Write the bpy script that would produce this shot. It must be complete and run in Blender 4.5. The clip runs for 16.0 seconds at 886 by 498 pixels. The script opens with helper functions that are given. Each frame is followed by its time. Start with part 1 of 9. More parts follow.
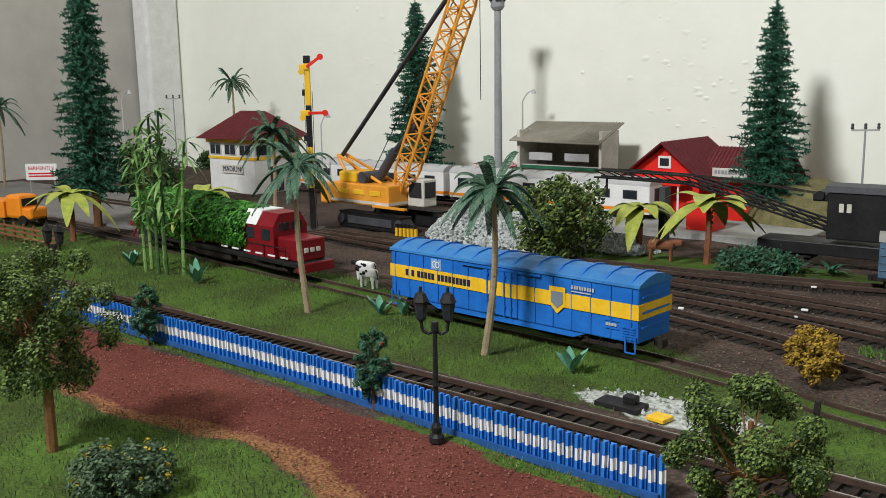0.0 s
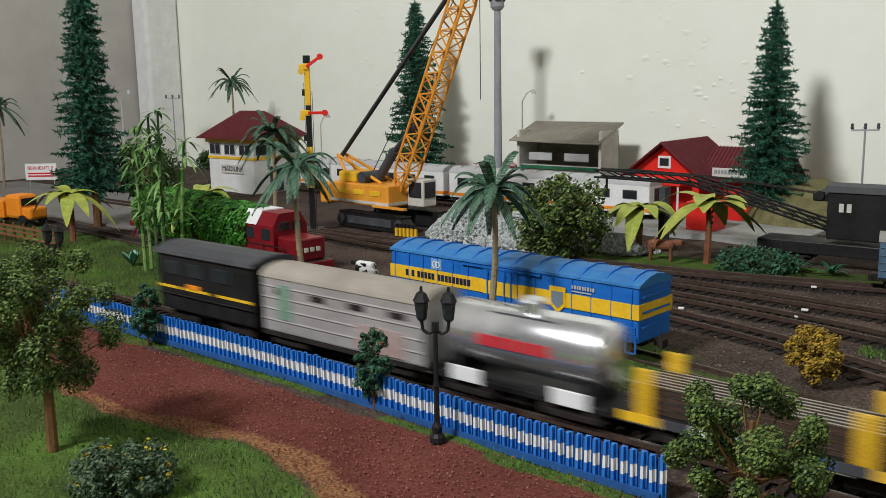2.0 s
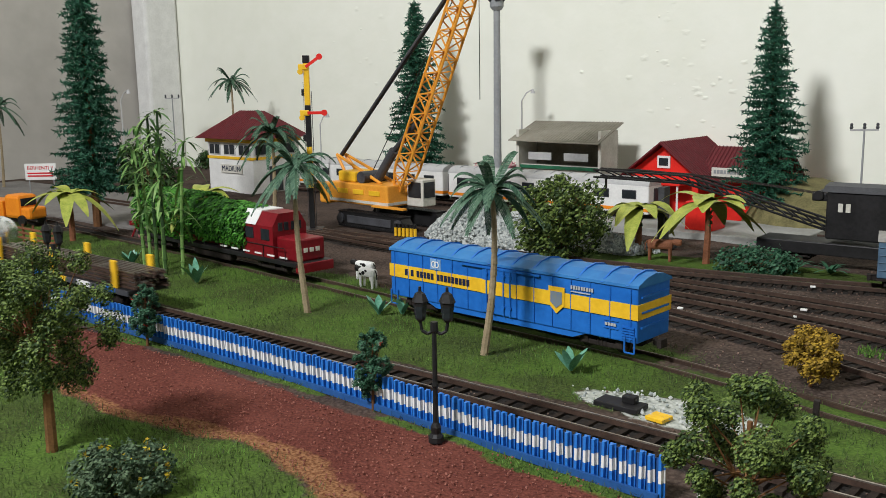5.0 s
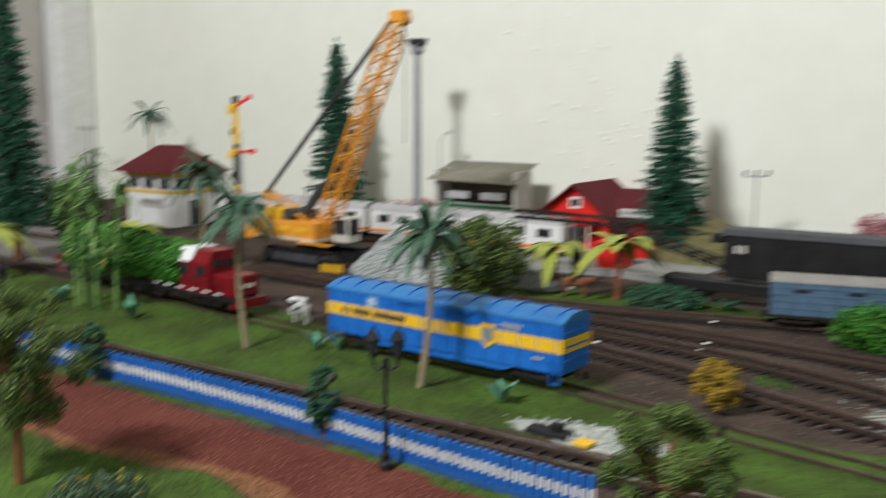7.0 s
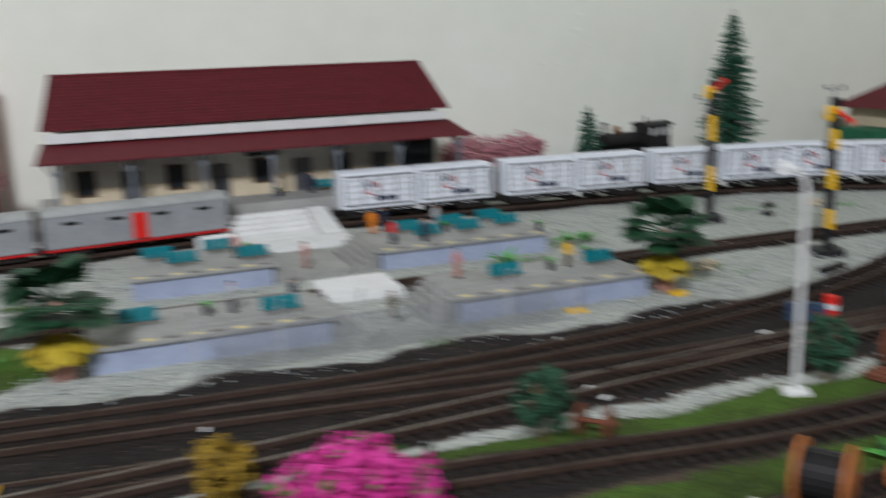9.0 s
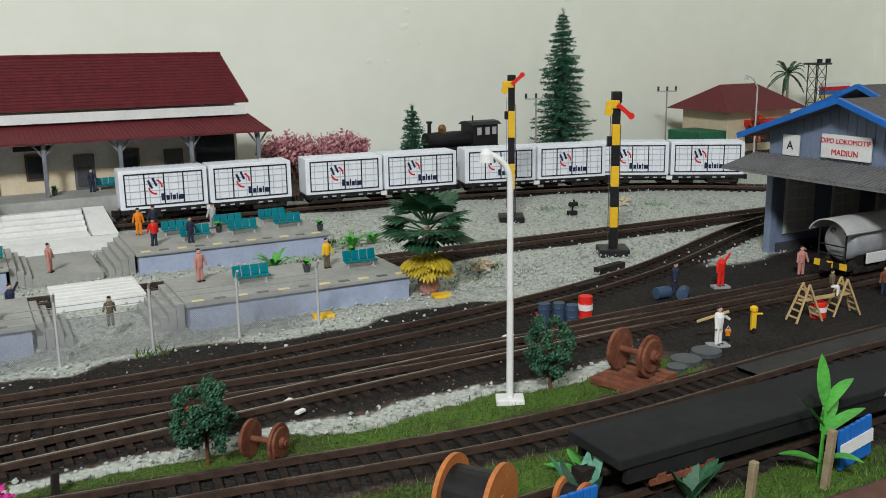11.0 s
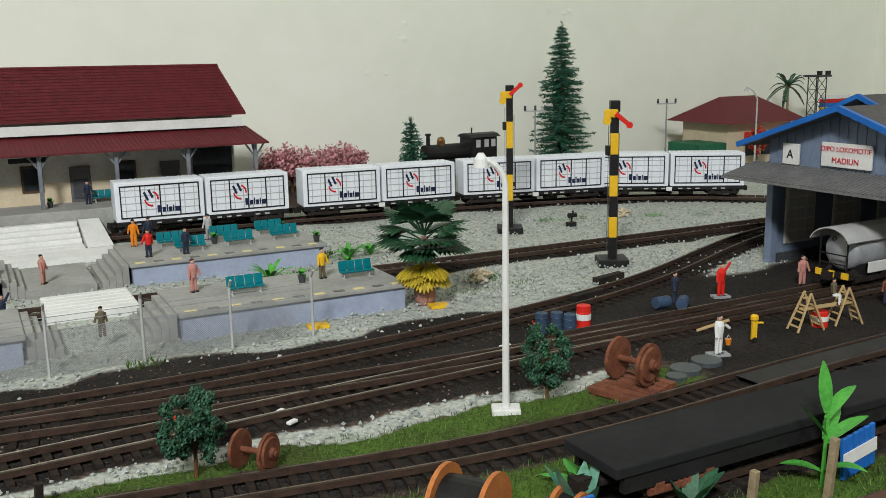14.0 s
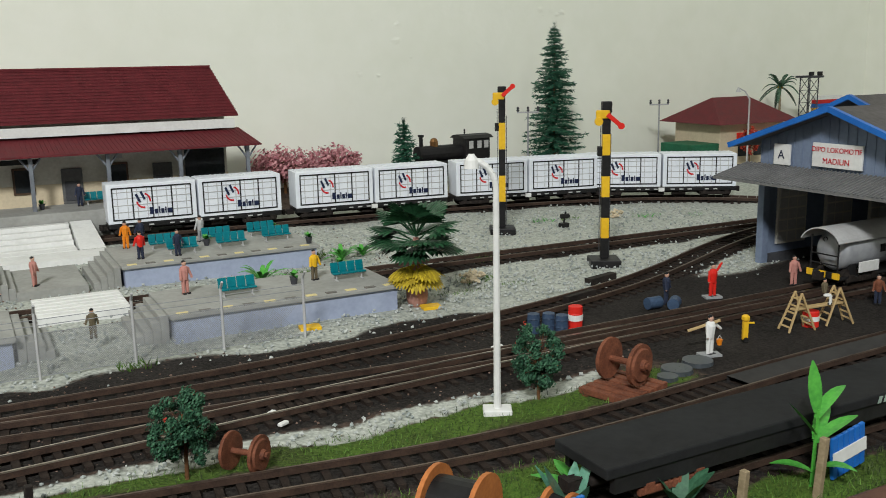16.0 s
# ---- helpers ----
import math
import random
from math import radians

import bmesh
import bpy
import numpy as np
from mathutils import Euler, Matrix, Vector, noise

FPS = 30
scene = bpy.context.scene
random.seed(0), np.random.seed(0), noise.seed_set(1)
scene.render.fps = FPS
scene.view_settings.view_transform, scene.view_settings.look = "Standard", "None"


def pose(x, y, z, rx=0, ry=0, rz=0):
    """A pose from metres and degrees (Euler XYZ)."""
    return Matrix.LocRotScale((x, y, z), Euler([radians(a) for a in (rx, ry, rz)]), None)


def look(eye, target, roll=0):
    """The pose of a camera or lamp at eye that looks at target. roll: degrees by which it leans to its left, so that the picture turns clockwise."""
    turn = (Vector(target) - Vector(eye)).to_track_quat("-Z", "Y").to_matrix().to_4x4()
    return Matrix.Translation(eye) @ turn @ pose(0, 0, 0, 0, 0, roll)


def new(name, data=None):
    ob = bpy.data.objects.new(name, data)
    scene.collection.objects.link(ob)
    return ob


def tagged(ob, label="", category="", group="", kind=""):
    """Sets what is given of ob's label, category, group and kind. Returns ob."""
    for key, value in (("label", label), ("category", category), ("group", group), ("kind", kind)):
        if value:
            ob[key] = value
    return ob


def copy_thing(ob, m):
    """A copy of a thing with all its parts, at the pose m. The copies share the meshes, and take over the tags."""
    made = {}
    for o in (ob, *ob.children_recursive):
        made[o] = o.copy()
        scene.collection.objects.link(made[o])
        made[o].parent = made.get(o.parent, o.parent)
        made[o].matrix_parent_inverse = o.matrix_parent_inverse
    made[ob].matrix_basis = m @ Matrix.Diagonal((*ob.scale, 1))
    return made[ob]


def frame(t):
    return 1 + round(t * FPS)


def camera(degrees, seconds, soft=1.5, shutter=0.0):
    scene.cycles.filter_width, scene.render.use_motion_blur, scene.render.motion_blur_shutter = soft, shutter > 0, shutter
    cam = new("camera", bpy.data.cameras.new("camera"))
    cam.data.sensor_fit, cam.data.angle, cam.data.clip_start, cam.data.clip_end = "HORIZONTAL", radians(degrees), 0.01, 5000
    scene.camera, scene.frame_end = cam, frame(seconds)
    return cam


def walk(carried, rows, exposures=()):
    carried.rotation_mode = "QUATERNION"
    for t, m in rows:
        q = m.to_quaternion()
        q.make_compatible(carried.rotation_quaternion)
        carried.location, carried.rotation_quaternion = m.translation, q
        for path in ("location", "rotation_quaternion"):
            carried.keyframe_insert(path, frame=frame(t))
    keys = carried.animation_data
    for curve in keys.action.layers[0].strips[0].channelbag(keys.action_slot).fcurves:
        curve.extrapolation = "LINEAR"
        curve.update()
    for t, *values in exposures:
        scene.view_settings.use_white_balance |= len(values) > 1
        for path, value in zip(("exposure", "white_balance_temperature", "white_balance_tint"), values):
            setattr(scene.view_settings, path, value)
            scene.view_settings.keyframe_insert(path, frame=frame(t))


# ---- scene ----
cam = camera(51.2, 16.0, 0.75, 0.85)
METRES, EYE, TILT, LEAN, TURN = 0.54, 0.157, 0.0, 0.0, 40.4
NOD = 0.6
ROWS = [
    (0.0, 0.0, 0.0, 0.0, -0.18, -10.77, 0.93),
    (0.5, -0.0001, -0.0, 0.0001, -0.18, -10.78, 0.92),
    (1.0, -0.0002, 0.0, -0.0001, -0.19, -10.77, 0.93),
    (1.5, -0.0004, 0.0001, 0.0002, -0.19, -10.78, 0.92),
    (2.0, -0.001, 0.0002, -0.0002, -0.22, -10.77, 0.92),
    (2.5, -0.0007, 0.0003, 0.0007, -0.2, -10.81, 0.91),
    (3.0, -0.0008, 0.0002, 0.0002, -0.21, -10.78, 0.93),
    (3.5, 0.0002, 0.0, 0.0, -0.17, -10.77, 0.93),
    (4.0, -0.0002, 0.0001, 0.0002, -0.18, -10.78, 0.93),
    (6.5, 0.0026, -0.0034, 0.0016, -0.72, -10.69, 0.92),
    (7.0, -0.0412, -0.0736, 0.0257, -6.0, -8.97, -0.3),
    (7.5, 0.0008, -0.142, 0.089, -20.6, -10.76, 3.4),
    (8.0, 0.2, -0.206, 0.034, -40.3, -11.88, 2.3),
    (8.5, 0.2985, -0.324, 0.0555, -55.8, -12.9, -2.1),
    (9.0, 0.488, -0.404, 0.024, -61.9, -13.46, 1.8),
    (9.5, 0.5533, -0.473, 0.0141, -68.08, -15.05, 0.63),
    (12.0, 0.6441, -0.5276, -0.0148, -67.93, -12.22, 0.97),
    (12.5, 0.6442, -0.5276, -0.0148, -67.94, -12.22, 0.97),
    (13.0, 0.6442, -0.5276, -0.0149, -67.94, -12.22, 0.97),
    (13.5, 0.6442, -0.5275, -0.0149, -67.94, -12.22, 0.97),
    (14.0, 0.6442, -0.5275, -0.0149, -67.94, -12.22, 0.97),
    (14.5, 0.6442, -0.5276, -0.0149, -67.94, -12.22, 0.97),
    (15.0, 0.6442, -0.5276, -0.0149, -67.94, -12.22, 0.97),
    (15.5, 0.644, -0.5277, -0.0148, -67.93, -12.22, 0.97),
    (16.0, 0.6449, -0.5301, -0.015, -68.31, -12.15, 1.04),
]
walk(cam, [(t, pose(0, 0, EYE, TILT, LEAN, TURN) @ pose(METRES * x, METRES * y, METRES * z, 90 + NOD + pitch, roll, yaw)) for t, x, y, z, yaw, pitch, roll in ROWS],
     [(0.0, -0.03, 6500, 10), (1.5, -0.03, 6500, 10), (2.0, -0.26, 6500, 10), (2.5, -0.24, 6500, 10), (3.0, -0.12, 6500, 10), (3.5, -0.05, 6500, 10), (7.0, -0.08, 6500, 10), (7.5, -0.38, 6500, 10), (8.5, -0.38, 6250, 11), (9.0, -0.32, 6150, 13), (9.6, -0.14, 6100, 12), (11.9, -0.06, 6600, 7), (16.0, -0.06, 6600, 7)])

# ---- light: ceiling light of the room and an added side fill ----
world = bpy.data.worlds.new("room_air")
scene.world = world
world.use_nodes = True
world.node_tree.nodes["Background"].inputs["Color"].default_value = (0.9, 0.95, 1.0, 1)
world.node_tree.nodes["Background"].inputs["Strength"].default_value = 0.25


def area_lamp(name, m, power, sx, sy, colour):
    data = bpy.data.lights.new(name, "AREA")
    data.shape, data.size, data.size_y, data.energy, data.color = "RECTANGLE", sx, sy, power, colour
    ob = new(name, data)
    ob.matrix_world = m
    return ob


area_lamp("ceiling_light_main", look((-0.48, -1.05, 1.48), (-0.1, 0.8, 0.1)), 54, 0.36, 0.2, (0.97, 0.98, 1.0))
# added weak fill for the right half, not a lamp of the room
area_lamp("fill_light_side", look((0.75, -0.9, 1.15), (0.75, 0.9, 0.12)), 3.2, 0.5, 0.2, (0.93, 1.0, 1.0))

# ---- materials ----
MATS = {}


def mat(name, c1, c2=None, scale=60.0, rough=0.6, bump=0.0, bscale=None, metal=0.0, island=0.0, coat=0.0, dist=0.0006, spec=0.25, trans=0.0):
    """Noise between two colours at two scales, with fine relief."""
    if name in MATS:
        return MATS[name]
    c2 = c2 or tuple(c * 0.72 for c in c1)
    m = bpy.data.materials.new(name)
    m.use_nodes = True
    nt = m.node_tree
    n, l = nt.nodes, nt.links
    b = n["Principled BSDF"]
    tc = n.new("ShaderNodeTexCoord")
    a, f = n.new("ShaderNodeTexNoise"), n.new("ShaderNodeTexNoise")
    a.inputs["Scale"].default_value, a.inputs["Detail"].default_value = scale, 4
    f.inputs["Scale"].default_value, f.inputs["Detail"].default_value = scale * 6.3, 3
    l.new(tc.outputs["Object"], a.inputs["Vector"])
    l.new(tc.outputs["Object"], f.inputs["Vector"])
    add = n.new("ShaderNodeMath")
    add.operation = "MULTIPLY_ADD"
    add.inputs[1].default_value = 0.45
    l.new(f.outputs["Fac"], add.inputs[0])
    half = n.new("ShaderNodeMath")
    half.operation = "MULTIPLY"
    half.inputs[1].default_value = 0.62
    l.new(a.outputs["Fac"], half.inputs[0])
    l.new(half.outputs[0], add.inputs[2])
    src = add.outputs[0]
    if island:
        g = n.new("ShaderNodeNewGeometry")
        mx = n.new("ShaderNodeMath")
        mx.operation = "MULTIPLY_ADD"
        mx.inputs[1].default_value = island
        l.new(g.outputs["Random Per Island"], mx.inputs[0])
        sub = n.new("ShaderNodeMath")
        sub.operation = "SUBTRACT"
        sub.inputs[1].default_value = island / 2
        l.new(src, sub.inputs[0])
        l.new(sub.outputs[0], mx.inputs[2])
        src = mx.outputs[0]
    r = n.new("ShaderNodeValToRGB")
    r.color_ramp.elements[0].position, r.color_ramp.elements[1].position = 0.36, 0.68
    r.color_ramp.elements[0].color, r.color_ramp.elements[1].color = (*c2, 1), (*c1, 1)
    l.new(src, r.inputs["Fac"])
    l.new(r.outputs["Color"], b.inputs["Base Color"])
    rr = n.new("ShaderNodeMapRange")
    rr.inputs["To Min"].default_value, rr.inputs["To Max"].default_value = max(0.04, rough - 0.1), min(1.0, rough + 0.1)
    l.new(a.outputs["Fac"], rr.inputs["Value"])
    l.new(rr.outputs["Result"], b.inputs["Roughness"])
    b.inputs["Metallic"].default_value = metal
    b.inputs["Specular IOR Level"].default_value = spec
    b.inputs["Coat Weight"].default_value = coat
    b.inputs["Transmission Weight"].default_value = trans
    if bump:
        t = n.new("ShaderNodeTexNoise")
        t.inputs["Scale"].default_value, t.inputs["Detail"].default_value = bscale or scale * 5, 5
        l.new(tc.outputs["Object"], t.inputs["Vector"])
        p = n.new("ShaderNodeBump")
        p.inputs["Strength"].default_value, p.inputs["Distance"].default_value = bump, dist
        l.new(t.outputs["Fac"], p.inputs["Height"])
        l.new(p.outputs["Normal"], b.inputs["Normal"])
    MATS[name] = m
    return m


WALL = mat("wall_paint", (0.88, 0.89, 0.8), (0.83, 0.845, 0.74), 5, 0.85, 0.5, 14, dist=0.004)
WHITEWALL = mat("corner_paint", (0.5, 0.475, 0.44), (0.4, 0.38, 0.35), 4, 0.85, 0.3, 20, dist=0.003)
CRANEPAINT = mat("crane_yellow_orange", (0.82, 0.36, 0.045), (0.68, 0.27, 0.03), 70, 0.4, 0.1)
# grey for unseen room surfaces, kept dark so they bounce less light
LOWBOUNCE = mat("low_bounce_grey", (0.26, 0.25, 0.23), (0.2, 0.19, 0.17), 4, 0.85, 0.2)
WOOD = mat("dark_wood", (0.13, 0.06, 0.04), (0.06, 0.025, 0.018), 30, 0.45, 0.3)
FENCEBLUE = mat("fence_blue", (0.03, 0.2, 0.62), (0.02, 0.14, 0.5), 150, 0.35, 0.1)
# fence blue with the shade of the gaps put into its colour
FENCESHADE = mat("fence_shade_blue", (0.025, 0.1, 0.3), (0.018, 0.07, 0.22), 80, 0.5, 0.1)
BLUE = mat("blue_paint", (0.02, 0.16, 0.55), (0.012, 0.11, 0.42), 40, 0.38, 0.1)
SHEDROOF = mat("shed_roof_sheet", (0.13, 0.12, 0.12), (0.08, 0.072, 0.07), 40, 0.7, 0.2)
YELLOW = mat("yellow_paint", (0.85, 0.52, 0.03), (0.7, 0.4, 0.02), 60, 0.45, 0.1)
ORANGE = mat("orange_paint", (0.85, 0.28, 0.02), (0.72, 0.2, 0.015), 70, 0.4, 0.1)
WHITE = mat("white_paint", (0.8, 0.8, 0.78), (0.68, 0.68, 0.66), 60, 0.45, 0.1)
BOXWHITE = mat("cool_white_paint", (0.84, 0.87, 0.92), (0.74, 0.77, 0.83), 40, 0.4, 0.1)
OFFWHITE = mat("aged_white_paint", (0.66, 0.64, 0.58), (0.5, 0.48, 0.42), 60, 0.55, 0.15)
BLACK = mat("black_paint", (0.022, 0.021, 0.022), (0.01, 0.01, 0.01), 60, 0.45, 0.15, spec=0.2)
DKGREY = mat("dark_grey_plastic", (0.07, 0.072, 0.08), (0.04, 0.04, 0.045), 80, 0.5, 0.15)
UNDER = mat("underframe_grime", (0.035, 0.028, 0.025), (0.014, 0.012, 0.011), 120, 0.65, 0.3, spec=0.12)
GREY = mat("grey_paint", (0.32, 0.33, 0.34), (0.24, 0.25, 0.26), 50, 0.5, 0.1)
LTGREY = mat("light_grey_paint", (0.5, 0.5, 0.5), (0.4, 0.4, 0.4), 50, 0.5, 0.1)
SILVER = mat("silver_paint", (0.84, 0.85, 0.86), (0.72, 0.72, 0.74), 40, 0.22, 0.05, metal=0.85)
RED = mat("red_paint", (0.55, 0.02, 0.02), (0.4, 0.012, 0.014), 50, 0.4, 0.1)
BRIGHTRED = mat("bright_red_paint", (0.75, 0.03, 0.02), (0.62, 0.02, 0.015), 50, 0.45, 0.1)
LOCORED = mat("dark_red_paint", (0.22, 0.009, 0.016), (0.14, 0.006, 0.01), 50, 0.35, 0.1)
ROOFRED = mat("maroon_tiles", (0.15, 0.022, 0.028), (0.09, 0.013, 0.017), 120, 0.6, 0.3)
STEEL = mat("rail_top_steel", (0.5, 0.45, 0.4), (0.26, 0.2, 0.16), 60, 0.33, 0.1, metal=0.9)
WORNRAIL = mat("worn_rail_head", (0.2, 0.15, 0.12), (0.09, 0.062, 0.05), 60, 0.45, 0.1, metal=0.7)
RUSTRAIL = mat("rusty_rail", (0.07, 0.042, 0.03), (0.03, 0.019, 0.015), 200, 0.6, 0.3)
RUST = mat("rust", (0.24, 0.085, 0.045), (0.09, 0.03, 0.018), 200, 0.75, 0.4)
SLEEPER = mat("sleeper_brown", (0.04, 0.03, 0.025), (0.016, 0.012, 0.01), 150, 0.8, 0.4, spec=0.1)
CONCRETE = mat("platform_concrete", (0.36, 0.36, 0.34), (0.27, 0.27, 0.25), 40, 0.8, 0.2)
BLUEGREY = mat("blue_grey_wall", (0.38, 0.43, 0.56), (0.3, 0.34, 0.46), 50, 0.65, 0.15)
SLATE = mat("hangar_boards", (0.2, 0.25, 0.35), (0.15, 0.19, 0.27), 60, 0.6, 0.2)
TEAL = mat("teal_plastic", (0.0, 0.2, 0.24), (0.0, 0.14, 0.17), 80, 0.4)
CREAM = mat("cream_plaster", (0.66, 0.56, 0.4), (0.55, 0.46, 0.32), 60, 0.7, 0.15)
GLASS = mat("dark_glass", (0.03, 0.035, 0.04), (0.015, 0.018, 0.02), 60, 0.12)
PALMGREEN = mat("palm_leaf", (0.085, 0.16, 0.1), (0.02, 0.06, 0.035), 120, 0.6, island=0.5)
PINE = mat("pine_needles", (0.04, 0.15, 0.085), (0.01, 0.055, 0.035), 120, 0.6, island=0.6)
LEAFDARK = mat("dark_leaf", (0.06, 0.12, 0.035), (0.018, 0.045, 0.014), 120, 0.6, island=0.7)
LEAFGREEN = mat("ivy_leaf", (0.07, 0.25, 0.025), (0.018, 0.09, 0.01), 90, 0.55, island=0.7)
BAMBOO = mat("bamboo_leaf", (0.2, 0.33, 0.1), (0.06, 0.15, 0.035), 120, 0.5, island=0.6)
BANANA = mat("banana_leaf", (0.42, 0.44, 0.09), (0.2, 0.27, 0.04), 160, 0.45, island=0.3)
AGAVE = mat("agave_leaf", (0.16, 0.36, 0.26), (0.04, 0.17, 0.1), 90, 0.35, island=0.4)
PLANT = mat("bright_plant_leaf", (0.1, 0.4, 0.06), (0.03, 0.2, 0.03), 90, 0.35, island=0.4)
FANLEAF = mat("fan_palm_leaf", (0.03, 0.1, 0.045), (0.01, 0.04, 0.018), 90, 0.32, island=0.5)
YELLEAF = mat("yellow_leaf", (0.6, 0.45, 0.03), (0.33, 0.24, 0.02), 120, 0.6, island=0.7)
OCHRE = mat("ochre_foliage", (0.42, 0.27, 0.03), (0.16, 0.1, 0.015), 120, 0.7, island=0.8)
PINKLEAF = mat("pink_blossom", (0.6, 0.3, 0.32), (0.42, 0.16, 0.19), 120, 0.7, island=0.7)
MAGENTA = mat("magenta_blossom", (0.75, 0.06, 0.36), (0.5, 0.03, 0.22), 120, 0.6, island=0.7)
REDLEAF = mat("red_blossom", (0.5, 0.06, 0.03), (0.3, 0.03, 0.02), 120, 0.6, island=0.5)
SHRUB = mat("shrub_leaf", (0.05, 0.14, 0.075), (0.014, 0.055, 0.03), 120, 0.55, island=0.7)
TRUNK = mat("pale_trunk", (0.34, 0.27, 0.17), (0.22, 0.17, 0.1), 150, 0.7, 0.5)
BARK = mat("bark", (0.16, 0.075, 0.03), (0.08, 0.035, 0.015), 150, 0.8, 0.6)
BROWNTRUNK = mat("banana_trunk", (0.26, 0.1, 0.05), (0.13, 0.05, 0.025), 150, 0.7, 0.5)
PINKTRUNK = mat("pink_trunk", (0.5, 0.27, 0.22), (0.38, 0.19, 0.15), 100, 0.6, 0.3)
STONE = mat("gravel_stone", (0.5, 0.52, 0.5), (0.3, 0.33, 0.32), 200, 0.85, island=0.7)
STONEBROWN = mat("brown_stone", (0.22, 0.15, 0.12), (0.1, 0.065, 0.05), 200, 0.85, island=0.7)
GRASSBLADE = mat("grass_fibre", (0.13, 0.25, 0.045), (0.05, 0.11, 0.02), 30, 0.7, island=0.7)
GRASSDARK = mat("dark_grass_fibre", (0.09, 0.13, 0.04), (0.03, 0.045, 0.016), 30, 0.75, island=0.7)
BLUEINK = mat("blue_ink", (0.012, 0.02, 0.06), (0.009, 0.015, 0.045), 100, 0.6)
REDINK = mat("red_ink", (0.6, 0.02, 0.03), (0.5, 0.015, 0.025), 100, 0.6)
TIN = mat("weathered_tin", (0.3, 0.28, 0.23), (0.2, 0.18, 0.14), 60, 0.6, 0.3)
HEDGE = mat("hill_foam", (0.2, 0.18, 0.08), (0.1, 0.09, 0.04), 80, 0.9, 0.5)
LADDERWOOD = mat("ladder_wood", (0.5, 0.36, 0.18), (0.4, 0.28, 0.13), 150, 0.6)
COPPER = mat("reel_wood", (0.55, 0.2, 0.06), (0.38, 0.12, 0.035), 100, 0.55, 0.2)
SKIN = mat("figure_flesh", (0.6, 0.36, 0.27), (0.5, 0.28, 0.2), 200, 0.6)
PINKCLOTH = mat("pink_cloth", (0.55, 0.26, 0.22), (0.45, 0.2, 0.17), 200, 0.7)
NAVY = mat("navy_cloth", (0.03, 0.04, 0.075), (0.018, 0.022, 0.04), 200, 0.7)
KHAKI = mat("khaki_cloth", (0.16, 0.13, 0.08), (0.1, 0.08, 0.05), 200, 0.7)


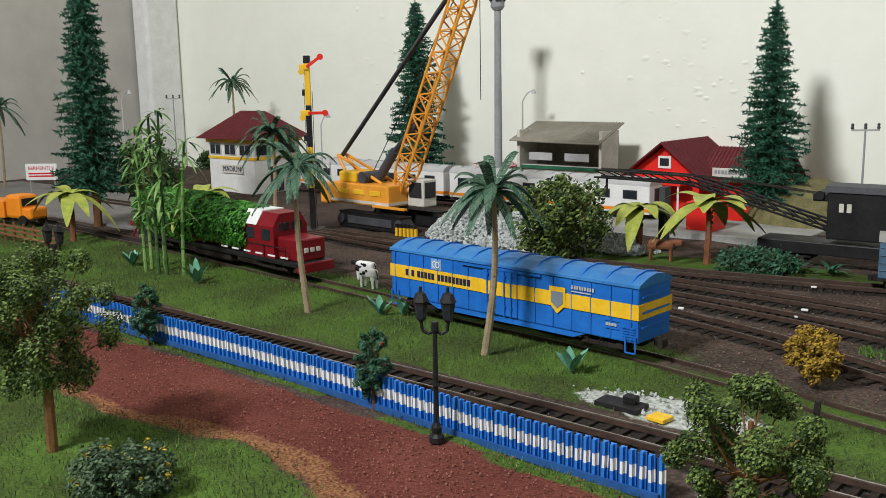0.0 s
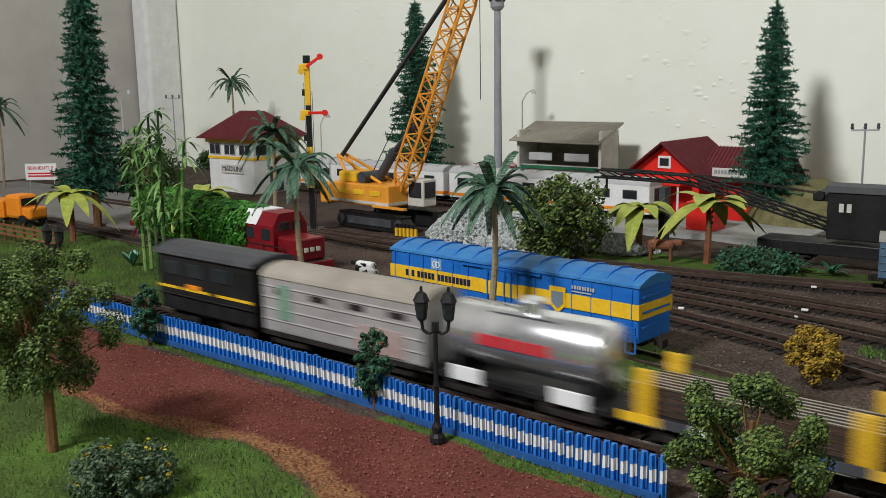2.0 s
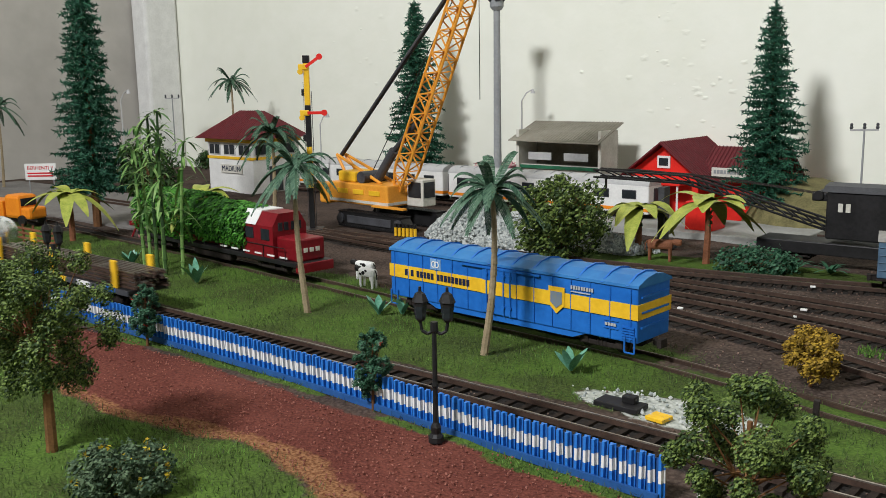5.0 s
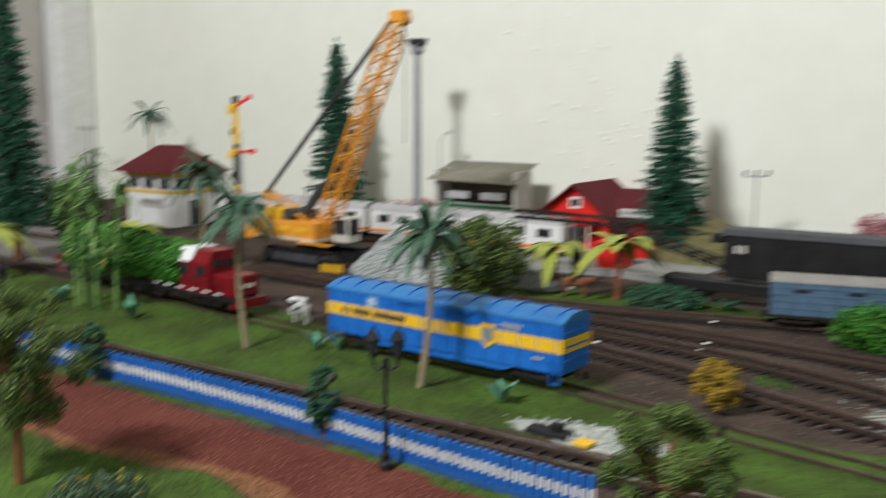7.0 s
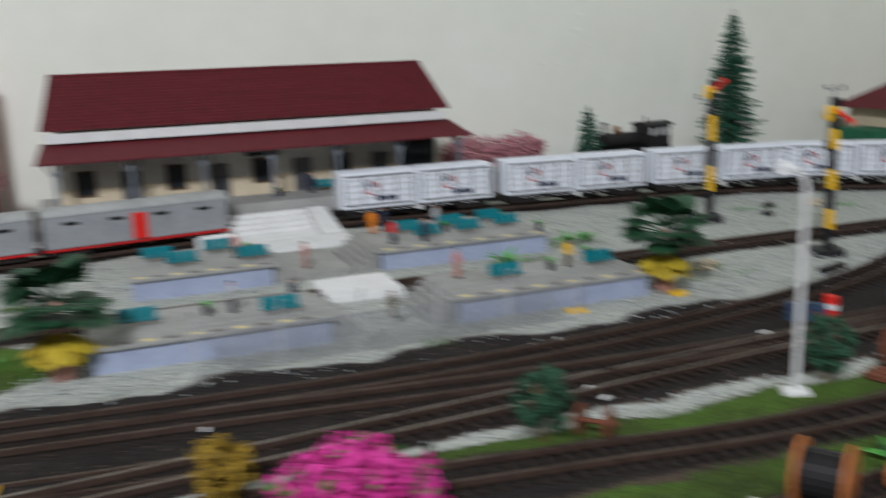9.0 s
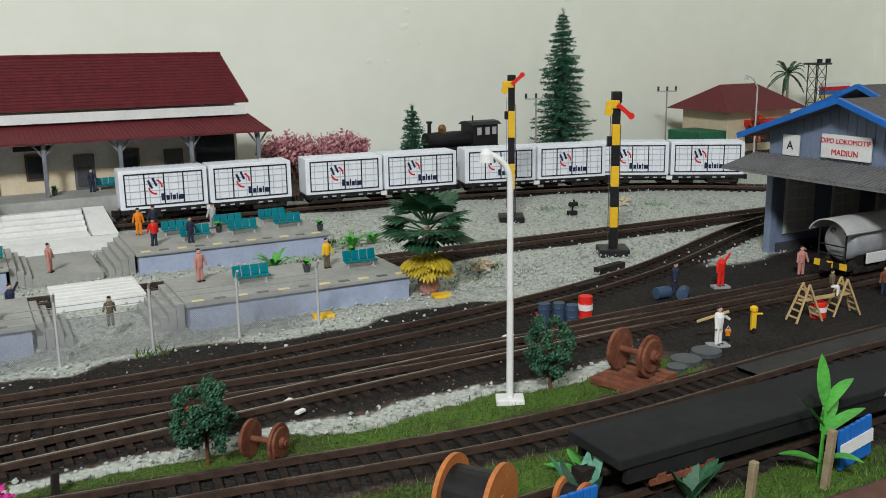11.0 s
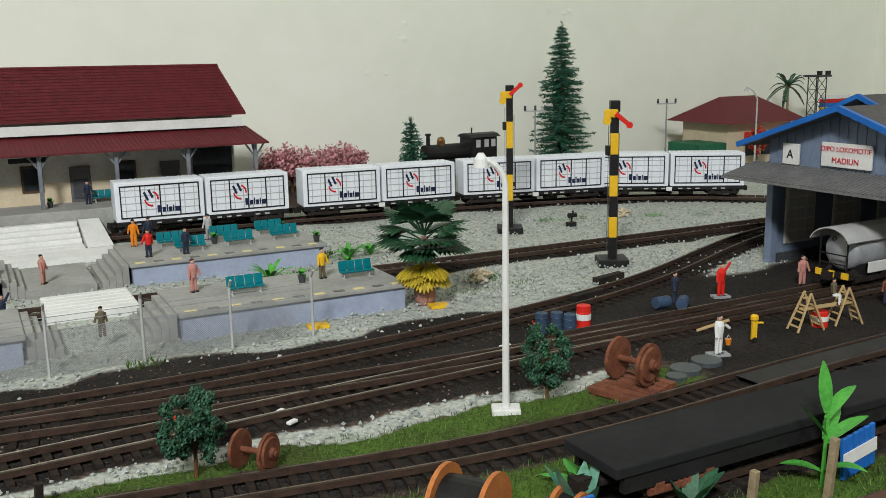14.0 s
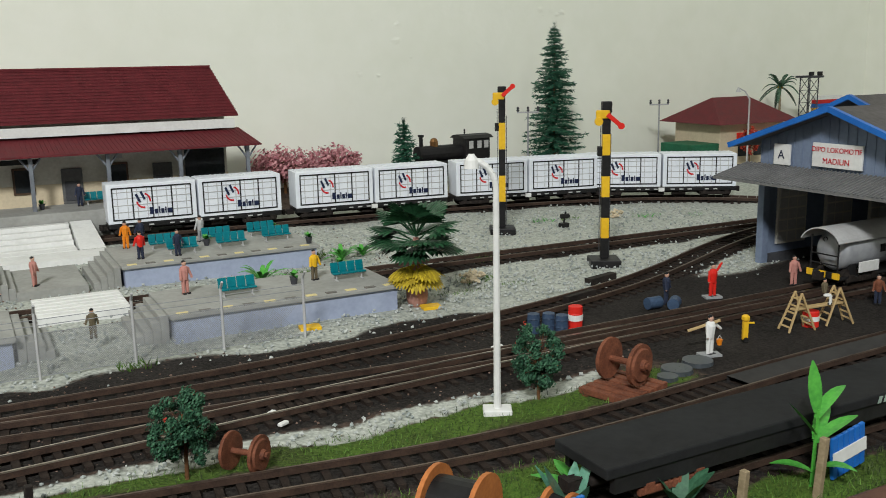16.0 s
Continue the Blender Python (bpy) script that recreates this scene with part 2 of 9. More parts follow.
# ---- mesh helpers ----
class G:
    """A mesh under construction: lists of points and faces, with a slot for each face."""

    def __init__(self):
        self.v, self.f, self.s = [], [], []

    def poly(self, pts, slot=0):
        i = len(self.v)
        self.v += [tuple(p) for p in pts]
        self.f.append(tuple(range(i, i + len(pts))))
        self.s.append(slot)

    def box(self, x0, x1, y0, y1, z0, z1, slot=0, m=None):
        i = len(self.v)
        p = [Vector((x, y, z)) for x in (x0, x1) for y in (y0, y1) for z in (z0, z1)]
        if m is not None:
            p = [m @ q for q in p]
        self.v += [tuple(q) for q in p]
        for f in ((0, 1, 3, 2), (4, 6, 7, 5), (0, 4, 5, 1), (2, 3, 7, 6), (0, 2, 6, 4), (1, 5, 7, 3)):
            self.f.append(tuple(i + k for k in f))
            self.s.append(slot)
        return self

    def cbox(self, x0, x1, y0, y1, z0, z1, c=0.001, slot=0, m=None):
        """A box with bevelled edges."""
        bm = bmesh.new()
        bmesh.ops.create_cube(bm, size=1)
        for v in bm.verts:
            v.co = Vector(((x0 + x1) / 2 + v.co.x * (x1 - x0), (y0 + y1) / 2 + v.co.y * (y1 - y0), (z0 + z1) / 2 + v.co.z * (z1 - z0)))
        bmesh.ops.bevel(bm, geom=bm.edges[:], offset=c, segments=2, affect="EDGES", profile=0.5)
        i = len(self.v)
        bm.verts.index_update()
        self.v += [tuple(m @ v.co if m is not None else v.co) for v in bm.verts]
        for f in bm.faces:
            self.f.append(tuple(i + v.index for v in f.verts))
            self.s.append(slot)
        bm.free()
        return self

    def tube(self, p0, p1, r0, r1=None, n=8, slot=0, caps=True):
        r1 = r0 if r1 is None else r1
        p0, p1 = Vector(p0), Vector(p1)
        d = (p1 - p0).normalized()
        a = d.orthogonal().normalized()
        b = d.cross(a)
        i = len(self.v)
        for p, r in ((p0, r0), (p1, r1)):
            for k in range(n):
                w = 2 * math.pi * k / n
                self.v.append(tuple(p + r * (math.cos(w) * a + math.sin(w) * b)))
        for k in range(n):
            self.f.append((i + k, i + (k + 1) % n, i + n + (k + 1) % n, i + n + k))
            self.s.append(slot)
        if caps:
            self.f += [tuple(i + k for k in range(n))[::-1], tuple(i + n + k for k in range(n))]
            self.s += [slot, slot]
        return self

    def path(self, pts, r, n=6, slot=0):
        for k in range(len(pts) - 1):
            ra = r[k] if isinstance(r, (list, tuple)) else r
            rb = r[k + 1] if isinstance(r, (list, tuple)) else r
            self.tube(pts[k], pts[k + 1], ra, rb, n, slot)
        return self

    def pipe(self, pts, r, n=6, slot=0):
        """One unbroken tube through points."""
        pts = [Vector(p) for p in pts]
        a = (pts[-1] - pts[0]).orthogonal().normalized()
        b = (pts[-1] - pts[0]).normalized().cross(a)
        i = len(self.v)
        for p in pts:
            self.v += [tuple(p + r * (math.cos(2 * math.pi * k / n) * a + math.sin(2 * math.pi * k / n) * b)) for k in range(n)]
        for j in range(len(pts) - 1):
            for k in range(n):
                q = i + j * n
                self.f.append((q + k, q + (k + 1) % n, q + n + (k + 1) % n, q + n + k))
                self.s.append(slot)
        return self

    def lathe(self, prof, c=(0, 0, 0), n=12, slot=0):
        """Rings of (radius, height) round the upright at c."""
        i = len(self.v)
        for r, z in prof:
            for k in range(n):
                w = 2 * math.pi * k / n
                self.v.append((c[0] + r * math.cos(w), c[1] + r * math.sin(w), c[2] + z))
        for j in range(len(prof) - 1):
            for k in range(n):
                a, b = i + j * n, i + (j + 1) * n
                self.f.append((a + k, a + (k + 1) % n, b + (k + 1) % n, b + k))
                self.s.append(slot)
        self.f += [tuple(i + k for k in range(n))[::-1], tuple(i + (len(prof) - 1) * n + k for k in range(n))]
        self.s += [slot, slot]
        return self

    def loft(self, prof, x0, x1, slot=0, caps=True):
        """A closed outline of (y, z) drawn along x."""
        i, n = len(self.v), len(prof)
        self.v += [(x0, y, z) for y, z in prof] + [(x1, y, z) for y, z in prof]
        for k in range(n):
            self.f.append((i + k, i + n + k, i + n + (k + 1) % n, i + (k + 1) % n))
            self.s.append(slot)
        if caps:
            self.f += [tuple(i + k for k in range(n)), tuple(i + n + k for k in range(n))[::-1]]
            self.s += [slot, slot]
        return self

    def leaf(self, p, d, up, length, width, droop=0.0, slot=0, seg=3):
        """A blade that starts at p, goes along d and bends down."""
        p, d, up = Vector(p), Vector(d).normalized(), Vector(up)
        side = d.cross(up)
        side = side.normalized() if side.length > 1e-6 else d.orthogonal().normalized()
        i = len(self.v)
        for k in range(seg + 1):
            s = k / seg
            w = width * 0.5 * (math.sin(math.pi * min(0.98, 0.12 + s * 0.86)) ** 0.8)
            q = p + d * length * s + Vector((0, 0, -droop * length * s * s))
            self.v += [tuple(q - side * w), tuple(q + Vector((0, 0, -0.12 * w))), tuple(q + side * w)]
        for k in range(seg):
            a, b = i + 3 * k, i + 3 * k + 3
            self.f += [(a, a + 1, b + 1, b), (a + 1, a + 2, b + 2, b + 1)]
            self.s += [slot, slot]
        return self

    def card(self, p, n, r, slot=0):
        """A small leaf of four points."""
        n = Vector(n)
        a = n.orthogonal().normalized()
        b = n.cross(a).normalized()
        p = Vector(p)
        self.poly([p + a * r, p + b * r * 0.55 + n * r * 0.2, p - a * r, p - b * r * 0.55 - n * r * 0.1], slot)

    def lump(self, p, r, slot=0, rng=random):
        """A rough stone of eight faces."""
        p = Vector(p)
        ax = [Vector((1, 0, 0)), Vector((0, 1, 0)), Vector((-1, 0, 0)), Vector((0, -1, 0)), Vector((0, 0, 1)), Vector((0, 0, -1))]
        w = rng.uniform(0, 3)
        q = Matrix.Rotation(w, 3, "Z") @ Matrix.Rotation(w * 2, 3, "X")
        i = len(self.v)
        self.v += [tuple(p + q @ a * r * rng.uniform(0.6, 1.25)) for a in ax]
        for k in range(4):
            self.f += [(i + k, i + (k + 1) % 4, i + 4), (i + (k + 1) % 4, i + k, i + 5)]
            self.s += [slot, slot]

    def mesh(self, name, mats, smooth=False):
        me = bpy.data.meshes.new(name)
        me.from_pydata(self.v, [], self.f)
        for m in (mats if isinstance(mats, (list, tuple)) else [mats]):
            me.materials.append(m)
        me.polygons.foreach_set("material_index", self.s)
        if smooth:
            me.polygons.foreach_set("use_smooth", [True] * len(self.f))
        me.update()
        return me


def part(name, g, mats, parent, label="", smooth=False):
    ob = new(name, g.mesh(name, mats, smooth))
    ob.parent = parent
    if label:
        ob["label"] = label
    return ob


def thing(name, label, category, m=None, group="", kind=""):
    ob = tagged(new(name), label, category, group, kind)
    ob.empty_display_size = 0.01
    if m is not None:
        ob.matrix_basis = m
    return ob


def solid(name, g, mats, label, category, m=None, group="", kind="", smooth=False):
    """A thing of one mesh."""
    ob = tagged(new(name, g.mesh(name, mats, smooth)), label, category, group, kind)
    if m is not None:
        ob.matrix_basis = m
    return ob


def text(name, words, size, mats, parent, m, label=""):
    cu = bpy.data.curves.new(name, "FONT")
    cu.body, cu.size, cu.align_x, cu.align_y, cu.extrude = words, size, "CENTER", "CENTER", 0.0001
    tmp = bpy.data.objects.new(name, cu)
    scene.collection.objects.link(tmp)
    bpy.context.view_layer.update()
    me = bpy.data.meshes.new_from_object(tmp.evaluated_get(bpy.context.evaluated_depsgraph_get()))
    bpy.data.objects.remove(tmp)
    me.materials.clear()
    me.materials.append(mats)
    ob = new(name, me)
    ob.parent = parent
    ob.matrix_basis = m
    if label:
        ob["label"] = label
    return ob


# ---- the room ----
BACK, LEFTX, RIGHTX = 1.1, -1.66, 1.85
g = G().box(LEFTX, RIGHTX, BACK, BACK + 0.12, -0.8, 1.9)
solid("wall_north", g, WALL, "pale cream-green plastered room wall with flaking patches", "wall", kind="structure")
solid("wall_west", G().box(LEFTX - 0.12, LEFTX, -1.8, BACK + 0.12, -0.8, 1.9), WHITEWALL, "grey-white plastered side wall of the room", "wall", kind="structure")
solid("wall_east", G().box(RIGHTX, RIGHTX + 0.12, -1.8, BACK + 0.12, -0.8, 1.9), WALL, "pale green plastered side wall of the room", "wall", kind="structure")
# south wall and ceiling are out of view; their dark grey deepens the shadows
solid("wall_south", G().box(LEFTX - 0.12, RIGHTX + 0.12, -1.92, -1.8, -0.8, 1.9), LOWBOUNCE, "unseen grey wall closing the room, darkened to cut bounce light", "wall", kind="structure")
solid("ceiling", G().box(LEFTX - 0.12, RIGHTX + 0.12, -1.92, BACK + 0.12, 1.9, 1.98), LOWBOUNCE, "unseen grey room ceiling, darkened to cut bounce light", "ceiling", kind="structure")
solid("floor", G().box(LEFTX - 0.12, RIGHTX + 0.12, -1.92, BACK + 0.12, -0.88, -0.8), CONCRETE, "plain grey floor of the room", "floor", kind="structure")
g = G().cbox(LEFTX + 0.002, LEFTX + 0.05, BACK - 0.075, BACK - 0.002, -0.8, 1.898, 0.006)
solid("corner_column", g, WHITE, "white boxed pipe column in the corner of the room", "column", kind="structure")

# flaked plaster on the wall
g = G()
rng = random.Random(5)
for cx, cz, n, sp in ((-0.56, 0.2, 26, 0.07), (-0.5, 0.13, 16, 0.05), (-0.62, 0.29, 8, 0.08), (1.2, 0.2, 8, 0.03), (-1.1, 0.24, 12, 0.1), (0.95, 0.17, 8, 0.05)):
    for _ in range(n):
        x, z, r = rng.gauss(cx, sp * 0.6), rng.gauss(cz, sp * 0.5), rng.uniform(0.002, 0.009)
        w = rng.uniform(0, 6)
        k = [(x + r * rng.uniform(0.6, 1.3) * math.cos(w + a), BACK - rng.uniform(0.0001, 0.0003), z + r * 0.6 * rng.uniform(0.6, 1.3) * math.sin(w + a)) for a in (0, 1.2, 2.4, 3.7, 5.0)]
        c = (x, BACK - 0.0011 * rng.uniform(0.3, 1), z)
        for j in range(5):
            g.poly([k[j], k[(j + 1) % 5], c])
solid("plaster_flakes", g, WALL, "flaked and blistered plaster patches on the wall", "plaster", kind="stuff")

# ---- tracks: centre lines ----
def smooth_line(pts, step=0.004):
    """A smooth line through (x, y) places, as evenly spaced points."""
    p = [Vector((*q, 0)) for q in pts]
    p = [2 * p[0] - p[1]] + p + [2 * p[-1] - p[-2]]
    out = []
    for k in range(1, len(p) - 2):
        a, b, c, d = p[k - 1:k + 3]
        n = max(2, int((c - b).length / step))
        for j in range(n):
            t = j / n
            out.append(0.5 * ((2 * b) + (c - a) * t + (2 * a - 5 * b + 4 * c - d) * t * t + (3 * b - a - 3 * c + d) * t ** 3))
    out.append(p[-2])
    return out


LINES = {
    "main": [(-1.6, 0.35), (-0.8, 0.35), (-0.3, 0.35), (0.0, 0.35), (0.25, 0.359), (0.5, 0.374), (0.7, 0.386), (0.95, 0.39), (1.3, 0.392)],
    "front": [(0.02, 0.352), (0.2, 0.347), (0.35, 0.331), (0.5, 0.312), (0.65, 0.296), (0.86, 0.307), (1.3, 0.32)],
    "siding": [(-1.3, 0.545), (-0.82, 0.514), (-0.56, 0.492), (-0.42, 0.477), (-0.24, 0.463), (-0.1, 0.434), (0.05, 0.412), (0.2, 0.393), (0.36, 0.374), (0.5, 0.375)],
    "yard": [(-1.3, 0.68), (-0.9, 0.668), (-0.3, 0.648), (0.15, 0.61), (0.7, 0.6), (1.07, 0.595), (1.5, 0.6)],
    "lead": [(-0.75, 0.655), (-0.35, 0.612), (-0.15, 0.58), (0.05, 0.505), (0.2, 0.455), (0.45, 0.43), (0.65, 0.438), (0.83, 0.475), (1.02, 0.555), (1.2, 0.595)],
    "branch": [(-0.45, 0.6), (-0.27, 0.555), (-0.19, 0.533), (-0.13, 0.506), (0.0, 0.466), (0.15, 0.44), (0.35, 0.42), (0.55, 0.398), (0.72, 0.3885), (0.9, 0.39)],
    "back": [(-0.75, 0.66), (-0.4, 0.68), (-0.19, 0.716), (-0.02, 0.757), (0.147, 0.79), (0.3, 0.81), (0.45, 0.83), (0.6, 0.843), (0.8, 0.83), (0.96, 0.806), (1.08, 0.77), (1.17, 0.705), (1.22, 0.63)],
    "rear": [(-1.3, 0.945), (-0.3, 0.915), (0.1, 0.92)],
    "shed": [(0.72, 0.396), (0.9, 0.4), (1.05, 0.406), (1.4, 0.416)],
    "edge": [(0.5, 0.236), (0.7, 0.242), (1.0, 0.243), (1.3, 0.243)],
}
SMOOTH = {k: smooth_line(v) for k, v in LINES.items()}


def on_line(name, x):
    """The place and heading (degrees) of the line where it passes x."""
    pts = SMOOTH[name]
    for a, b in zip(pts, pts[1:]):
        if a.x <= x <= b.x:
            s = (x - a.x) / max(1e-9, b.x - a.x)
            return a.y + s * (b.y - a.y), math.degrees(math.atan2(b.y - a.y, b.x - a.x))
    a, b = (pts[0], pts[1]) if x < pts[0].x else (pts[-2], pts[-1])
    return (a.y if x < pts[0].x else b.y), math.degrees(math.atan2(b.y - a.y, b.x - a.x))


def near_track(x, y):
    """How far (x, y) lies from the nearest line."""
    best = 9.0
    for name in LINES:
        c = LINES[name]
        if c[0][0] - 0.02 < x < c[-1][0] + 0.02:
            best = min(best, abs(y - LOOK[name][int((x + 2) * 100)]))
    return best


LOOK = {k: [on_line(k, i / 100 - 2)[0] for i in range(400)] for k in LINES}


# ---- the ground sheet with its kinds of cover ----
def step01(a, b, x):
    t = min(1, max(0, (x - a) / (b - a)))
    return t * t * (3 - 2 * t)


def cover(x, y):
    """Shares of grass, red soil, pale ballast and dark earth at a place."""
    w = noise.noise(Vector((x * 14, y * 14, 0))) * 0.02 + noise.noise(Vector((x * 45, y * 45, 3))) * 0.008
    grass = soil = pale = dark = 0.0
    if x < 0.02:
        grass = 1 - step01(0.225, 0.24, y + w)
        soil = step01(0.225, 0.24, y + w) * (1 - step01(0.298, 0.306, y + w * 0.4))
        grass = max(grass, step01(0.37, 0.378, y + w * 0.4) * (1 - step01(0.5, 0.53, y + w + 0.05 * step01(-0.3, -0.1, x))))
        grass = max(grass, step01(0.70, 0.715, y + w) * (1 - step01(0.76, 0.78, y + w)) * step01(-0.5, -0.42, x))
    s = step01(0.0, 0.06, x + w)
    strip = step01(0.312, 0.318, y + w * 0.3 + 0.02 * step01(0.6, 0.4, x)) * (1 - step01(0.338, 0.345, y + w * 0.6)) * (1 - step01(0.73, 0.76, x + w))
    grass = max(grass, s * strip)
    grass = max(grass, s * (1 - step01(0.278, 0.29, y + w * 0.6 - 0.03 * step01(0.5, 0.3, x))))
    patch = 1 - step01(0.7, 1.0, math.hypot((x - 0.26) / 0.1, (y - 0.545) / 0.05) + w * 10)
    grass = max(grass, patch)
    grass = max(grass, 1 - step01(0.7, 1.0, math.hypot((x - 0.75) / 0.07, (y - 0.545) / 0.03) + w * 10))
    pale = max(step01(-0.12, -0.02, x + w) * step01(0.47, 0.5, y + w * 0.6 + 0.05 * step01(0.1, 0.3, x) - 0.03 * step01(0.7, 0.95, x)) * (1 - step01(0.88, 0.94, y + w)),
               s * step01(0.339, 0.344, y + w * 0.5) * (1 - step01(0.352, 0.358, y + w * 0.5)) * (1 - step01(0.7, 0.74, x)))
    pale = max(pale, 1 - step01(0.6, 1.0, math.hypot((x + 0.19) / 0.06, (y - 0.393) / 0.018) + w * 10))
    pale *= (1 - patch)
    dark = step01(0.72, 0.78, x + w) * step01(0.255, 0.26, y) * (1 - step01(0.45, 0.5, y + w - 0.02 * step01(0.9, 1.1, x)))
    dark = max(dark, s * step01(0.352, 0.36, y + w * 0.5) * (1 - step01(0.465, 0.485, y + w)) * 0.9, s * step01(0.285, 0.29, y) * (1 - step01(0.312, 0.316, y)) * 0.8)
    pale *= 1 - 0.75 * step01(0.352, 0.36, y) * (1 - step01(0.462, 0.47, y + w * 0.5 + 0.02 * step01(0.3, 0.5, x)))
    d = near_track(x, y)
    bed = 1 - step01(0.013, 0.021, d + w * 0.4)
    if abs(y - 0.456) < 0.06 and x < 0.1:
        bed *= 0.12
    grass, pale, soil = grass * (1 - bed), pale * (1 - bed * 0.9) * (1 - dark), soil * (1 - bed)
    stones = (1 - step01(0.6, 1.0, math.hypot((x + 0.195) / 0.056, (y - 0.395) / 0.019) + w * 12)) * step01(0.366, 0.372, y)
    pale, grass = max(pale, stones), grass * (1 - stones)
    if x < 0.02:
        grass = max(grass, (1 - step01(0.004, 0.0075, abs(y - 0.3105 + 0.011 * step01(-0.42, -0.15, x)) + w * 0.35)) * step01(-0.9, -0.85, x))
        lime = (1 - step01(0.6, 1.0, math.hypot((x + 0.1) / 0.14, (y - 0.418) / 0.03) + w * 8)) * (1 - stones)
        grass = max(grass, lime)
        earth = step01(-0.24, -0.2, x + w) * step01(0.452, 0.47, y + w) * (1 - step01(0.5, 0.53, y + w))
        grass *= 1 - 0.9 * earth
    rim = soil * (1 - step01(0.004, 0.02, abs(y + w - 0.233)))
    return grass, soil, pale, max(dark, bed * 0.85) * (1 - stones), rim


STEP = 0.006
nx, ny = int((RIGHTX - LEFTX) / STEP), int((BACK - 0.0) / STEP)
xs = np.linspace(LEFTX + 0.001, RIGHTX - 0.001, nx)
ys = np.linspace(-0.06, BACK - 0.001, ny)
verts, masks = [], []
for y in ys:
    for x in xs:
        c = cover(x, y)
        z = -0.0012 + 0.0016 * noise.noise(Vector((x * 30, y * 30, 1))) + 0.0006 * noise.noise(Vector((x * 140, y * 140, 1)))
        z = z * (1 - c[3] * 0.6)
        verts.append((x, y, z))
        masks.append(c)
faces = []
for j in range(ny - 1):
    for i in range(nx - 1):
        if xs[i] > 0.12 + 0.3 * ys[j] and ys[j] < 0.2:
            continue
        faces.append((j * nx + i, j * nx + i + 1, (j + 1) * nx + i + 1, (j + 1) * nx + i))
me = bpy.data.meshes.new("ground")
me.from_pydata(verts, [], faces)
for k, name in enumerate(("grass", "soil", "pale", "dark", "rim")):
    me.attributes.new(name, "FLOAT", "POINT").data.foreach_set("value", [c[k] for c in masks])
me.polygons.foreach_set("use_smooth", [True] * len(faces))


def ground_material():
    m = bpy.data.materials.new("layout_ground")
    m.use_nodes = True
    n, l = m.node_tree.nodes, m.node_tree.links
    b = n["Principled BSDF"]
    tc = n.new("ShaderNodeTexCoord")

    def tex(scale, detail=4):
        t = n.new("ShaderNodeTexNoise")
        t.inputs["Scale"].default_value, t.inputs["Detail"].default_value = scale, detail
        l.new(tc.outputs["Object"], t.inputs["Vector"])
        return t

    big, fine, grit = tex(22, 6), tex(260, 3), tex(700, 2)
    vor = n.new("ShaderNodeTexVoronoi")
    vor.inputs["Scale"].default_value = 420
    l.new(tc.outputs["Object"], vor.inputs["Vector"])

    def ramp(src, c1, c2, a=0.35, z=0.65):
        r = n.new("ShaderNodeValToRGB")
        r.color_ramp.elements[0].position, r.color_ramp.elements[1].position = a, z
        r.color_ramp.elements[0].color, r.color_ramp.elements[1].color = (*c1, 1), (*c2, 1)
        l.new(src, r.inputs["Fac"])
        return r.outputs["Color"]

    def mix(f, a, c, blend="MIX"):
        x = n.new("ShaderNodeMix")
        x.data_type, x.blend_type = "RGBA", blend
        if isinstance(f, float):
            x.inputs[0].default_value = f
        else:
            l.new(f, x.inputs[0])
        l.new(a, x.inputs[6])
        l.new(c, x.inputs[7])
        return x.outputs[2]

    def share(name):
        a = n.new("ShaderNodeAttribute")
        a.attribute_name = name
        s = n.new("ShaderNodeMath")
        s.operation = "ADD"
        l.new(a.outputs["Fac"], s.inputs[0])
        o = n.new("ShaderNodeMath")
        o.operation = "MULTIPLY_ADD"
        o.inputs[1].default_value, o.inputs[2].default_value = 0.9, -0.45
        l.new(fine.outputs["Fac"], o.inputs[0])
        l.new(o.outputs[0], s.inputs[1])
        r = n.new("ShaderNodeMapRange")
        r.inputs["From Min"].default_value, r.inputs["From Max"].default_value = 0.35, 0.65
        l.new(s.outputs[0], r.inputs["Value"])
        return r.outputs["Result"]

    base = mix(fine.outputs["Fac"], ramp(big.outputs["Fac"], (0.045, 0.031, 0.025), (0.11, 0.075, 0.058)), ramp(vor.outputs["Distance"], (0.13, 0.1, 0.085), (0.03, 0.023, 0.02), 0.1, 0.7))
    soil = mix(fine.outputs["Fac"], ramp(grit.outputs["Fac"], (0.055, 0.016, 0.012), (0.19, 0.062, 0.045)), ramp(big.outputs["Fac"], (0.1, 0.028, 0.022), (0.17, 0.055, 0.04)))
    grass = mix(fine.outputs["Fac"], ramp(big.outputs["Fac"], (0.05, 0.06, 0.02), (0.1, 0.18, 0.03), 0.38, 0.62), ramp(grit.outputs["Fac"], (0.02, 0.036, 0.011), (0.09, 0.15, 0.03)))
    pale = mix(grit.outputs["Fac"], ramp(vor.outputs["Distance"], (0.56, 0.58, 0.53), (0.22, 0.24, 0.21), 0.05, 0.75), ramp(fine.outputs["Fac"], (0.36, 0.38, 0.34), (0.62, 0.63, 0.58)))
    dark = mix(fine.outputs["Fac"], ramp(big.outputs["Fac"], (0.012, 0.0105, 0.01), (0.03, 0.0265, 0.024)), ramp(grit.outputs["Fac"], (0.01, 0.009, 0.0085), (0.05, 0.044, 0.04)))
    soil = mix(share("rim"), soil, ramp(grit.outputs["Fac"], (0.13, 0.05, 0.022), (0.3, 0.15, 0.075)))
    c = mix(share("soil"), base, soil)
    c = mix(share("grass"), c, grass)
    c = mix(share("pale"), c, pale)
    c = mix(share("dark"), c, dark)
    l.new(c, b.inputs["Base Color"])
    b.inputs["Roughness"].default_value = 0.9
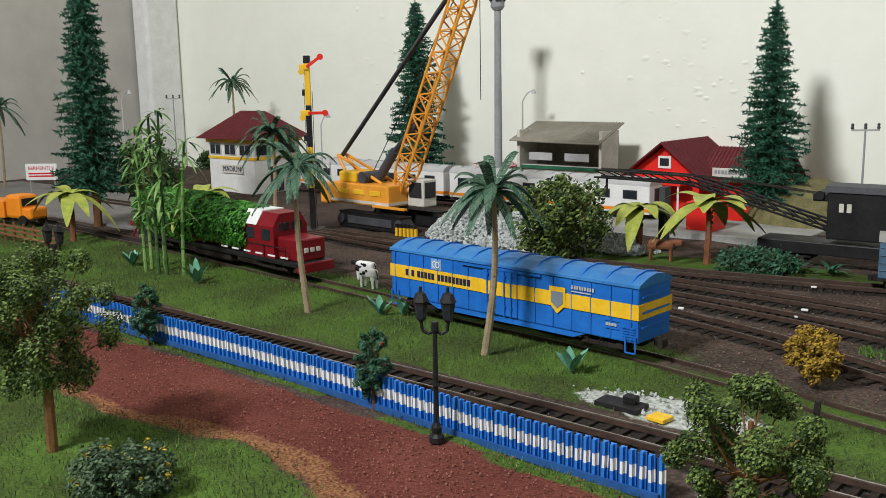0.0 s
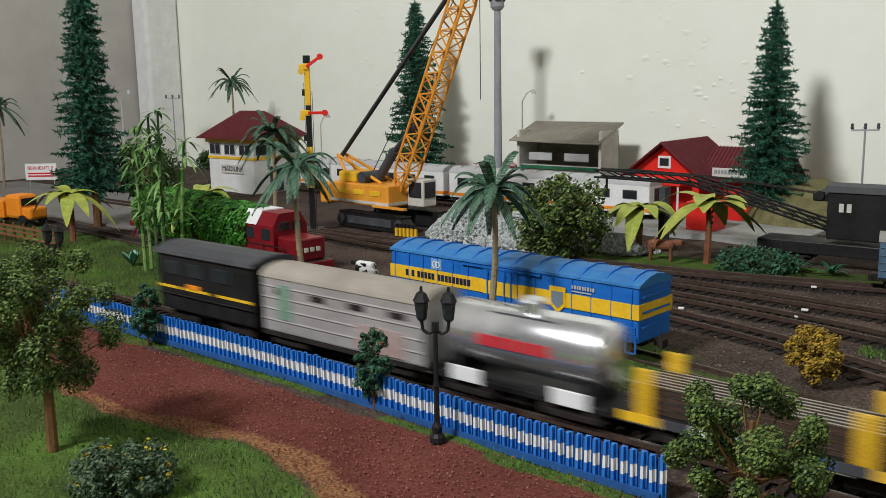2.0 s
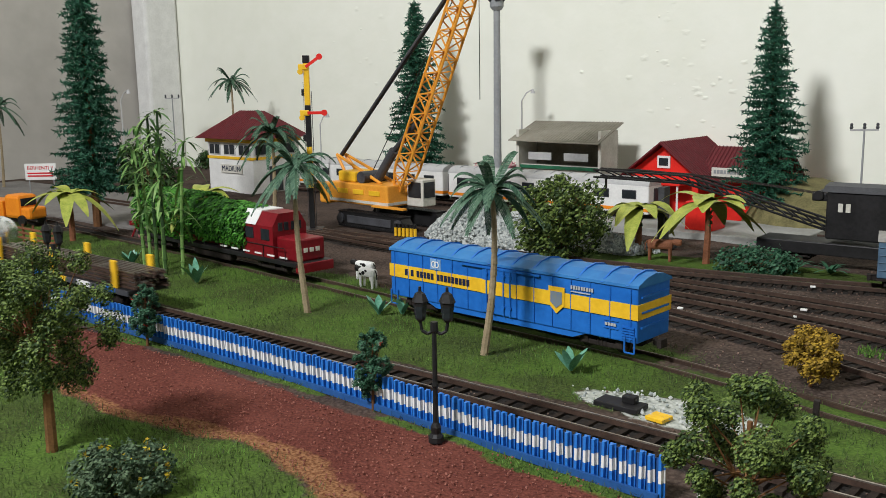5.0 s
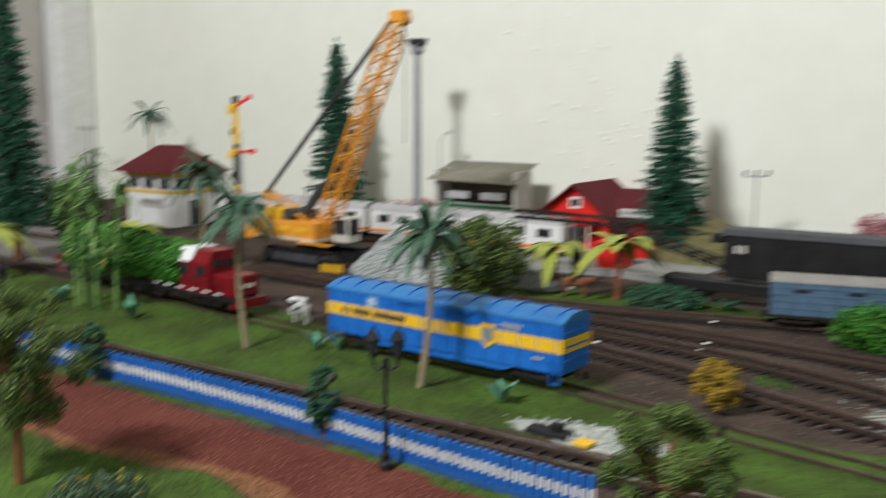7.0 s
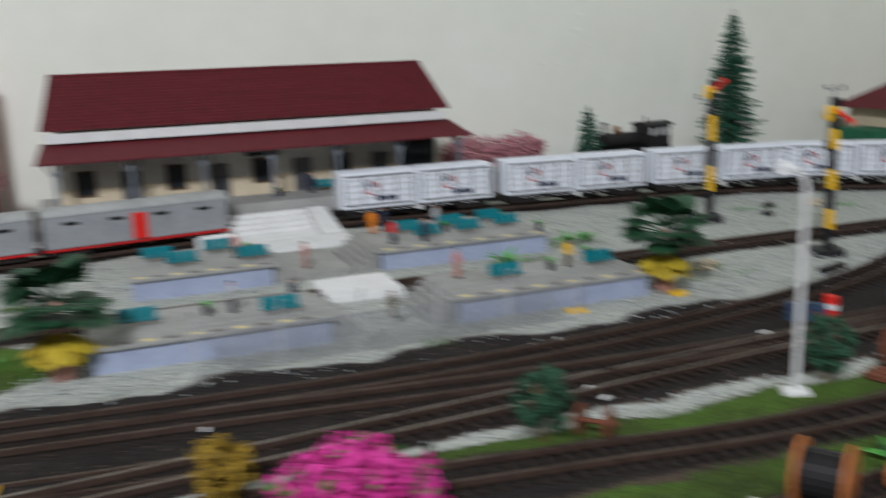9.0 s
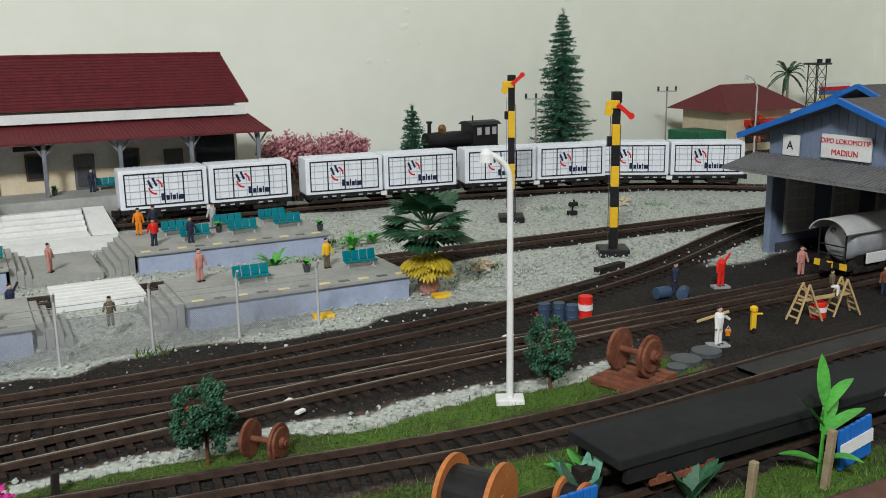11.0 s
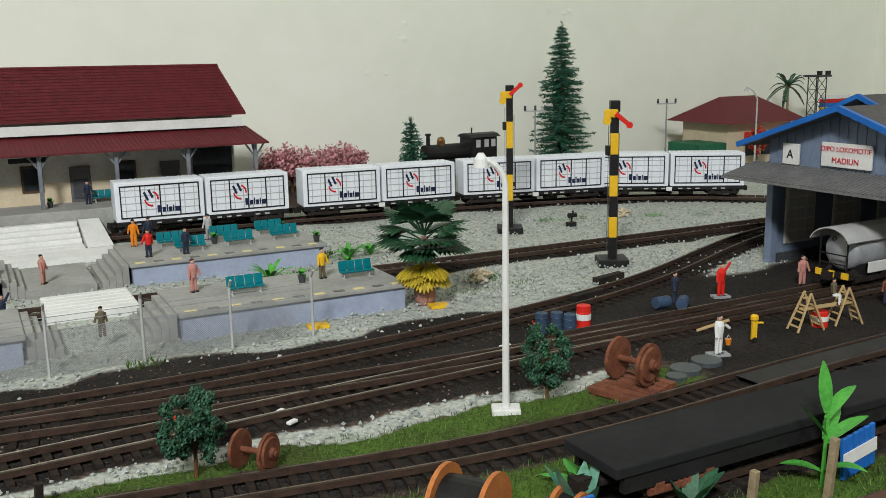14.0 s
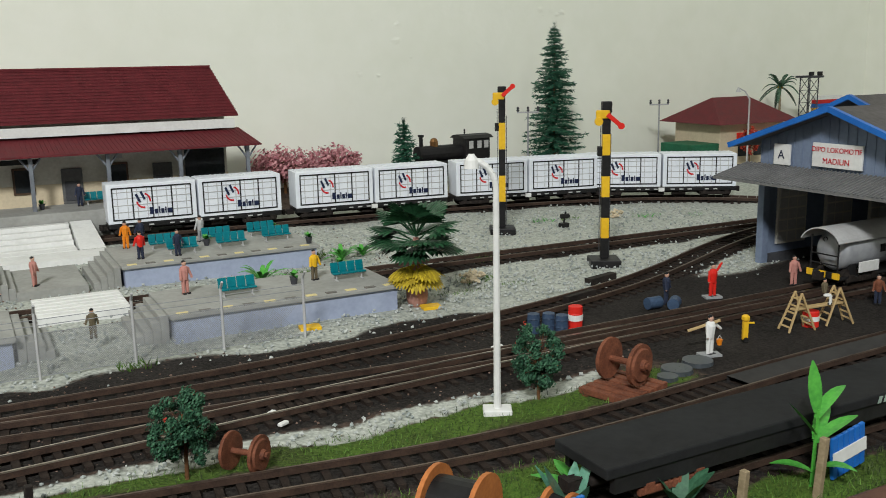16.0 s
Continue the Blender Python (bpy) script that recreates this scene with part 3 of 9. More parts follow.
    b.inputs["Specular IOR Level"].default_value = 0.08
    p = n.new("ShaderNodeBump")
    p.inputs["Strength"].default_value, p.inputs["Distance"].default_value = 1.0, 0.0018
    l.new(mix(0.5, fine.outputs["Color"], grit.outputs["Color"]), p.inputs["Height"])
    l.new(p.outputs["Normal"], b.inputs["Normal"])
    return m


me.materials.append(ground_material())
tagged(new("ground", me), "scenic model railway ground of grass, red soil and ballast", "ground", kind="structure")
g = G().box(LEFTX + 0.001, RIGHTX - 0.001, 0.205, BACK - 0.001, -0.06, -0.008)
g.box(LEFTX + 0.001, 0.15, -0.055, 0.203, -0.06, -0.008)
solid("baseboard", g, WOOD, "dark wooden baseboard under the railway layout", "board", kind="structure")
g = G().cbox(0.2, RIGHTX - 0.002, 0.184, 0.199, -0.07, 0.004, 0.002)
solid("edge_trim", g, WOOD, "dark red-brown wooden edge of the layout board", "trim", kind="structure")
for x in (-1.5, -0.5, 0.6, 1.6):
    for y in (0.3, 1.0):
        solid("table_leg", G().cbox(x - 0.03, x + 0.03, y - 0.03, y + 0.03, -0.8, -0.06, 0.004), WOOD, "square dark wooden leg under the layout board", "table leg", group="table legs", kind="structure")

# ---- rails and sleepers ----
SL = G().box(-0.0015, 0.0015, -0.0145, 0.0145, -0.0012, 0.0014).mesh("sleeper", SLEEPER)
GAUGE = 0.0083


SINK = {"siding": 0.003, "yard": 0.0, "lead": 0.0, "branch": 0.0, "back": 0.0}
BURIED = {"siding": 0.004, "yard": 0.0011, "lead": 0.001, "branch": 0.0012, "back": 0.0009, "main": 0.0003, "front": 0.0005, "shed": 0.0018, "edge": 0.0006}


def lay_track(name, label, singles=()):
    pts = [p - Vector((0, 0, SINK.get(name, 0.0))) for p in SMOOTH[name]]
    root = thing("railway_track", label, "track", kind="structure")
    for side in (-1, 1):
        foot, head = G(), G()
        for a, b in zip(pts[::2], pts[2::2]):
            d = (b - a).normalized()
            nrm = Vector((-d.y, d.x, 0)) * GAUGE * side
            for gg, w, z0, z1 in ((foot, 0.0006, 0.0012, 0.0036), (head, 0.0005, 0.0036, 0.0042)):
                o = Vector((-d.y, d.x, 0)) * w
                p, q = a + nrm, b + nrm
                z0v, z1v = Vector((0, 0, z0)), Vector((0, 0, z1))
                gg.poly([p - o + z1v, q - o + z1v, q + o + z1v, p + o + z1v])
                gg.poly([p - o + z0v, q - o + z0v, q - o + z1v, p - o + z1v])
                gg.poly([p + o + z0v, p + o + z1v, q + o + z1v, q + o + z0v])
        r = part("rail", foot, RUSTRAIL, root)
        part("rail_head", head, STEEL if name == "main" else WORNRAIL, r, "worn rail head")
    rest, run, last = G(), 0.0, pts[0]
    rg = random.Random(name)
    for a, b in zip(pts, pts[1:]):
        run += (b - a).length
        if run < 0.0068:
            continue
        run = 0.0
        ang = math.degrees(math.atan2(b.y - a.y, b.x - a.x)) + rg.uniform(-1.5, 1.5)
        m = pose(b.x, b.y, rg.uniform(-0.0003, 0.0002) - BURIED.get(name, 0.0), 0, 0, ang)
        if any(s0 < b.x < s1 for s0, s1 in singles):
            s = new("sleeper", SL)
            s.parent, s.matrix_basis = root, m
        else:
            rest.box(-0.0015, 0.0015, -0.0145, 0.0145, -0.0012, 0.0014, m=m)
    if rest.v:
        tagged(part("sleepers", rest, SLEEPER, root), kind="stuff")
    return root


lay_track("main", "single main line with brown sleepers and worn steel rails", ((-0.6, 0.0), (0.45, 0.75)))
lay_track("front", "curved front line with dark sleepers and rusty rails", ((0.4, 0.9),))
for nm in ("yard", "lead", "branch", "back", "rear"):
    lay_track(nm, "yard line with dark brown sleepers and rusty rails")
lay_track("siding", "overgrown siding with thin rusty rails in grass")
lay_track("shed", "depot line set in dark paving")
lay_track("edge", "line along the board's edge with dark sleepers")

def strip_along(name, x0, x1, off0, off1, z0, z1):
    """A flat strip beside a line, between two distances from its centre."""
    g = G()
    pts = [p for p in SMOOTH[name] if x0 <= p.x <= x1]
    for a, b in zip(pts, pts[1:]):
        d = (b - a).normalized()
        o = Vector((-d.y, d.x, 0))
        q = [a + o * off0, b + o * off0, b + o * off1, a + o * off1]
        up, low = Vector((0, 0, z1)), Vector((0, 0, z0))
        g.poly([p + up for p in q])
        g.poly([q[0] + low, q[1] + low, q[1] + up, q[0] + up])
        g.poly([q[2] + low, q[3] + low, q[3] + up, q[2] + up])
    return g


PAVING = mat("dark_paving", (0.045, 0.043, 0.042), (0.022, 0.021, 0.021), 40, 0.8, 0.3)
solid("track_paving", strip_along("front", 0.752, 1.29, -0.0066, 0.0066, -0.002, 0.0034), PAVING, "dark paving laid between the front rails", "paving", kind="structure")
solid("paving_edge_line", strip_along("front", 0.736, 1.29, 0.0112, 0.0124, -0.002, 0.0012), mat("worn_chalk_white", (0.55, 0.53, 0.5), (0.1, 0.095, 0.09), 300, 0.8, 0.2), "worn white line along the paved track", "marking", kind="structure")

# ---- rolling stock ----
WHEEL = G().tube((0, -0.0015, 0), (0, 0.0015, 0), 0.0052, 0.0052, 14).tube((0, -0.0028, 0), (0, -0.0015, 0), 0.0015, 0.0045, 10).mesh("wheel", UNDER)


def bogie(parent, x, axle=0.011, w=0.0085, mats=None):
    g = G()
    for s in (-1, 1):
        g.cbox(x - axle - 0.004, x + axle + 0.004, s * (w + 0.0035) - 0.0009, s * (w + 0.0035) + 0.0009, 0.0065, 0.0095, 0.0006)
        for dx in (-axle, axle):
            g.cbox(x + dx - 0.0022, x + dx + 0.0022, s * (w + 0.0042) - 0.0009, s * (w + 0.0042) + 0.0009, 0.007, 0.0115, 0.0005)
        for k in (-1.5, 0, 1.5):
            g.tube((x + k * 0.0016, s * (w + 0.0042), 0.0068), (x + k * 0.0016, s * (w + 0.0042), 0.0105), 0.0007, n=6)
    g.box(x - 0.002, x + 0.002, -w - 0.003, w + 0.003, 0.007, 0.0125)
    b = part("bogie", g, mats or UNDER, parent)
    for dx in (-axle, axle):
        for s in (-1, 1):
            wh = new("wheel", WHEEL)
            wh.parent, wh.matrix_basis = b, pose(x + dx, s * w, 0.0094, 0, 0, 0 if s < 0 else 180)


def underframe(parent, L, w=0.026, z0=0.0105, z1=0.0145):
    g = G().cbox(-L / 2 + 0.002, L / 2 - 0.002, -0.004, 0.004, z0, z1, 0.0008)
    for k in range(7):
        x = -L * 0.4 + k * L * 0.8 / 6
        g.box(x - 0.001, x + 0.001, -w / 2, w / 2, z0 + 0.001, z1)
    g.cbox(-0.012, 0.004, -0.009, 0.006, 0.006, z0 + 0.0005, 0.001)
    g.tube((0.012, -0.006, 0.0085), (0.026, -0.006, 0.0085), 0.003, n=10)
    part("underframe", g, UNDER, parent)
    for s in (-1, 1):
        c = G().cbox(s * (L / 2 + 0.0005), s * (L / 2 + 0.006), -0.0014, 0.0014, 0.009, 0.0125, 0.0006)
        c.box(s * (L / 2 + 0.004), s * (L / 2 + 0.0065), -0.003, 0.003, 0.0085, 0.013)
        part("coupler", c, UNDER, parent, "black knuckle coupler")


def at_line(line, x, z=0.0):
    y, a = on_line(line, x)
    return pose(x, y, z, 0, 0, a)


RAILTOP = 0.0


def boxcar():
    L, w, z0, z1 = 0.186, 0.033, 0.0125, 0.042
    car = thing("boxcar", "blue steel boxcar with yellow stripe on a siding", "wagon", pose(-0.334, 0.4655, RAILTOP, 0, 0, -3.0))
    car.scale = (1.05, 1.05, 1.08)
    h = w / 2
    g = G().cbox(-L / 2, L / 2, -h, h, z0, z1, 0.0008)
    part("body", g, BLUE, car)
    g = G().loft([(-h - 0.0008, z1 - 0.0004), (-h - 0.0004, z1 + 0.001), (-h * 0.5, z1 + 0.0042), (0, z1 + 0.0054), (h * 0.5, z1 + 0.0042), (h + 0.0004, z1 + 0.001), (h + 0.0008, z1 - 0.0004)], -L / 2 - 0.0008, L / 2 + 0.0008)
    roof = part("roof", g, mat("faded_blue_roof", (0.04, 0.2, 0.46), (0.02, 0.13, 0.36), 30, 0.5, 0.15), car, "dusty ribbed blue roof")
    for k in range(12):
        x = -L / 2 + 0.006 + k * (L - 0.012) / 11
        r = G()
        r.loft([(-h - 0.001, z1 + 0.0005), (-h * 0.5, z1 + 0.0051), (0, z1 + 0.0063), (h * 0.5, z1 + 0.0051), (h + 0.001, z1 + 0.0005), (h, z1 - 0.0002), (0, z1 + 0.004), (-h, z1 - 0.0002)], x - 0.0007, x + 0.0007)
        part("roof_rib", r, BLUE, roof)
    zs0, zs1 = z0 + 0.0125, z0 + 0.0205
    g = G()
    g.box(-L / 2 - 0.0006, L / 2 + 0.0006, -h - 0.0006, -h + 0.0004, zs0, zs1)
    g.box(-L / 2 - 0.0006, L / 2 + 0.0006, h - 0.0004, h + 0.0006, zs0, zs1)
    for s in (-1, 1):
        g.box(s * (L / 2 - 0.0002), s * (L / 2 + 0.0006), -h, h, zs0, zs1)
    part("stripe", g, YELLOW, car, "yellow stripe round the body")
    for k in range(15):
        x = -L / 2 + 0.004 + k * (L - 0.008) / 14
        if abs(x) < 0.016:
            continue
        for s in (-1, 1):
            part("side_rib", G().tube((x, s * (h + 0.0004), z0 + 0.001), (x, s * (h + 0.0004), z1 - 0.001), 0.0004, n=5), BLUE, car)
    for z in (z0 + 0.008, z0 + 0.016, z0 + 0.024):
        part("end_rib", G().box(L / 2, L / 2 + 0.0012, -h + 0.003, h - 0.003, z - 0.0005, z + 0.0005), BLUE, car)
    for s in (-1, 1):
        d = G().cbox(-0.013, 0.013, s * (h + 0.0006) - 0.0006, s * (h + 0.0006) + 0.0006, z0 + 0.001, z1 - 0.001, 0.0005)
        dr = part("door", d, BLUE, car, "blue sliding door")
        b = G().box(-0.013, 0.013, s * (h + 0.0014) - 0.0002, s * (h + 0.0014) + 0.0002, zs0, zs1)
        part("door_stripe", b, YELLOW, dr)
        bars = G()
        for x in (-0.009, -0.004, 0.004, 0.009):
            bars.tube((x, s * (h + 0.0019), z0 + 0.001), (x, s * (h + 0.0019), z1 - 0.002), 0.00045, n=6)
            for z in (z0 + 0.006, z0 + 0.024):
                bars.box(x - 0.001, x + 0.001, s * (h + 0.0012), s * (h + 0.0023), z, z + 0.001)
        part("lock_bar", bars, BLUE, dr)
        t = G().box(-0.03, 0.03, s * (h + 0.001) - 0.0007, s * (h + 0.001) + 0.0007, z1 - 0.0022, z1 - 0.0012)
        part("door_rail", t, BLUE, car)
    ink = G()
    x = -0.079
    rg = random.Random(3)
    for n in (1, 1, 5, 9):
        for _ in range(n):
            ink.box(x, x + 0.0023, -h - 0.00095, -h - 0.0006, zs0 + 0.0022, zs0 + 0.006)
            x += 0.0031
        x += 0.0022
    part("lettering", ink, BLUEINK, car, "dark blue lettering bars on the stripe")
    part("emblem_plate", G().cbox(-0.0565, -0.0475, -h - 0.0006, -h, z1 - 0.0085, z1 - 0.0018, 0.0002), mat("pale_blue_plate", (0.2, 0.36, 0.6), (0.16, 0.3, 0.52), 80, 0.5), car)
    for dx in (-0.0013, 0.0013):
        e = G()
        for k in range(16):
            w0, w1 = 2 * math.pi * k / 16, 2 * math.pi * (k + 1) / 16
            e.poly([(-0.052 + dx + rr * math.cos(w), -h - 0.0009 - abs(dx) * 0.02, z1 - 0.0051 + rr * math.sin(w)) for rr, w in ((0.0014, w0), (0.0021, w0), (0.0021, w1), (0.0014, w1))])
        part("emblem_ring", e, WHITE, car)
    sh = G()
    pts = [(0.036, zs1 + 0.003), (0.047, zs1 + 0.003), (0.047, zs0 + 0.001), (0.0415, zs0 - 0.004), (0.036, zs0 + 0.001)]
    sh.poly([(px, -h - 0.0009, pz) for px, pz in pts])
    part("shield_emblem", sh, YELLOW, car, "yellow shield emblem")
    sh = G()
    sh.poly([(0.0415 + (px - 0.0415) * 0.72, -h - 0.0012, zs0 + 0.004 + (pz - zs0 - 0.004) * 0.62) for px, pz in pts])
    part("shield_field", sh, mat("grey_blue_emblem", (0.14, 0.2, 0.3), (0.2, 0.22, 0.2), 300, 0.5), car)
    nb = G()
    for k in range(9):
        nb.box(0.051 + k * 0.0017, 0.0521 + k * 0.0017, -h - 0.0008, -h - 0.0004, zs1 + 0.003, zs1 + 0.005)
    nb.box(0.051, 0.064, -h - 0.0008, -h - 0.0004, zs1 + 0.0014, zs1 + 0.002)
    for k in range(4):
        nb.box(0.0735 + k * 0.0018, 0.0749 + k * 0.0018, -h - 0.0008, -h - 0.0004, zs0 - 0.005, zs0 - 0.0035)
    part("number_panel", nb, LTGREY, car, "white number bars")
    fr = G()
    fr.box(0.0725, 0.0815, -h - 0.0006, -h, zs0 - 0.0066, zs0 - 0.0062).box(0.0725, 0.0815, -h - 0.0006, -h, zs0 - 0.0024, zs0 - 0.002)
    for k in range(5):
        fr.box(0.084, 0.0915, -h - 0.0008, -h, z0 + 0.002 + k * 0.0014, z0 + 0.0028 + k * 0.0014)
    part("vent_panel", fr, BLUE, car)
    lad = G()
    for s, x in ((-1, L / 2 - 0.004), (-1, -L / 2 + 0.004)):
        for dx in (-0.003, 0.003):
            lad.tube((x + dx, -h - 0.001, z0 - 0.005), (x + dx, -h - 0.001, z0 + 0.004), 0.0005, n=6)
        lad.tube((x - 0.003, -h - 0.001, z0 - 0.005), (x + 0.003, -h - 0.001, z0 - 0.005), 0.0005, n=6)
        part("step", lad, BLUE, car)
        lad = G()
    sk = G()
    for s in (-1, 1):
        sk.poly([(-0.06, s * h, z0), (0.06, s * h, z0), (0.052, s * h, z0 - 0.003), (-0.052, s * h, z0 - 0.003)])
        sk.poly([(-0.06, s * (h - 0.001), z0), (0.06, s * (h - 0.001), z0), (0.052, s * (h - 0.001), z0 - 0.003), (-0.052, s * (h - 0.001), z0 - 0.003)])
    part("side_sill", sk, BLUE, car)
    underframe(car, L, 0.026, 0.0095, 0.0125)
    bogie(car, -L / 2 + 0.024)
    bogie(car, L / 2 - 0.024)


boxcar()


def container_wagon(m):
    """A flat wagon with two white box containers."""
    L, w = 0.152, 0.029
    car = thing("container_wagon", "white two-container wagon with black frames and logos", "wagon", m, "white container wagons")
    h = w / 2
    part("wagon_frame", G().cbox(-L / 2, L / 2, -h + 0.001, h - 0.001, 0.0105, 0.0145, 0.0008), BLACK, car)
    wb = G()
    for k in range(14):
        x = -0.06 + k * 0.0087
        if k % 4 != 3:
            wb.box(x, x + 0.004, -h - 0.0002, -h + 0.0012, 0.0118, 0.0128)
    part("number_panel", wb, LTGREY, car)
    part("card_plate", G().box(-0.003, 0.003, -h - 0.0006, -h + 0.001, 0.0102, 0.0138), WHITE, car)
    for s in (-1, 1):
        x0, x1 = (-L / 2, -0.001) if s < 0 else (0.001, L / 2)
        z0, z1 = 0.0147, 0.046
        box = part("container", G().cbox(x0, x1, -h, h, z0, z1, 0.0005), BOXWHITE, car)
        fr = G()
        for sy in (-1, 1):
            y0, y1 = sorted((sy * (h - 0.0003), sy * (h + 0.0006)))
            n = 4
            for k in range(n + 1):
                x = x0 + 0.0045 + k * (x1 - x0 - 0.009) / n
                fr.box(x - 0.0005, x + 0.0005, y0, y1, z0 + 0.003, z1 - 0.003)
            for z in (z0 + 0.003, z1 - 0.003):
                fr.box(x0 + 0.004, x1 - 0.004, y0, y1, z - 0.0005, z + 0.0005)
        part("door_frame", fr, BLACK, box, "black door frame lines")
        rb = G()
        for sy in (-1, 1):
            y0, y1 = sorted((sy * (h - 0.0003), sy * (h + 0.0004)))
            for z in (z0 + 0.009, z0 + 0.0145, z0 + 0.02, z0 + 0.025):
                rb.box(x0 + 0.005, x1 - 0.005, y0, y1, z - 0.0003, z + 0.0003)
            for k in range(8):
                x = x0 + 0.0085 + k * (x1 - x0 - 0.009) / 8
                rb.tube((x, sy * (h + 0.0003), z0 + 0.004), (x, sy * (h + 0.0003), z1 - 0.004), 0.0003, n=4)
        part("door_rib", rb, LTGREY, box)
        ro = G()
        for k in range(16):
            x = x0 + 0.003 + k * (x1 - x0 - 0.006) / 15
            ro.box(x - 0.0008, x + 0.0008, -h + 0.002, h - 0.002, z1, z1 + 0.0004)
        part("roof_rib", ro, BOXWHITE, box)
        xc, zc = x0 + (x1 - x0) * 0.4, z0 + 0.0175
        for w0, w1 in ((-10, 75), (185, 280)):
            arc = G()
            for k in range(6):
                a0, a1 = [math.radians(w0 + (w1 - w0) * q / 6) for q in (k, k + 1)]
                arc.poly([(xc + rr * math.cos(a), -h - 0.0007, zc + rr * math.sin(a)) for rr, a in ((0.0048, a0), (0.0062, a0), (0.0062, a1), (0.0048, a1))])
            part("logo_arc", arc, REDINK, box, "red arc of the logo")
        d = G()
        tilt = Matrix.Translation((xc - 0.0025, -h - 0.0009, zc + 0.0032)) @ Matrix.Rotation(math.radians(-25), 4, "Y")
        for u0, u1, v0, v1 in ((-0.0032, -0.0012, -0.0036, 0.0036), (0.0012, 0.0032, -0.0036, 0.0036)):
            d.poly([tilt @ Vector((u, 0, v)) for u, v in ((u0, v0), (u1, v0), (u1, v1), (u0, v1))])
        part("logo_mark", d, BLUEINK, box, "dark mark of the logo")
        b = G()
        xx = xc + 0.0045
        for wd, hh in ((0.0034, 0.0056), (0.0028, 0.0038), (0.001, 0.0056), (0.0027, 0.0038), (0.001, 0.005), (0.0042, 0.0038)):
            b.box(xx, xx + wd, -h - 0.0008, -h - 0.0003, z0 + 0.0062, z0 + 0.0062 + hh)
            xx += wd + 0.0008
        part("logo_lettering", b, BLUEINK, box, "dark blue logo bars")
    underframe(car, L, 0.024, 0.008, 0.0105)
    bogie(car, -L / 2 + 0.02)
    bogie(car, L / 2 - 0.02)
    return car


first = None
for x in (0.637, 0.803, 0.964, 1.103):
    m = at_line("back", x, RAILTOP)
    first = copy_thing(first, m) if first else container_wagon(m)
    first.scale = (1, 1, 1.08)


def van(name, label, m, L, body, roof, band=None, door=None, ribs=True, base=UNDER):
    """A covered goods or passenger vehicle with a low arched roof."""
    w, z0, z1 = 0.03, 0.013, 0.04
    h = w / 2
    car = thing(name, label, "wagon", m)
    part("body", G().cbox(-L / 2, L / 2, -h, h, z0, z1, 0.0008), body, car)
    prof = [(-h - 0.0006, z1 - 0.0003)] + [(h * 1.02 * math.sin(a), z1 + 0.0052 * math.cos(a)) for a in [math.radians(-84 + 12 * k) for k in range(15)]] + [(h + 0.0006, z1 - 0.0003)]
    part("roof", G().loft(prof, -L / 2 - 0.0006, L / 2 + 0.0006), roof, car, smooth=False)
    if band:
        part("stripe", G().box(-L / 2 - 0.0005, L / 2 + 0.0005, -h - 0.0006, h + 0.0006, z0 + 0.009, z0 + 0.014), band, car)
    if door:
        part("door", G().cbox(-0.006, 0.006, -h - 0.001, h + 0.001, z0 + 0.001, z1 - 0.004, 0.0004), door, car)
    if ribs:
        r = G()
        for z in (z0 + 0.006, z0 + 0.0115, z0 + 0.017, z0 + 0.0225):
            for s in (-1, 1):
                r.tube((-L / 2 + 0.001, s * (h + 0.0002), z), (L / 2 - 0.001, s * (h + 0.0002), z), 0.0005, n=5)
        part("side_moulding", r, body, car)
    v = G()
    for k in range(4):
        x = -L * 0.36 + k * L * 0.24
        v.box(x - 0.006, x + 0.006, -h - 0.0006, -h, z1 - 0.008, z1 - 0.0055)
    part("vent", v, UNDER if body is not GREY else BLACK, car)
    part("sill", G().box(-L / 2, L / 2, -h - 0.0003, h + 0.0003, z0 - 0.002, z0 - 0.0002), base, car)
    underframe(car, L, 0.024, 0.0085, 0.011)
    bogie(car, -L / 2 + 0.02)
    bogie(car, L / 2 - 0.02)
    return car


OLDBLUE = mat("faded_blue_paint", (0.09, 0.16, 0.24), (0.05, 0.09, 0.14), 40, 0.6, 0.2)
GREYROOF = mat("grey_roof", (0.3, 0.29, 0.27), (0.2, 0.19, 0.17), 40, 0.6, 0.2)
van("passenger_van", "faded dusty blue van with grey roof", at_line("back", -0.108, RAILTOP), 0.165, OLDBLUE, GREYROOF)
van("passenger_van", "bright blue van with yellow stripe and grey roof", at_line("back", 0.061, RAILTOP), 0.165, BLUE, GREYROOF, band=YELLOW)
van("goods_van", "grey goods van with red door and red sill", at_line("back", 0.222, RAILTOP), 0.15, GREY, mat("van_roof_grey", (0.4, 0.41, 0.4), (0.3, 0.31, 0.3), 30, 0.55, 0.15), door=BRIGHTRED, ribs=False, base=RED)
van("goods_van", "grey goods van with red door and red sill", at_line("back", 0.378, RAILTOP), 0.15, GREY, mat("van_roof_grey", (0.4, 0.41, 0.4), (0.3, 0.31, 0.3), 30, 0.55, 0.15), door=BRIGHTRED, ribs=False, base=RED)


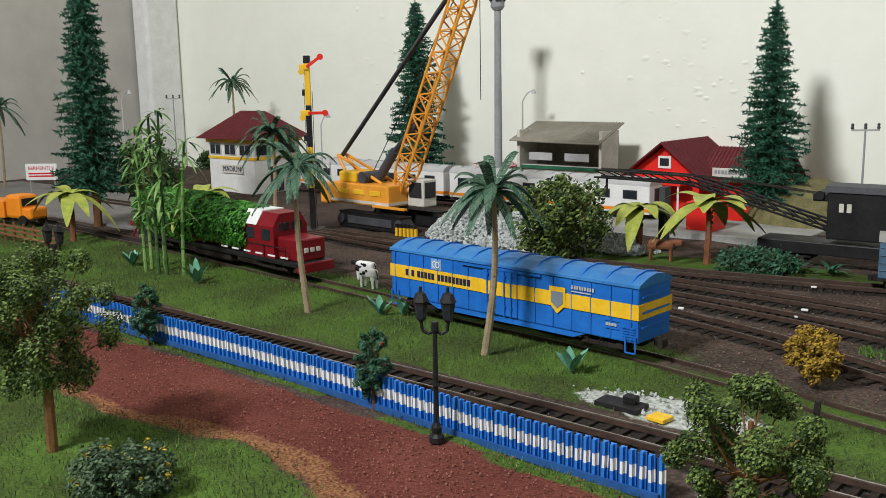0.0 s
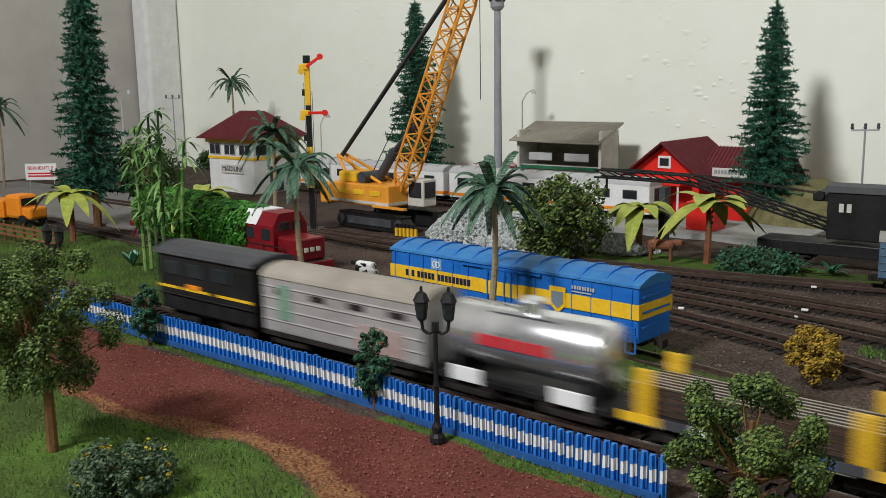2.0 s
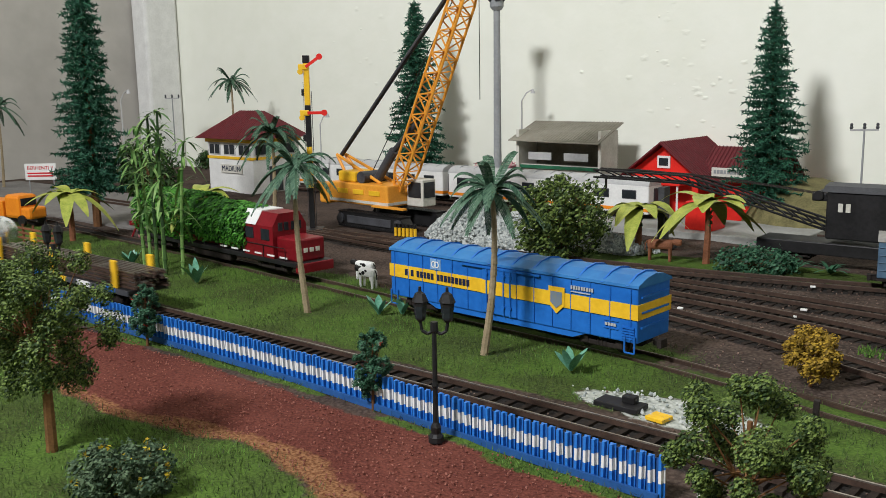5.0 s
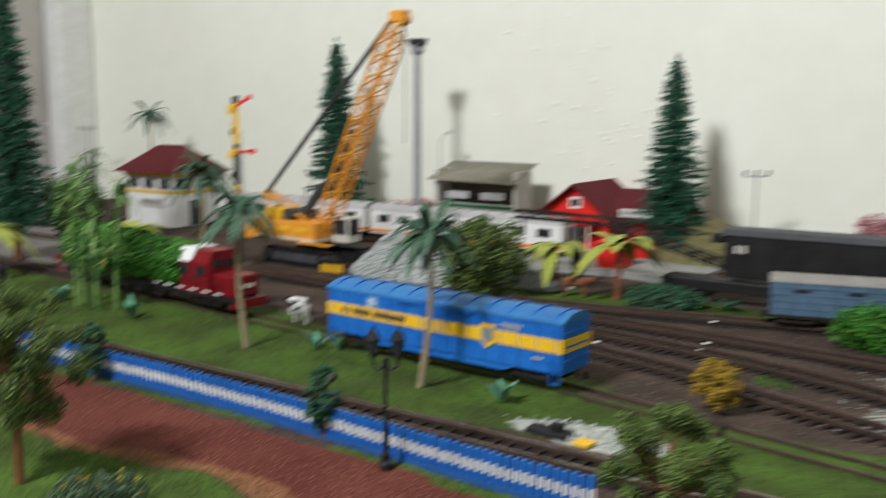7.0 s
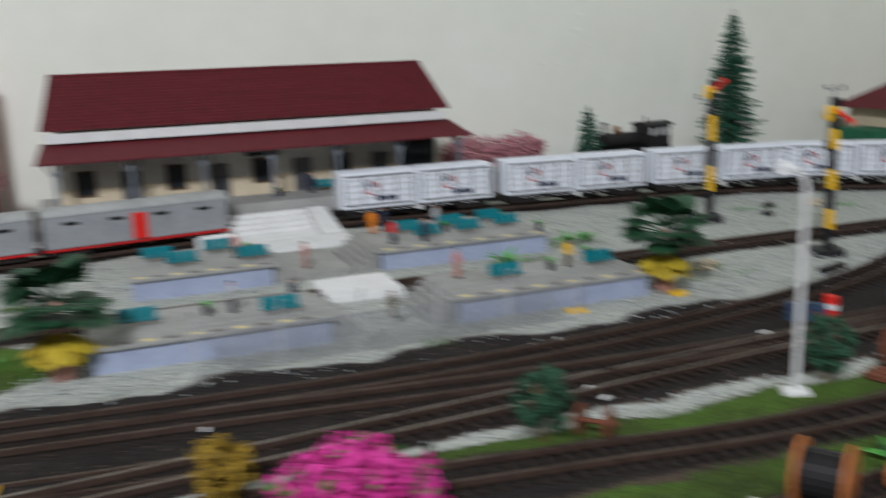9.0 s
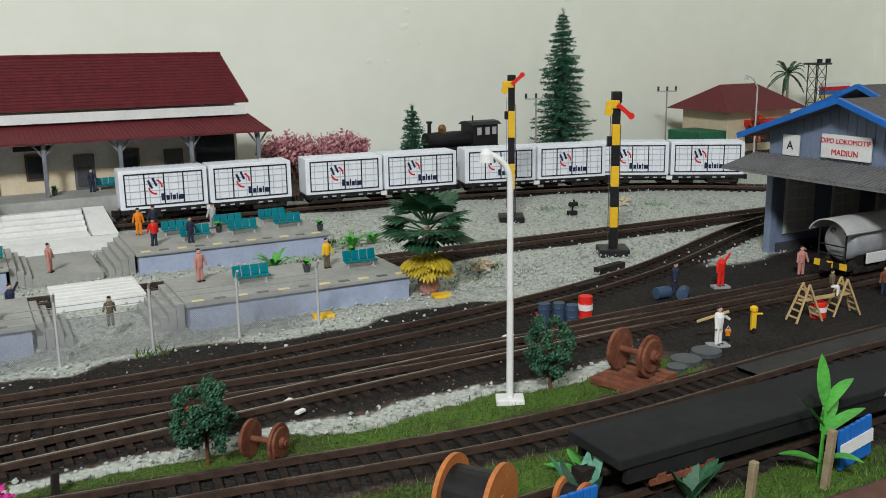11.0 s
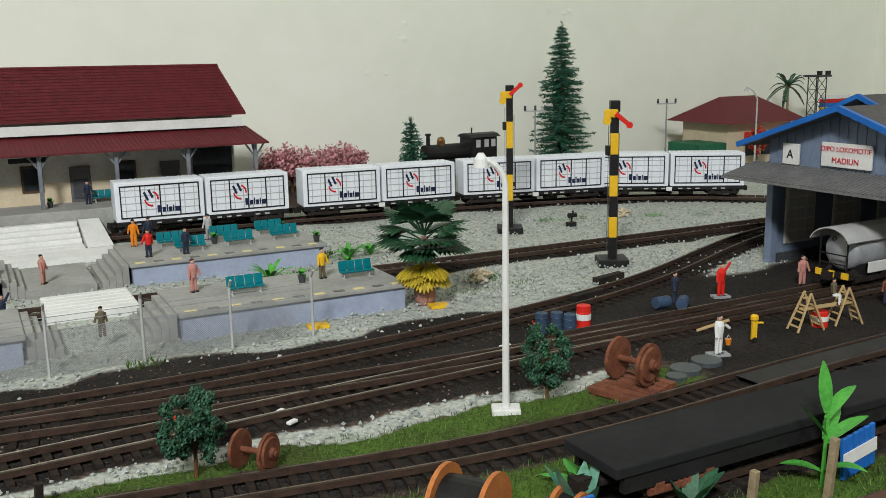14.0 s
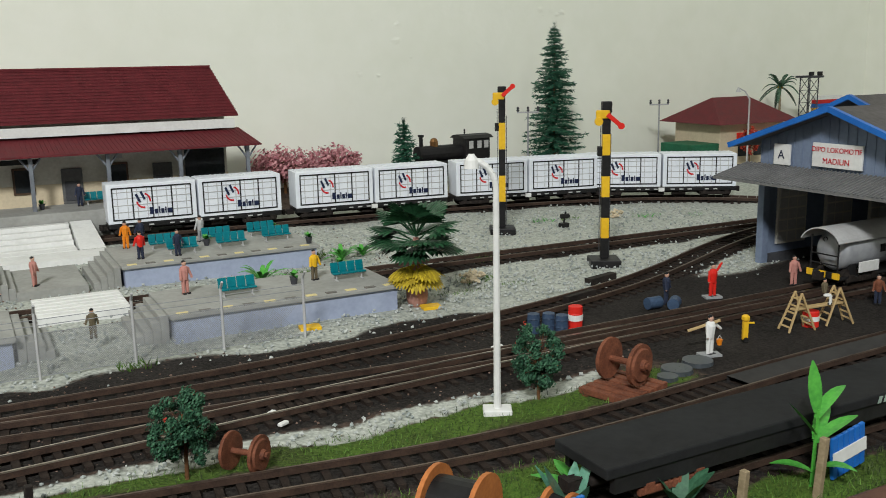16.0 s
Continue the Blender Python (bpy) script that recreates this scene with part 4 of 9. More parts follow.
def coach(m, L=0.29):
    """A white railcar coach with windows and a rounded roof."""
    w, z0, z1 = 0.032, 0.012, 0.044
    h = w / 2
    car = thing("railcar_coach", "white passenger coach with grey roof and orange stripe", "coach", m, "white coaches")
    part("body", G().cbox(-L / 2, L / 2, -h, h, z0, z1, 0.0015), WHITE, car)
    prof = [(h * 1.0 * math.sin(a), z1 - 0.001 + 0.0085 * math.cos(a)) for a in [math.radians(-90 + 15 * k) for k in range(13)]]
    part("roof", G().loft(prof, -L / 2, L / 2), LTGREY, car)
    part("stripe", G().box(-L / 2 - 0.0002, L / 2 + 0.0002, -h - 0.0004, h + 0.0004, z0 + 0.003, z0 + 0.0065), ORANGE, car, "thin orange stripe")
    for k in range(8):
        x = -L / 2 + 0.024 + k * (L - 0.048) / 7
        wi = part("window", G().cbox(x - 0.009, x + 0.009, -h - 0.0006, -h + 0.0004, z0 + 0.016, z0 + 0.026, 0.0004), DKGREY, car)
        part("pane", G().box(x - 0.008, x + 0.008, -h - 0.0009, -h - 0.0002, z0 + 0.017, z0 + 0.025), GLASS, wi)
    for s in (-1, 1):
        part("end_door", G().cbox(s * (L / 2) - 0.0006, s * (L / 2) + 0.0006, -0.005, 0.005, z0 + 0.002, z1 - 0.004, 0.0004), DKGREY, car)
    for k in range(12):
        x = -L / 2 + 0.015 + k * (L - 0.03) / 11
        arch = [(h * 0.9 * math.sin(a), z1 - 0.0005 + 0.0088 * math.cos(a)) for a in [math.radians(-80 + 16 * k2) for k2 in range(11)]]
        part("roof_rib", G().loft(arch, x - 0.0006, x + 0.0006), GREY, car)
    underframe(car, L, 0.026, 0.007, 0.012)
    bogie(car, -L / 2 + 0.035)
    bogie(car, L / 2 - 0.035)
    return car


c1 = coach(at_line("rear", -0.618, RAILTOP))
copy_thing(c1, at_line("rear", -0.918, RAILTOP))


# ---- the passing train ----
def shunter():
    L, w = 0.098, 0.033
    h = w / 2
    car = thing("locomotive", "black diesel locomotive with yellow lining pulling the train", "locomotive")
    part("body", G().cbox(-L / 2, L / 2, -h, h, 0.013, 0.046, 0.0012), BLACK, car)
    part("roof", G().loft([(-h - 0.002, 0.046), (-h - 0.001, 0.048), (-h * 0.5, 0.0505), (0, 0.0512), (h * 0.5, 0.0505), (h + 0.001, 0.048), (h + 0.002, 0.046)], -L / 2 - 0.002, L / 2 + 0.002), DKGREY, car, "dark grey cab roof")
    for s in (-1, 1):
        y = s * (h + 0.0003)
        ln = G()
        ln.box(-L / 2 + 0.001, -0.026, y - 0.0003, y + 0.0003, 0.026, 0.0274).box(-0.022, 0.006, y - 0.0003, y + 0.0003, 0.026, 0.0274).box(0.014, L / 2 - 0.001, y - 0.0003, y + 0.0003, 0.026, 0.0274)
        part("lining", ln, YELLOW, car, "yellow lining")
        part("badge", G().cbox(-0.017, -0.004, y - 0.0006, y + 0.0006, 0.0272, 0.0298, 0.0003), ORANGE, car)
        for x in (-0.032, -0.008, 0.02):
            part("cab_window", G().cbox(x - 0.009, x + 0.009, y - 0.0005, y + 0.0005, 0.034, 0.042, 0.0004), GLASS, car)
        rl = G()
        for x in (-0.04, -0.02, 0.0, 0.02, 0.04):
            rl.tube((x, s * (h + 0.0015), 0.013), (x, s * (h + 0.0015), 0.023), 0.0004, n=5)
        rl.tube((-L / 2, s * (h + 0.0015), 0.023), (L / 2, s * (h + 0.0015), 0.023), 0.0004, n=5)
        part("handrail", rl, UNDER, car)
    for s in (-1, 1):
        part("headlight", G().tube((s * L / 2, 0, 0.041), (s * (L / 2 + 0.0015), 0, 0.041), 0.0025, n=10), LTGREY, car)
    underframe(car, L, 0.026, 0.008, 0.0125)
    bogie(car, -0.028)
    bogie(car, 0.028)
    return car


def tank_wagon(name="tank_wagon", label="silver tank wagon with red lettering bars behind the van", m=None, L=0.118, c=0.0335, r=0.0145, paint=SILVER, canopy=False):
    """A tank on a flat frame; canopy: an arched sun sheet over the barrel and rails at its end."""
    car = thing(name, label, "wagon", m)
    n = 28
    rings = [(0.0045, 0.02), (0.0052, 0.45), (0.0062, 0.72), (0.0075, 0.9), (0.0098, 1.0)]
    ends = [(-L / 2 + x, r * k) for x, k in rings] + [(L / 2 - x, r * k) for x, k in rings[::-1]]
    g = G()
    for x, rr in ends:
        g.v += [(x, rr * math.cos(2 * math.pi * k / n), c + rr * math.sin(2 * math.pi * k / n)) for k in range(n)]
    for j in range(len(ends) - 1):
        for k in range(n):
            g.f.append((j * n + k, j * n + (k + 1) % n, (j + 1) * n + (k + 1) % n, (j + 1) * n + k))
            g.s.append(0)
    g.f += [tuple(range(n))[::-1], tuple((len(ends) - 1) * n + k for k in range(n))]
    g.s += [0, 0]
    part("tank", g, paint, car, smooth=True)
    for x in (-L * 0.22, L * 0.22):
        band = G()
        for k in range(n):
            p, q = [(x, (r + 0.0003) * math.cos(w), c + (r + 0.0003) * math.sin(w)) for w in (2 * math.pi * k / n, 2 * math.pi * (k + 1) / n)]
            band.poly([(x - 0.0006, *p[1:]), (x - 0.0006, *q[1:]), (x + 0.0006, *q[1:]), (x + 0.0006, *p[1:])])
        part("tank_band", band, paint, car)
    if canopy:
        prof = [(1.22 * r * math.sin(w), c + 0.25 * r + 1.02 * r * math.cos(w)) for w in [math.radians(-68 + 8.5 * k) for k in range(17)]]
        prof += [(y * 0.97, z - 0.0007) for y, z in prof[::-1]]
        part("sun_sheet", G().loft(prof, -L / 2 - 0.005, L / 2 + 0.002), LTGREY, car, "arched pale grey sheet over the tank")
        rl = G()
        for y in (-0.01, 0.01):
            rl.tube((-L / 2 + 0.0005, y, 0.012), (-L / 2 + 0.0005, y, c + r * 0.8), 0.0006, n=6)
        for z in (0.018, 0.024):
            rl.tube((-L / 2 + 0.0005, -0.01, z), (-L / 2 + 0.0005, 0.01, z), 0.0005, n=6)
        part("end_rail", rl, BLACK, car)
        for y in (-0.006, 0.004):
            ring = G()
            for k in range(12):
                w0, w1 = math.radians(30 * k), math.radians(30 * k + 30)
                ring.tube((-L / 2 + 0.0058, y + 0.0015 * math.cos(w0), c + r * 0.55 + 0.0015 * math.sin(w0)), (-L / 2 + 0.0058, y + 0.0015 * math.cos(w1), c + r * 0.55 + 0.0015 * math.sin(w1)), 0.0003, n=4)
            part("round_emblem", ring, BLACK, car)
        hz = G()
        for k in range(5):
            hz.box(-L / 2 - 0.0008, -L / 2 + 0.0004, -0.012 + k * 0.0048, -0.0072 + k * 0.0048, 0.0095, 0.0135, k % 2)
        part("hazard_beam", hz, [YELLOW, BLACK], car, "yellow and black striped buffer beam")
    else:
        part("dome", G().lathe([(0.0065, 0), (0.0065, 0.005), (0.0055, 0.0062), (0.002, 0.007)], (0, 0, c + r - 0.0015), 20), paint, car)
        for s in (-1, 1):
            part("walkway", G().box(-0.018, 0.018, s * 0.0075 - 0.001, s * 0.0075 + 0.001, c + r - 0.003, c + r - 0.0022), DKGREY, car)
    for k in range(7):
        x = -0.022 + k * 0.006
        part("lettering", G().box(x, x + 0.0045, -r - 0.0004, -r + 0.0006, c - 0.002, c + 0.003), BLACK if canopy else REDINK, car, "black lettering bar" if canopy else "red lettering bar")
    sole = (0.012, 0.0085, 0.0105) if canopy else (0.013, 0.0115, 0.0145)
    part("solebar", G().cbox(-L / 2, L / 2, -sole[0], sole[0], sole[1], sole[2], 0.0005), BLACK, car)
    for x in (-L * 0.29, L * 0.29):
        for s in (-1, 1):
            part("side_plate", G().cbox(x - 0.0095, x + 0.0095, s * 0.0142 - 0.0006, s * 0.0142 + 0.0006, 0.0125, 0.0195, 0.0004), WHITE, car, "white painted side plate")
    for x in (-L * 0.38, L * 0.38):
        part("saddle", G().box(x - 0.003, x + 0.003, -0.011, 0.011, 0.0106 if canopy else 0.0146, c - r * 0.6), BLACK, car)
    underframe(car, L, 0.024, 0.0065 if canopy else 0.008, 0.0084 if canopy else 0.0114)
    bogie(car, -L / 2 + 0.022)
    bogie(car, L / 2 - 0.022)
    return car


def rail_wagon():
    L, w = 0.205, 0.031
    h = w / 2
    car = thing("flat_wagon", "black flat wagon with yellow stakes loaded with rails", "wagon")
    part("deck", G().cbox(-L / 2, L / 2, -h, h, 0.0135, 0.0165, 0.0006), BLACK, car)
    for s in (-1, 1):
        ed = G()
        for k in range(12):
            x0 = -L / 2 + k * L / 12
            ed.box(x0, x0 + L / 12, s * (h + 0.0003) - 0.0004, s * (h + 0.0003) + 0.0004, 0.0132, 0.0166, (0, 1, 2)[k % 3] if k % 2 == 0 else 3)
        part("edge_stripe", ed, [YELLOW, BLUE, WHITE, DKGREY], car, "yellow, blue and white striped edge")
        for x in (-0.092, -0.004, 0.084):
            part("stake", G().cbox(x - 0.0032, x + 0.0032, s * (h - 0.001) - 0.0012, s * (h - 0.001) + 0.0012, 0.0165, 0.0335, 0.0004), YELLOW, car, "yellow stake")
    rg = random.Random(8)
    for lay in range(4):
        for k in range(7):
            y = -0.0105 + k * 0.0035
            dx = rg.uniform(-0.004, 0.006)
            z = 0.0167 + lay * 0.0026
            a = G()
            a.box(-L / 2 + 0.004 + dx, L / 2 + 0.004 + dx, y - 0.0012, y + 0.0012, z, z + 0.0006).box(-L / 2 + 0.004 + dx, L / 2 + 0.004 + dx, y - 0.0004, y + 0.0004, z + 0.0006, z + 0.0018)
            a.box(-L / 2 + 0.004 + dx, L / 2 + 0.004 + dx, y - 0.0007, y + 0.0007, z + 0.0018, z + 0.0025, 1)
            part("loaded_rail", a, [RUSTRAIL, STEEL], car)
    underframe(car, L, 0.026, 0.0095, 0.0135)
    bogie(car, -L / 2 + 0.03)
    bogie(car, L / 2 - 0.03)
    return car


BOXGREY = mat("box_van_silver", (0.46, 0.44, 0.43), (0.34, 0.31, 0.3), 30, 0.45, 0.1, metal=0.3)
BOXROOF = mat("van_roof_beige", (0.36, 0.32, 0.27), (0.26, 0.23, 0.19), 30, 0.6, 0.2)
train_loco = shunter()
train_van = van("covered_van", "silver-grey covered van with beige roof and faded red patch", None, 0.126, BOXGREY, BOXROOF)
part("green_patch", G().box(-0.048, -0.038, -0.0158, -0.0146, 0.02, 0.037), mat("faded_green", (0.12, 0.26, 0.17), (0.25, 0.3, 0.25), 100, 0.6), train_van)
part("red_patch", G().box(0.015, 0.05, -0.0158, -0.0146, 0.0145, 0.026), mat("faded_red", (0.3, 0.16, 0.14), (0.4, 0.34, 0.32), 60, 0.6), train_van)
train_tank = tank_wagon(L=0.102)
train_flat = rail_wagon()
for car, tall in ((train_loco, 1.12), (train_van, 1.2), (train_tank, 1.08), (train_flat, 1.15)):
    car.scale = (1, 1, tall)


# ---- the parked red locomotive under greenery ----
def ivy(g, n, place, size, rng):
    for _ in range(n):
        p, nrm = place(rng)
        v = Vector(nrm) + Vector((rng.gauss(0, 0.5), rng.gauss(0, 0.5), rng.gauss(0, 0.5)))
        g.card(Vector(p) + v.normalized() * rng.uniform(0, size), v.normalized(), size * rng.uniform(0.6, 1.2))


def red_loco():
    L, w = 0.272, 0.034
    h = w / 2
    y, a = on_line("siding", -0.69)
    car = thing("locomotive", "dark red diesel locomotive overgrown with green ivy", "locomotive", pose(-0.69, y + 0.002, RAILTOP, 0, 0, a))
    part("running_board", G().cbox(-L / 2, L / 2, -h, h, 0.0125, 0.0165, 0.0006), BLACK, car)
    part("hood", G().cbox(-L / 2 + 0.012, 0.058, -h * 0.72, h * 0.72, 0.0166, 0.043, 0.003), LOCORED, car)
    cab = part("cab", G().loft([(-h, 0.0166), (-h, 0.043), (-h * 0.62, 0.0535), (h * 0.62, 0.0535), (h, 0.043), (h, 0.0166)], 0.058, 0.101), LOCORED, car)
    part("cab_roof", G().loft([(-h - 0.0008, 0.043), (-h * 0.62, 0.0545), (h * 0.62, 0.0545), (h + 0.0008, 0.043), (h * 0.6, 0.0532), (-h * 0.6, 0.0532)], 0.056, 0.0775), WHITE, cab, "white roof panel")
    part("nose", G().cbox(0.101, L / 2 - 0.006, -h * 0.8, h * 0.8, 0.0166, 0.035, 0.0015), LOCORED, car)
    for yy in (-0.0095, -0.0035, 0.0035, 0.0095):
        part("windscreen", G().cbox(0.1008, 0.1016, yy - 0.0022, yy + 0.0022, 0.039, 0.046, 0.0003), GLASS, cab)
    for s in (-1, 1):
        for x in (0.067, 0.09):
            part("cab_window", G().cbox(x - 0.006, x + 0.006, s * h - 0.0005, s * h + 0.0005, 0.031, 0.0405, 0.0003), GLASS, cab)
        st = G()
        for k in range(6):
            st.box(0.02 + k * 0.018, 0.03 + k * 0.018, s * (h + 0.0002) - 0.0004, s * (h + 0.0002) + 0.0004, 0.0185, 0.0198)
        part("white_mark", st, WHITE, car)
        rl = G()
        for k in range(9):
            x = -L / 2 + 0.006 + k * 0.031
            rl.tube((x, s * (h + 0.0006), 0.0165), (x, s * (h + 0.0006), 0.027), 0.0004, n=5)
        rl.tube((-L / 2 + 0.006, s * (h + 0.0006), 0.027), (L / 2 - 0.02, s * (h + 0.0006), 0.027), 0.0004, n=5)
        part("handrail", rl, BLACK, car)
        part("fuel_tank", G().cbox(-0.03, 0.03, s * 0.011 - 0.004, s * 0.011 + 0.004, 0.0055, 0.0124, 0.0015), UNDER, car)
    nb = G()
    for yy in (-0.006, 0.0, 0.006):
        nb.box(L / 2 - 0.0062, L / 2 - 0.0052, yy - 0.0018, yy + 0.0018, 0.024, 0.0275)
    part("number_panel", nb, OFFWHITE, car)
    bf = G().cbox(L / 2 - 0.0055, L / 2 + 0.001, -h, h, 0.0085, 0.0163, 0.0006)
    part("buffer_beam", bf, LOCORED, car)
    for x0 in (-L / 2 + 0.04, L / 2 - 0.045):
        bogie(car, x0, 0.017, 0.0085)
        bogie(car, x0 + 0.002, 0.0015, 0.0085)
    part("underframe", G().box(-L / 2 + 0.01, L / 2 - 0.01, -0.009, 0.009, 0.0095, 0.0124), UNDER, car)
    # the cover of leaves
    rng = random.Random(21)
    g = G()

    def place(r):
        x = r.uniform(-L / 2 + 0.002, 0.062)
        bulge = 1.0 + 0.14 * noise.noise(Vector((x * 30, 0, 2))) + (0.18 if x < -0.02 else 0.0)
        th = math.radians(r.uniform(-128, 128))
        zc = 0.034
        yy, zz = h * 1.1 * bulge * math.sin(th), zc + 0.0215 * bulge * math.cos(th)
        if x > 0.045:
            zz = min(zz, 0.0545)
        return (x, yy, max(0.018, zz)), (0, math.sin(th), math.cos(th))

    ivy(g, 9000, place, 0.0022, rng)
    # dark green core whose colour stands for the shade beneath the leaves
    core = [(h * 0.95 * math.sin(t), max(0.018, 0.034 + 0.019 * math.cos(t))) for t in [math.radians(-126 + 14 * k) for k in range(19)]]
    part("ivy_shade_core", G().loft(core, -L / 2 + 0.004, 0.056), mat("ivy_shadow", (0.02, 0.07, 0.012), (0.01, 0.04, 0.008), 200, 0.9, 0.8), car)
    tagged(part("ivy", g, LEAFGREEN, car, "dense bright green ivy"), kind="stuff")


red_loco()


# ---- steam locomotive on the far wall, crane wagon, bridge wagon ----
def steam_loco():
    car = thing("steam_locomotive", "black steam locomotive with copper dome by the wall", "locomotive", pose(0.985, 1.0, 0.0, 0, 0, 4))
    g = G().cbox(-0.05, 0.05, -0.014, 0.014, 0.012, 0.03, 0.001)
    part("frame", g, BLACK, car)
    b = G().tube((-0.048, 0, 0.039), (0.012, 0, 0.039), 0.0095, n=16)
    part("boiler", b, BLACK, car, smooth=False)
    part("chimney", G().lathe([(0.0025, 0), (0.0022, 0.012), (0.0036, 0.0125), (0.0036, 0.015)], (-0.042, 0, 0.047), 10), BLACK, car)
    part("dome", G().lathe([(0.005, 0), (0.005, 0.006), (0.0035, 0.0095), (0.001, 0.0105)], (-0.024, 0, 0.047), 12), mat("copper", (0.35, 0.19, 0.08), (0.2, 0.1, 0.04), 100, 0.35, metal=0.8), car, "copper steam dome")
    cab = part("cab", G().cbox(0.012, 0.048, -0.0145, 0.0145, 0.03, 0.055, 0.0008), BLACK, car)
    part("cab_roof", G().loft([(-0.0165, 0.055), (-0.01, 0.0585), (0, 0.0598), (0.01, 0.0585), (0.0165, 0.055)], 0.009, 0.052), BLACK, cab)
    for x in (0.02, 0.032, 0.042):
        part("cab_window", G().box(x - 0.003, x + 0.003, -0.0152, -0.0146, 0.043, 0.052), LTGREY, cab)
    part("whistle", G().tube((0.02, 0, 0.059), (0.02, 0, 0.066), 0.001, n=6), BLACK, car)
    for x in (-0.036, -0.018, 0.0, 0.018, 0.036):
        for s in (-1, 1):
            w = new("wheel", WHEEL)
            w.parent, w.matrix_basis = car, pose(x, s * 0.0085, 0.0094, 0, 0, 0 if s < 0 else 180)
    return car


steam_loco()
solid("embankment", G().lathe([(0.12, -0.002), (0.1, 0.004), (0.0, 0.005)], (0, 0, 0), 24), HEDGE, "low brown earth bank beside the wall", "bank", pose(1.0, 1.0, 0.0) @ Matrix.Diagonal((1.1, 0.5, 0.6, 1)), kind="structure")


def crane_wagon():
    car = thing("crane_wagon", "black rail crane wagon with long lattice jib", "wagon", pose(-0.14, 0.80, RAILTOP, 0, 0, 2))
    part("deck", G().cbox(-0.165, 0.13, -0.016, 0.016, 0.0105, 0.021, 0.0008), BLACK, car)
    bogie(car, -0.135)
    bogie(car, 0.1)
    part("turntable", G().lathe([(0.012, 0), (0.012, 0.004)], (-0.05, 0, 0.021), 16), UNDER, car)
    cab = part("cab", G().cbox(-0.108, 0.03, -0.0175, 0.0175, 0.025, 0.064, 0.0012), BLACK, car)
    part("cab_roof", G().loft([(-0.019, 0.064), (-0.012, 0.0685), (0, 0.0705), (0.012, 0.0685), (0.019, 0.064)], -0.111, 0.033), DKGREY, cab)
    for x in (-0.0965, -0.0905):
        part("cab_window", G().box(x - 0.0018, x + 0.0018, -0.0182, -0.0172, 0.048, 0.055), OFFWHITE, cab)
    part("machinery", G().cbox(-0.122, -0.1085, -0.01, 0.01, 0.055, 0.062, 0.001).tube((-0.116, -0.012, 0.06), (-0.116, 0.012, 0.06), 0.004, n=12), BLACK, car)
    jib = G()
    p = [Vector((-0.108, 0, 0.03)), Vector((-0.19, 0, 0.052)), Vector((-0.235, 0, 0.063)), Vector((-0.33, 0, 0.0645))]
    for s in (-1, 1):
        o, tl = Vector((0, s * 0.007, 0)), Vector((0, 0, 0.007))
        for a, b in zip(p, p[1:]):
            jib.tube(a + o, b + o, 0.0011, n=5)
            jib.tube(a + o + tl, b + o + tl, 0.0011, n=5)
            for k in range(5):
                q, r = a.lerp(b, k / 5), a.lerp(b, (k + 1) / 5)
                jib.tube(q + o, r + o + tl, 0.0007, n=4)
                jib.tube(q + o, q - o, 0.0006, n=4)
    part("jib", jib, BLACK, car, "black lattice jib")
    cab2 = G()
    for s in (-0.005, 0.0, 0.005):
        cab2.path([(-0.115, s, 0.06), (-0.2, s, 0.069), (-0.29, s * 0.6, 0.073), (-0.33, s * 0.6, 0.0715)], 0.0004, 4)
    part("cable", cab2, UNDER, car)
    part("jib_rest", G().box(-0.262, -0.256, -0.006, 0.006, 0.0, 0.058).box(-0.27, -0.248, -0.008, 0.008, 0.0, 0.003), DKGREY, car)
    part("hook", G().tube((-0.32, 0, 0.064), (-0.32, 0, 0.05), 0.0012, n=6), BLACK, car)


crane_wagon()


def bridge_wagon():
    car = thing("flat_wagon", "long black empty flat wagon along the board's edge", "wagon", pose(0.74, 0.2415, RAILTOP, 0, 0, 0.5))
    L = 0.235
    part("deck", G().cbox(-L / 2, L / 2, -0.0145, 0.0145, 0.0165, 0.0205, 0.0006), mat("dusty_black_deck", (0.02, 0.021, 0.022), (0.011, 0.011, 0.012), 40, 0.8, 0.3, spec=0.2), car)
    part("solebar", G().box(-L / 2 + 0.004, L / 2 - 0.004, -0.0135, -0.011, 0.0105, 0.0164).box(-L / 2 + 0.004, L / 2 - 0.004, 0.011, 0.0135, 0.0105, 0.0164), BLACK, car)
    ink = G()
    for k in range(9):
        if k != 4:
            ink.poly([(0.012 + k * 0.0034, -0.0148, 0.017), (0.0142 + k * 0.0034, -0.0148, 0.017), (0.0152 + k * 0.0034, -0.0148, 0.0198), (0.013 + k * 0.0034, -0.0148, 0.0198)])
    part("lettering", ink, mat("pale_green_ink", (0.35, 0.45, 0.38), (0.25, 0.33, 0.28), 100, 0.6), car, "pale lettering bars")
    underframe(car, L, 0.026, 0.0095, 0.0125)
    bogie(car, -L / 2 + 0.03, mats=RUST)
    bogie(car, L / 2 - 0.03, mats=RUST)


bridge_wagon()


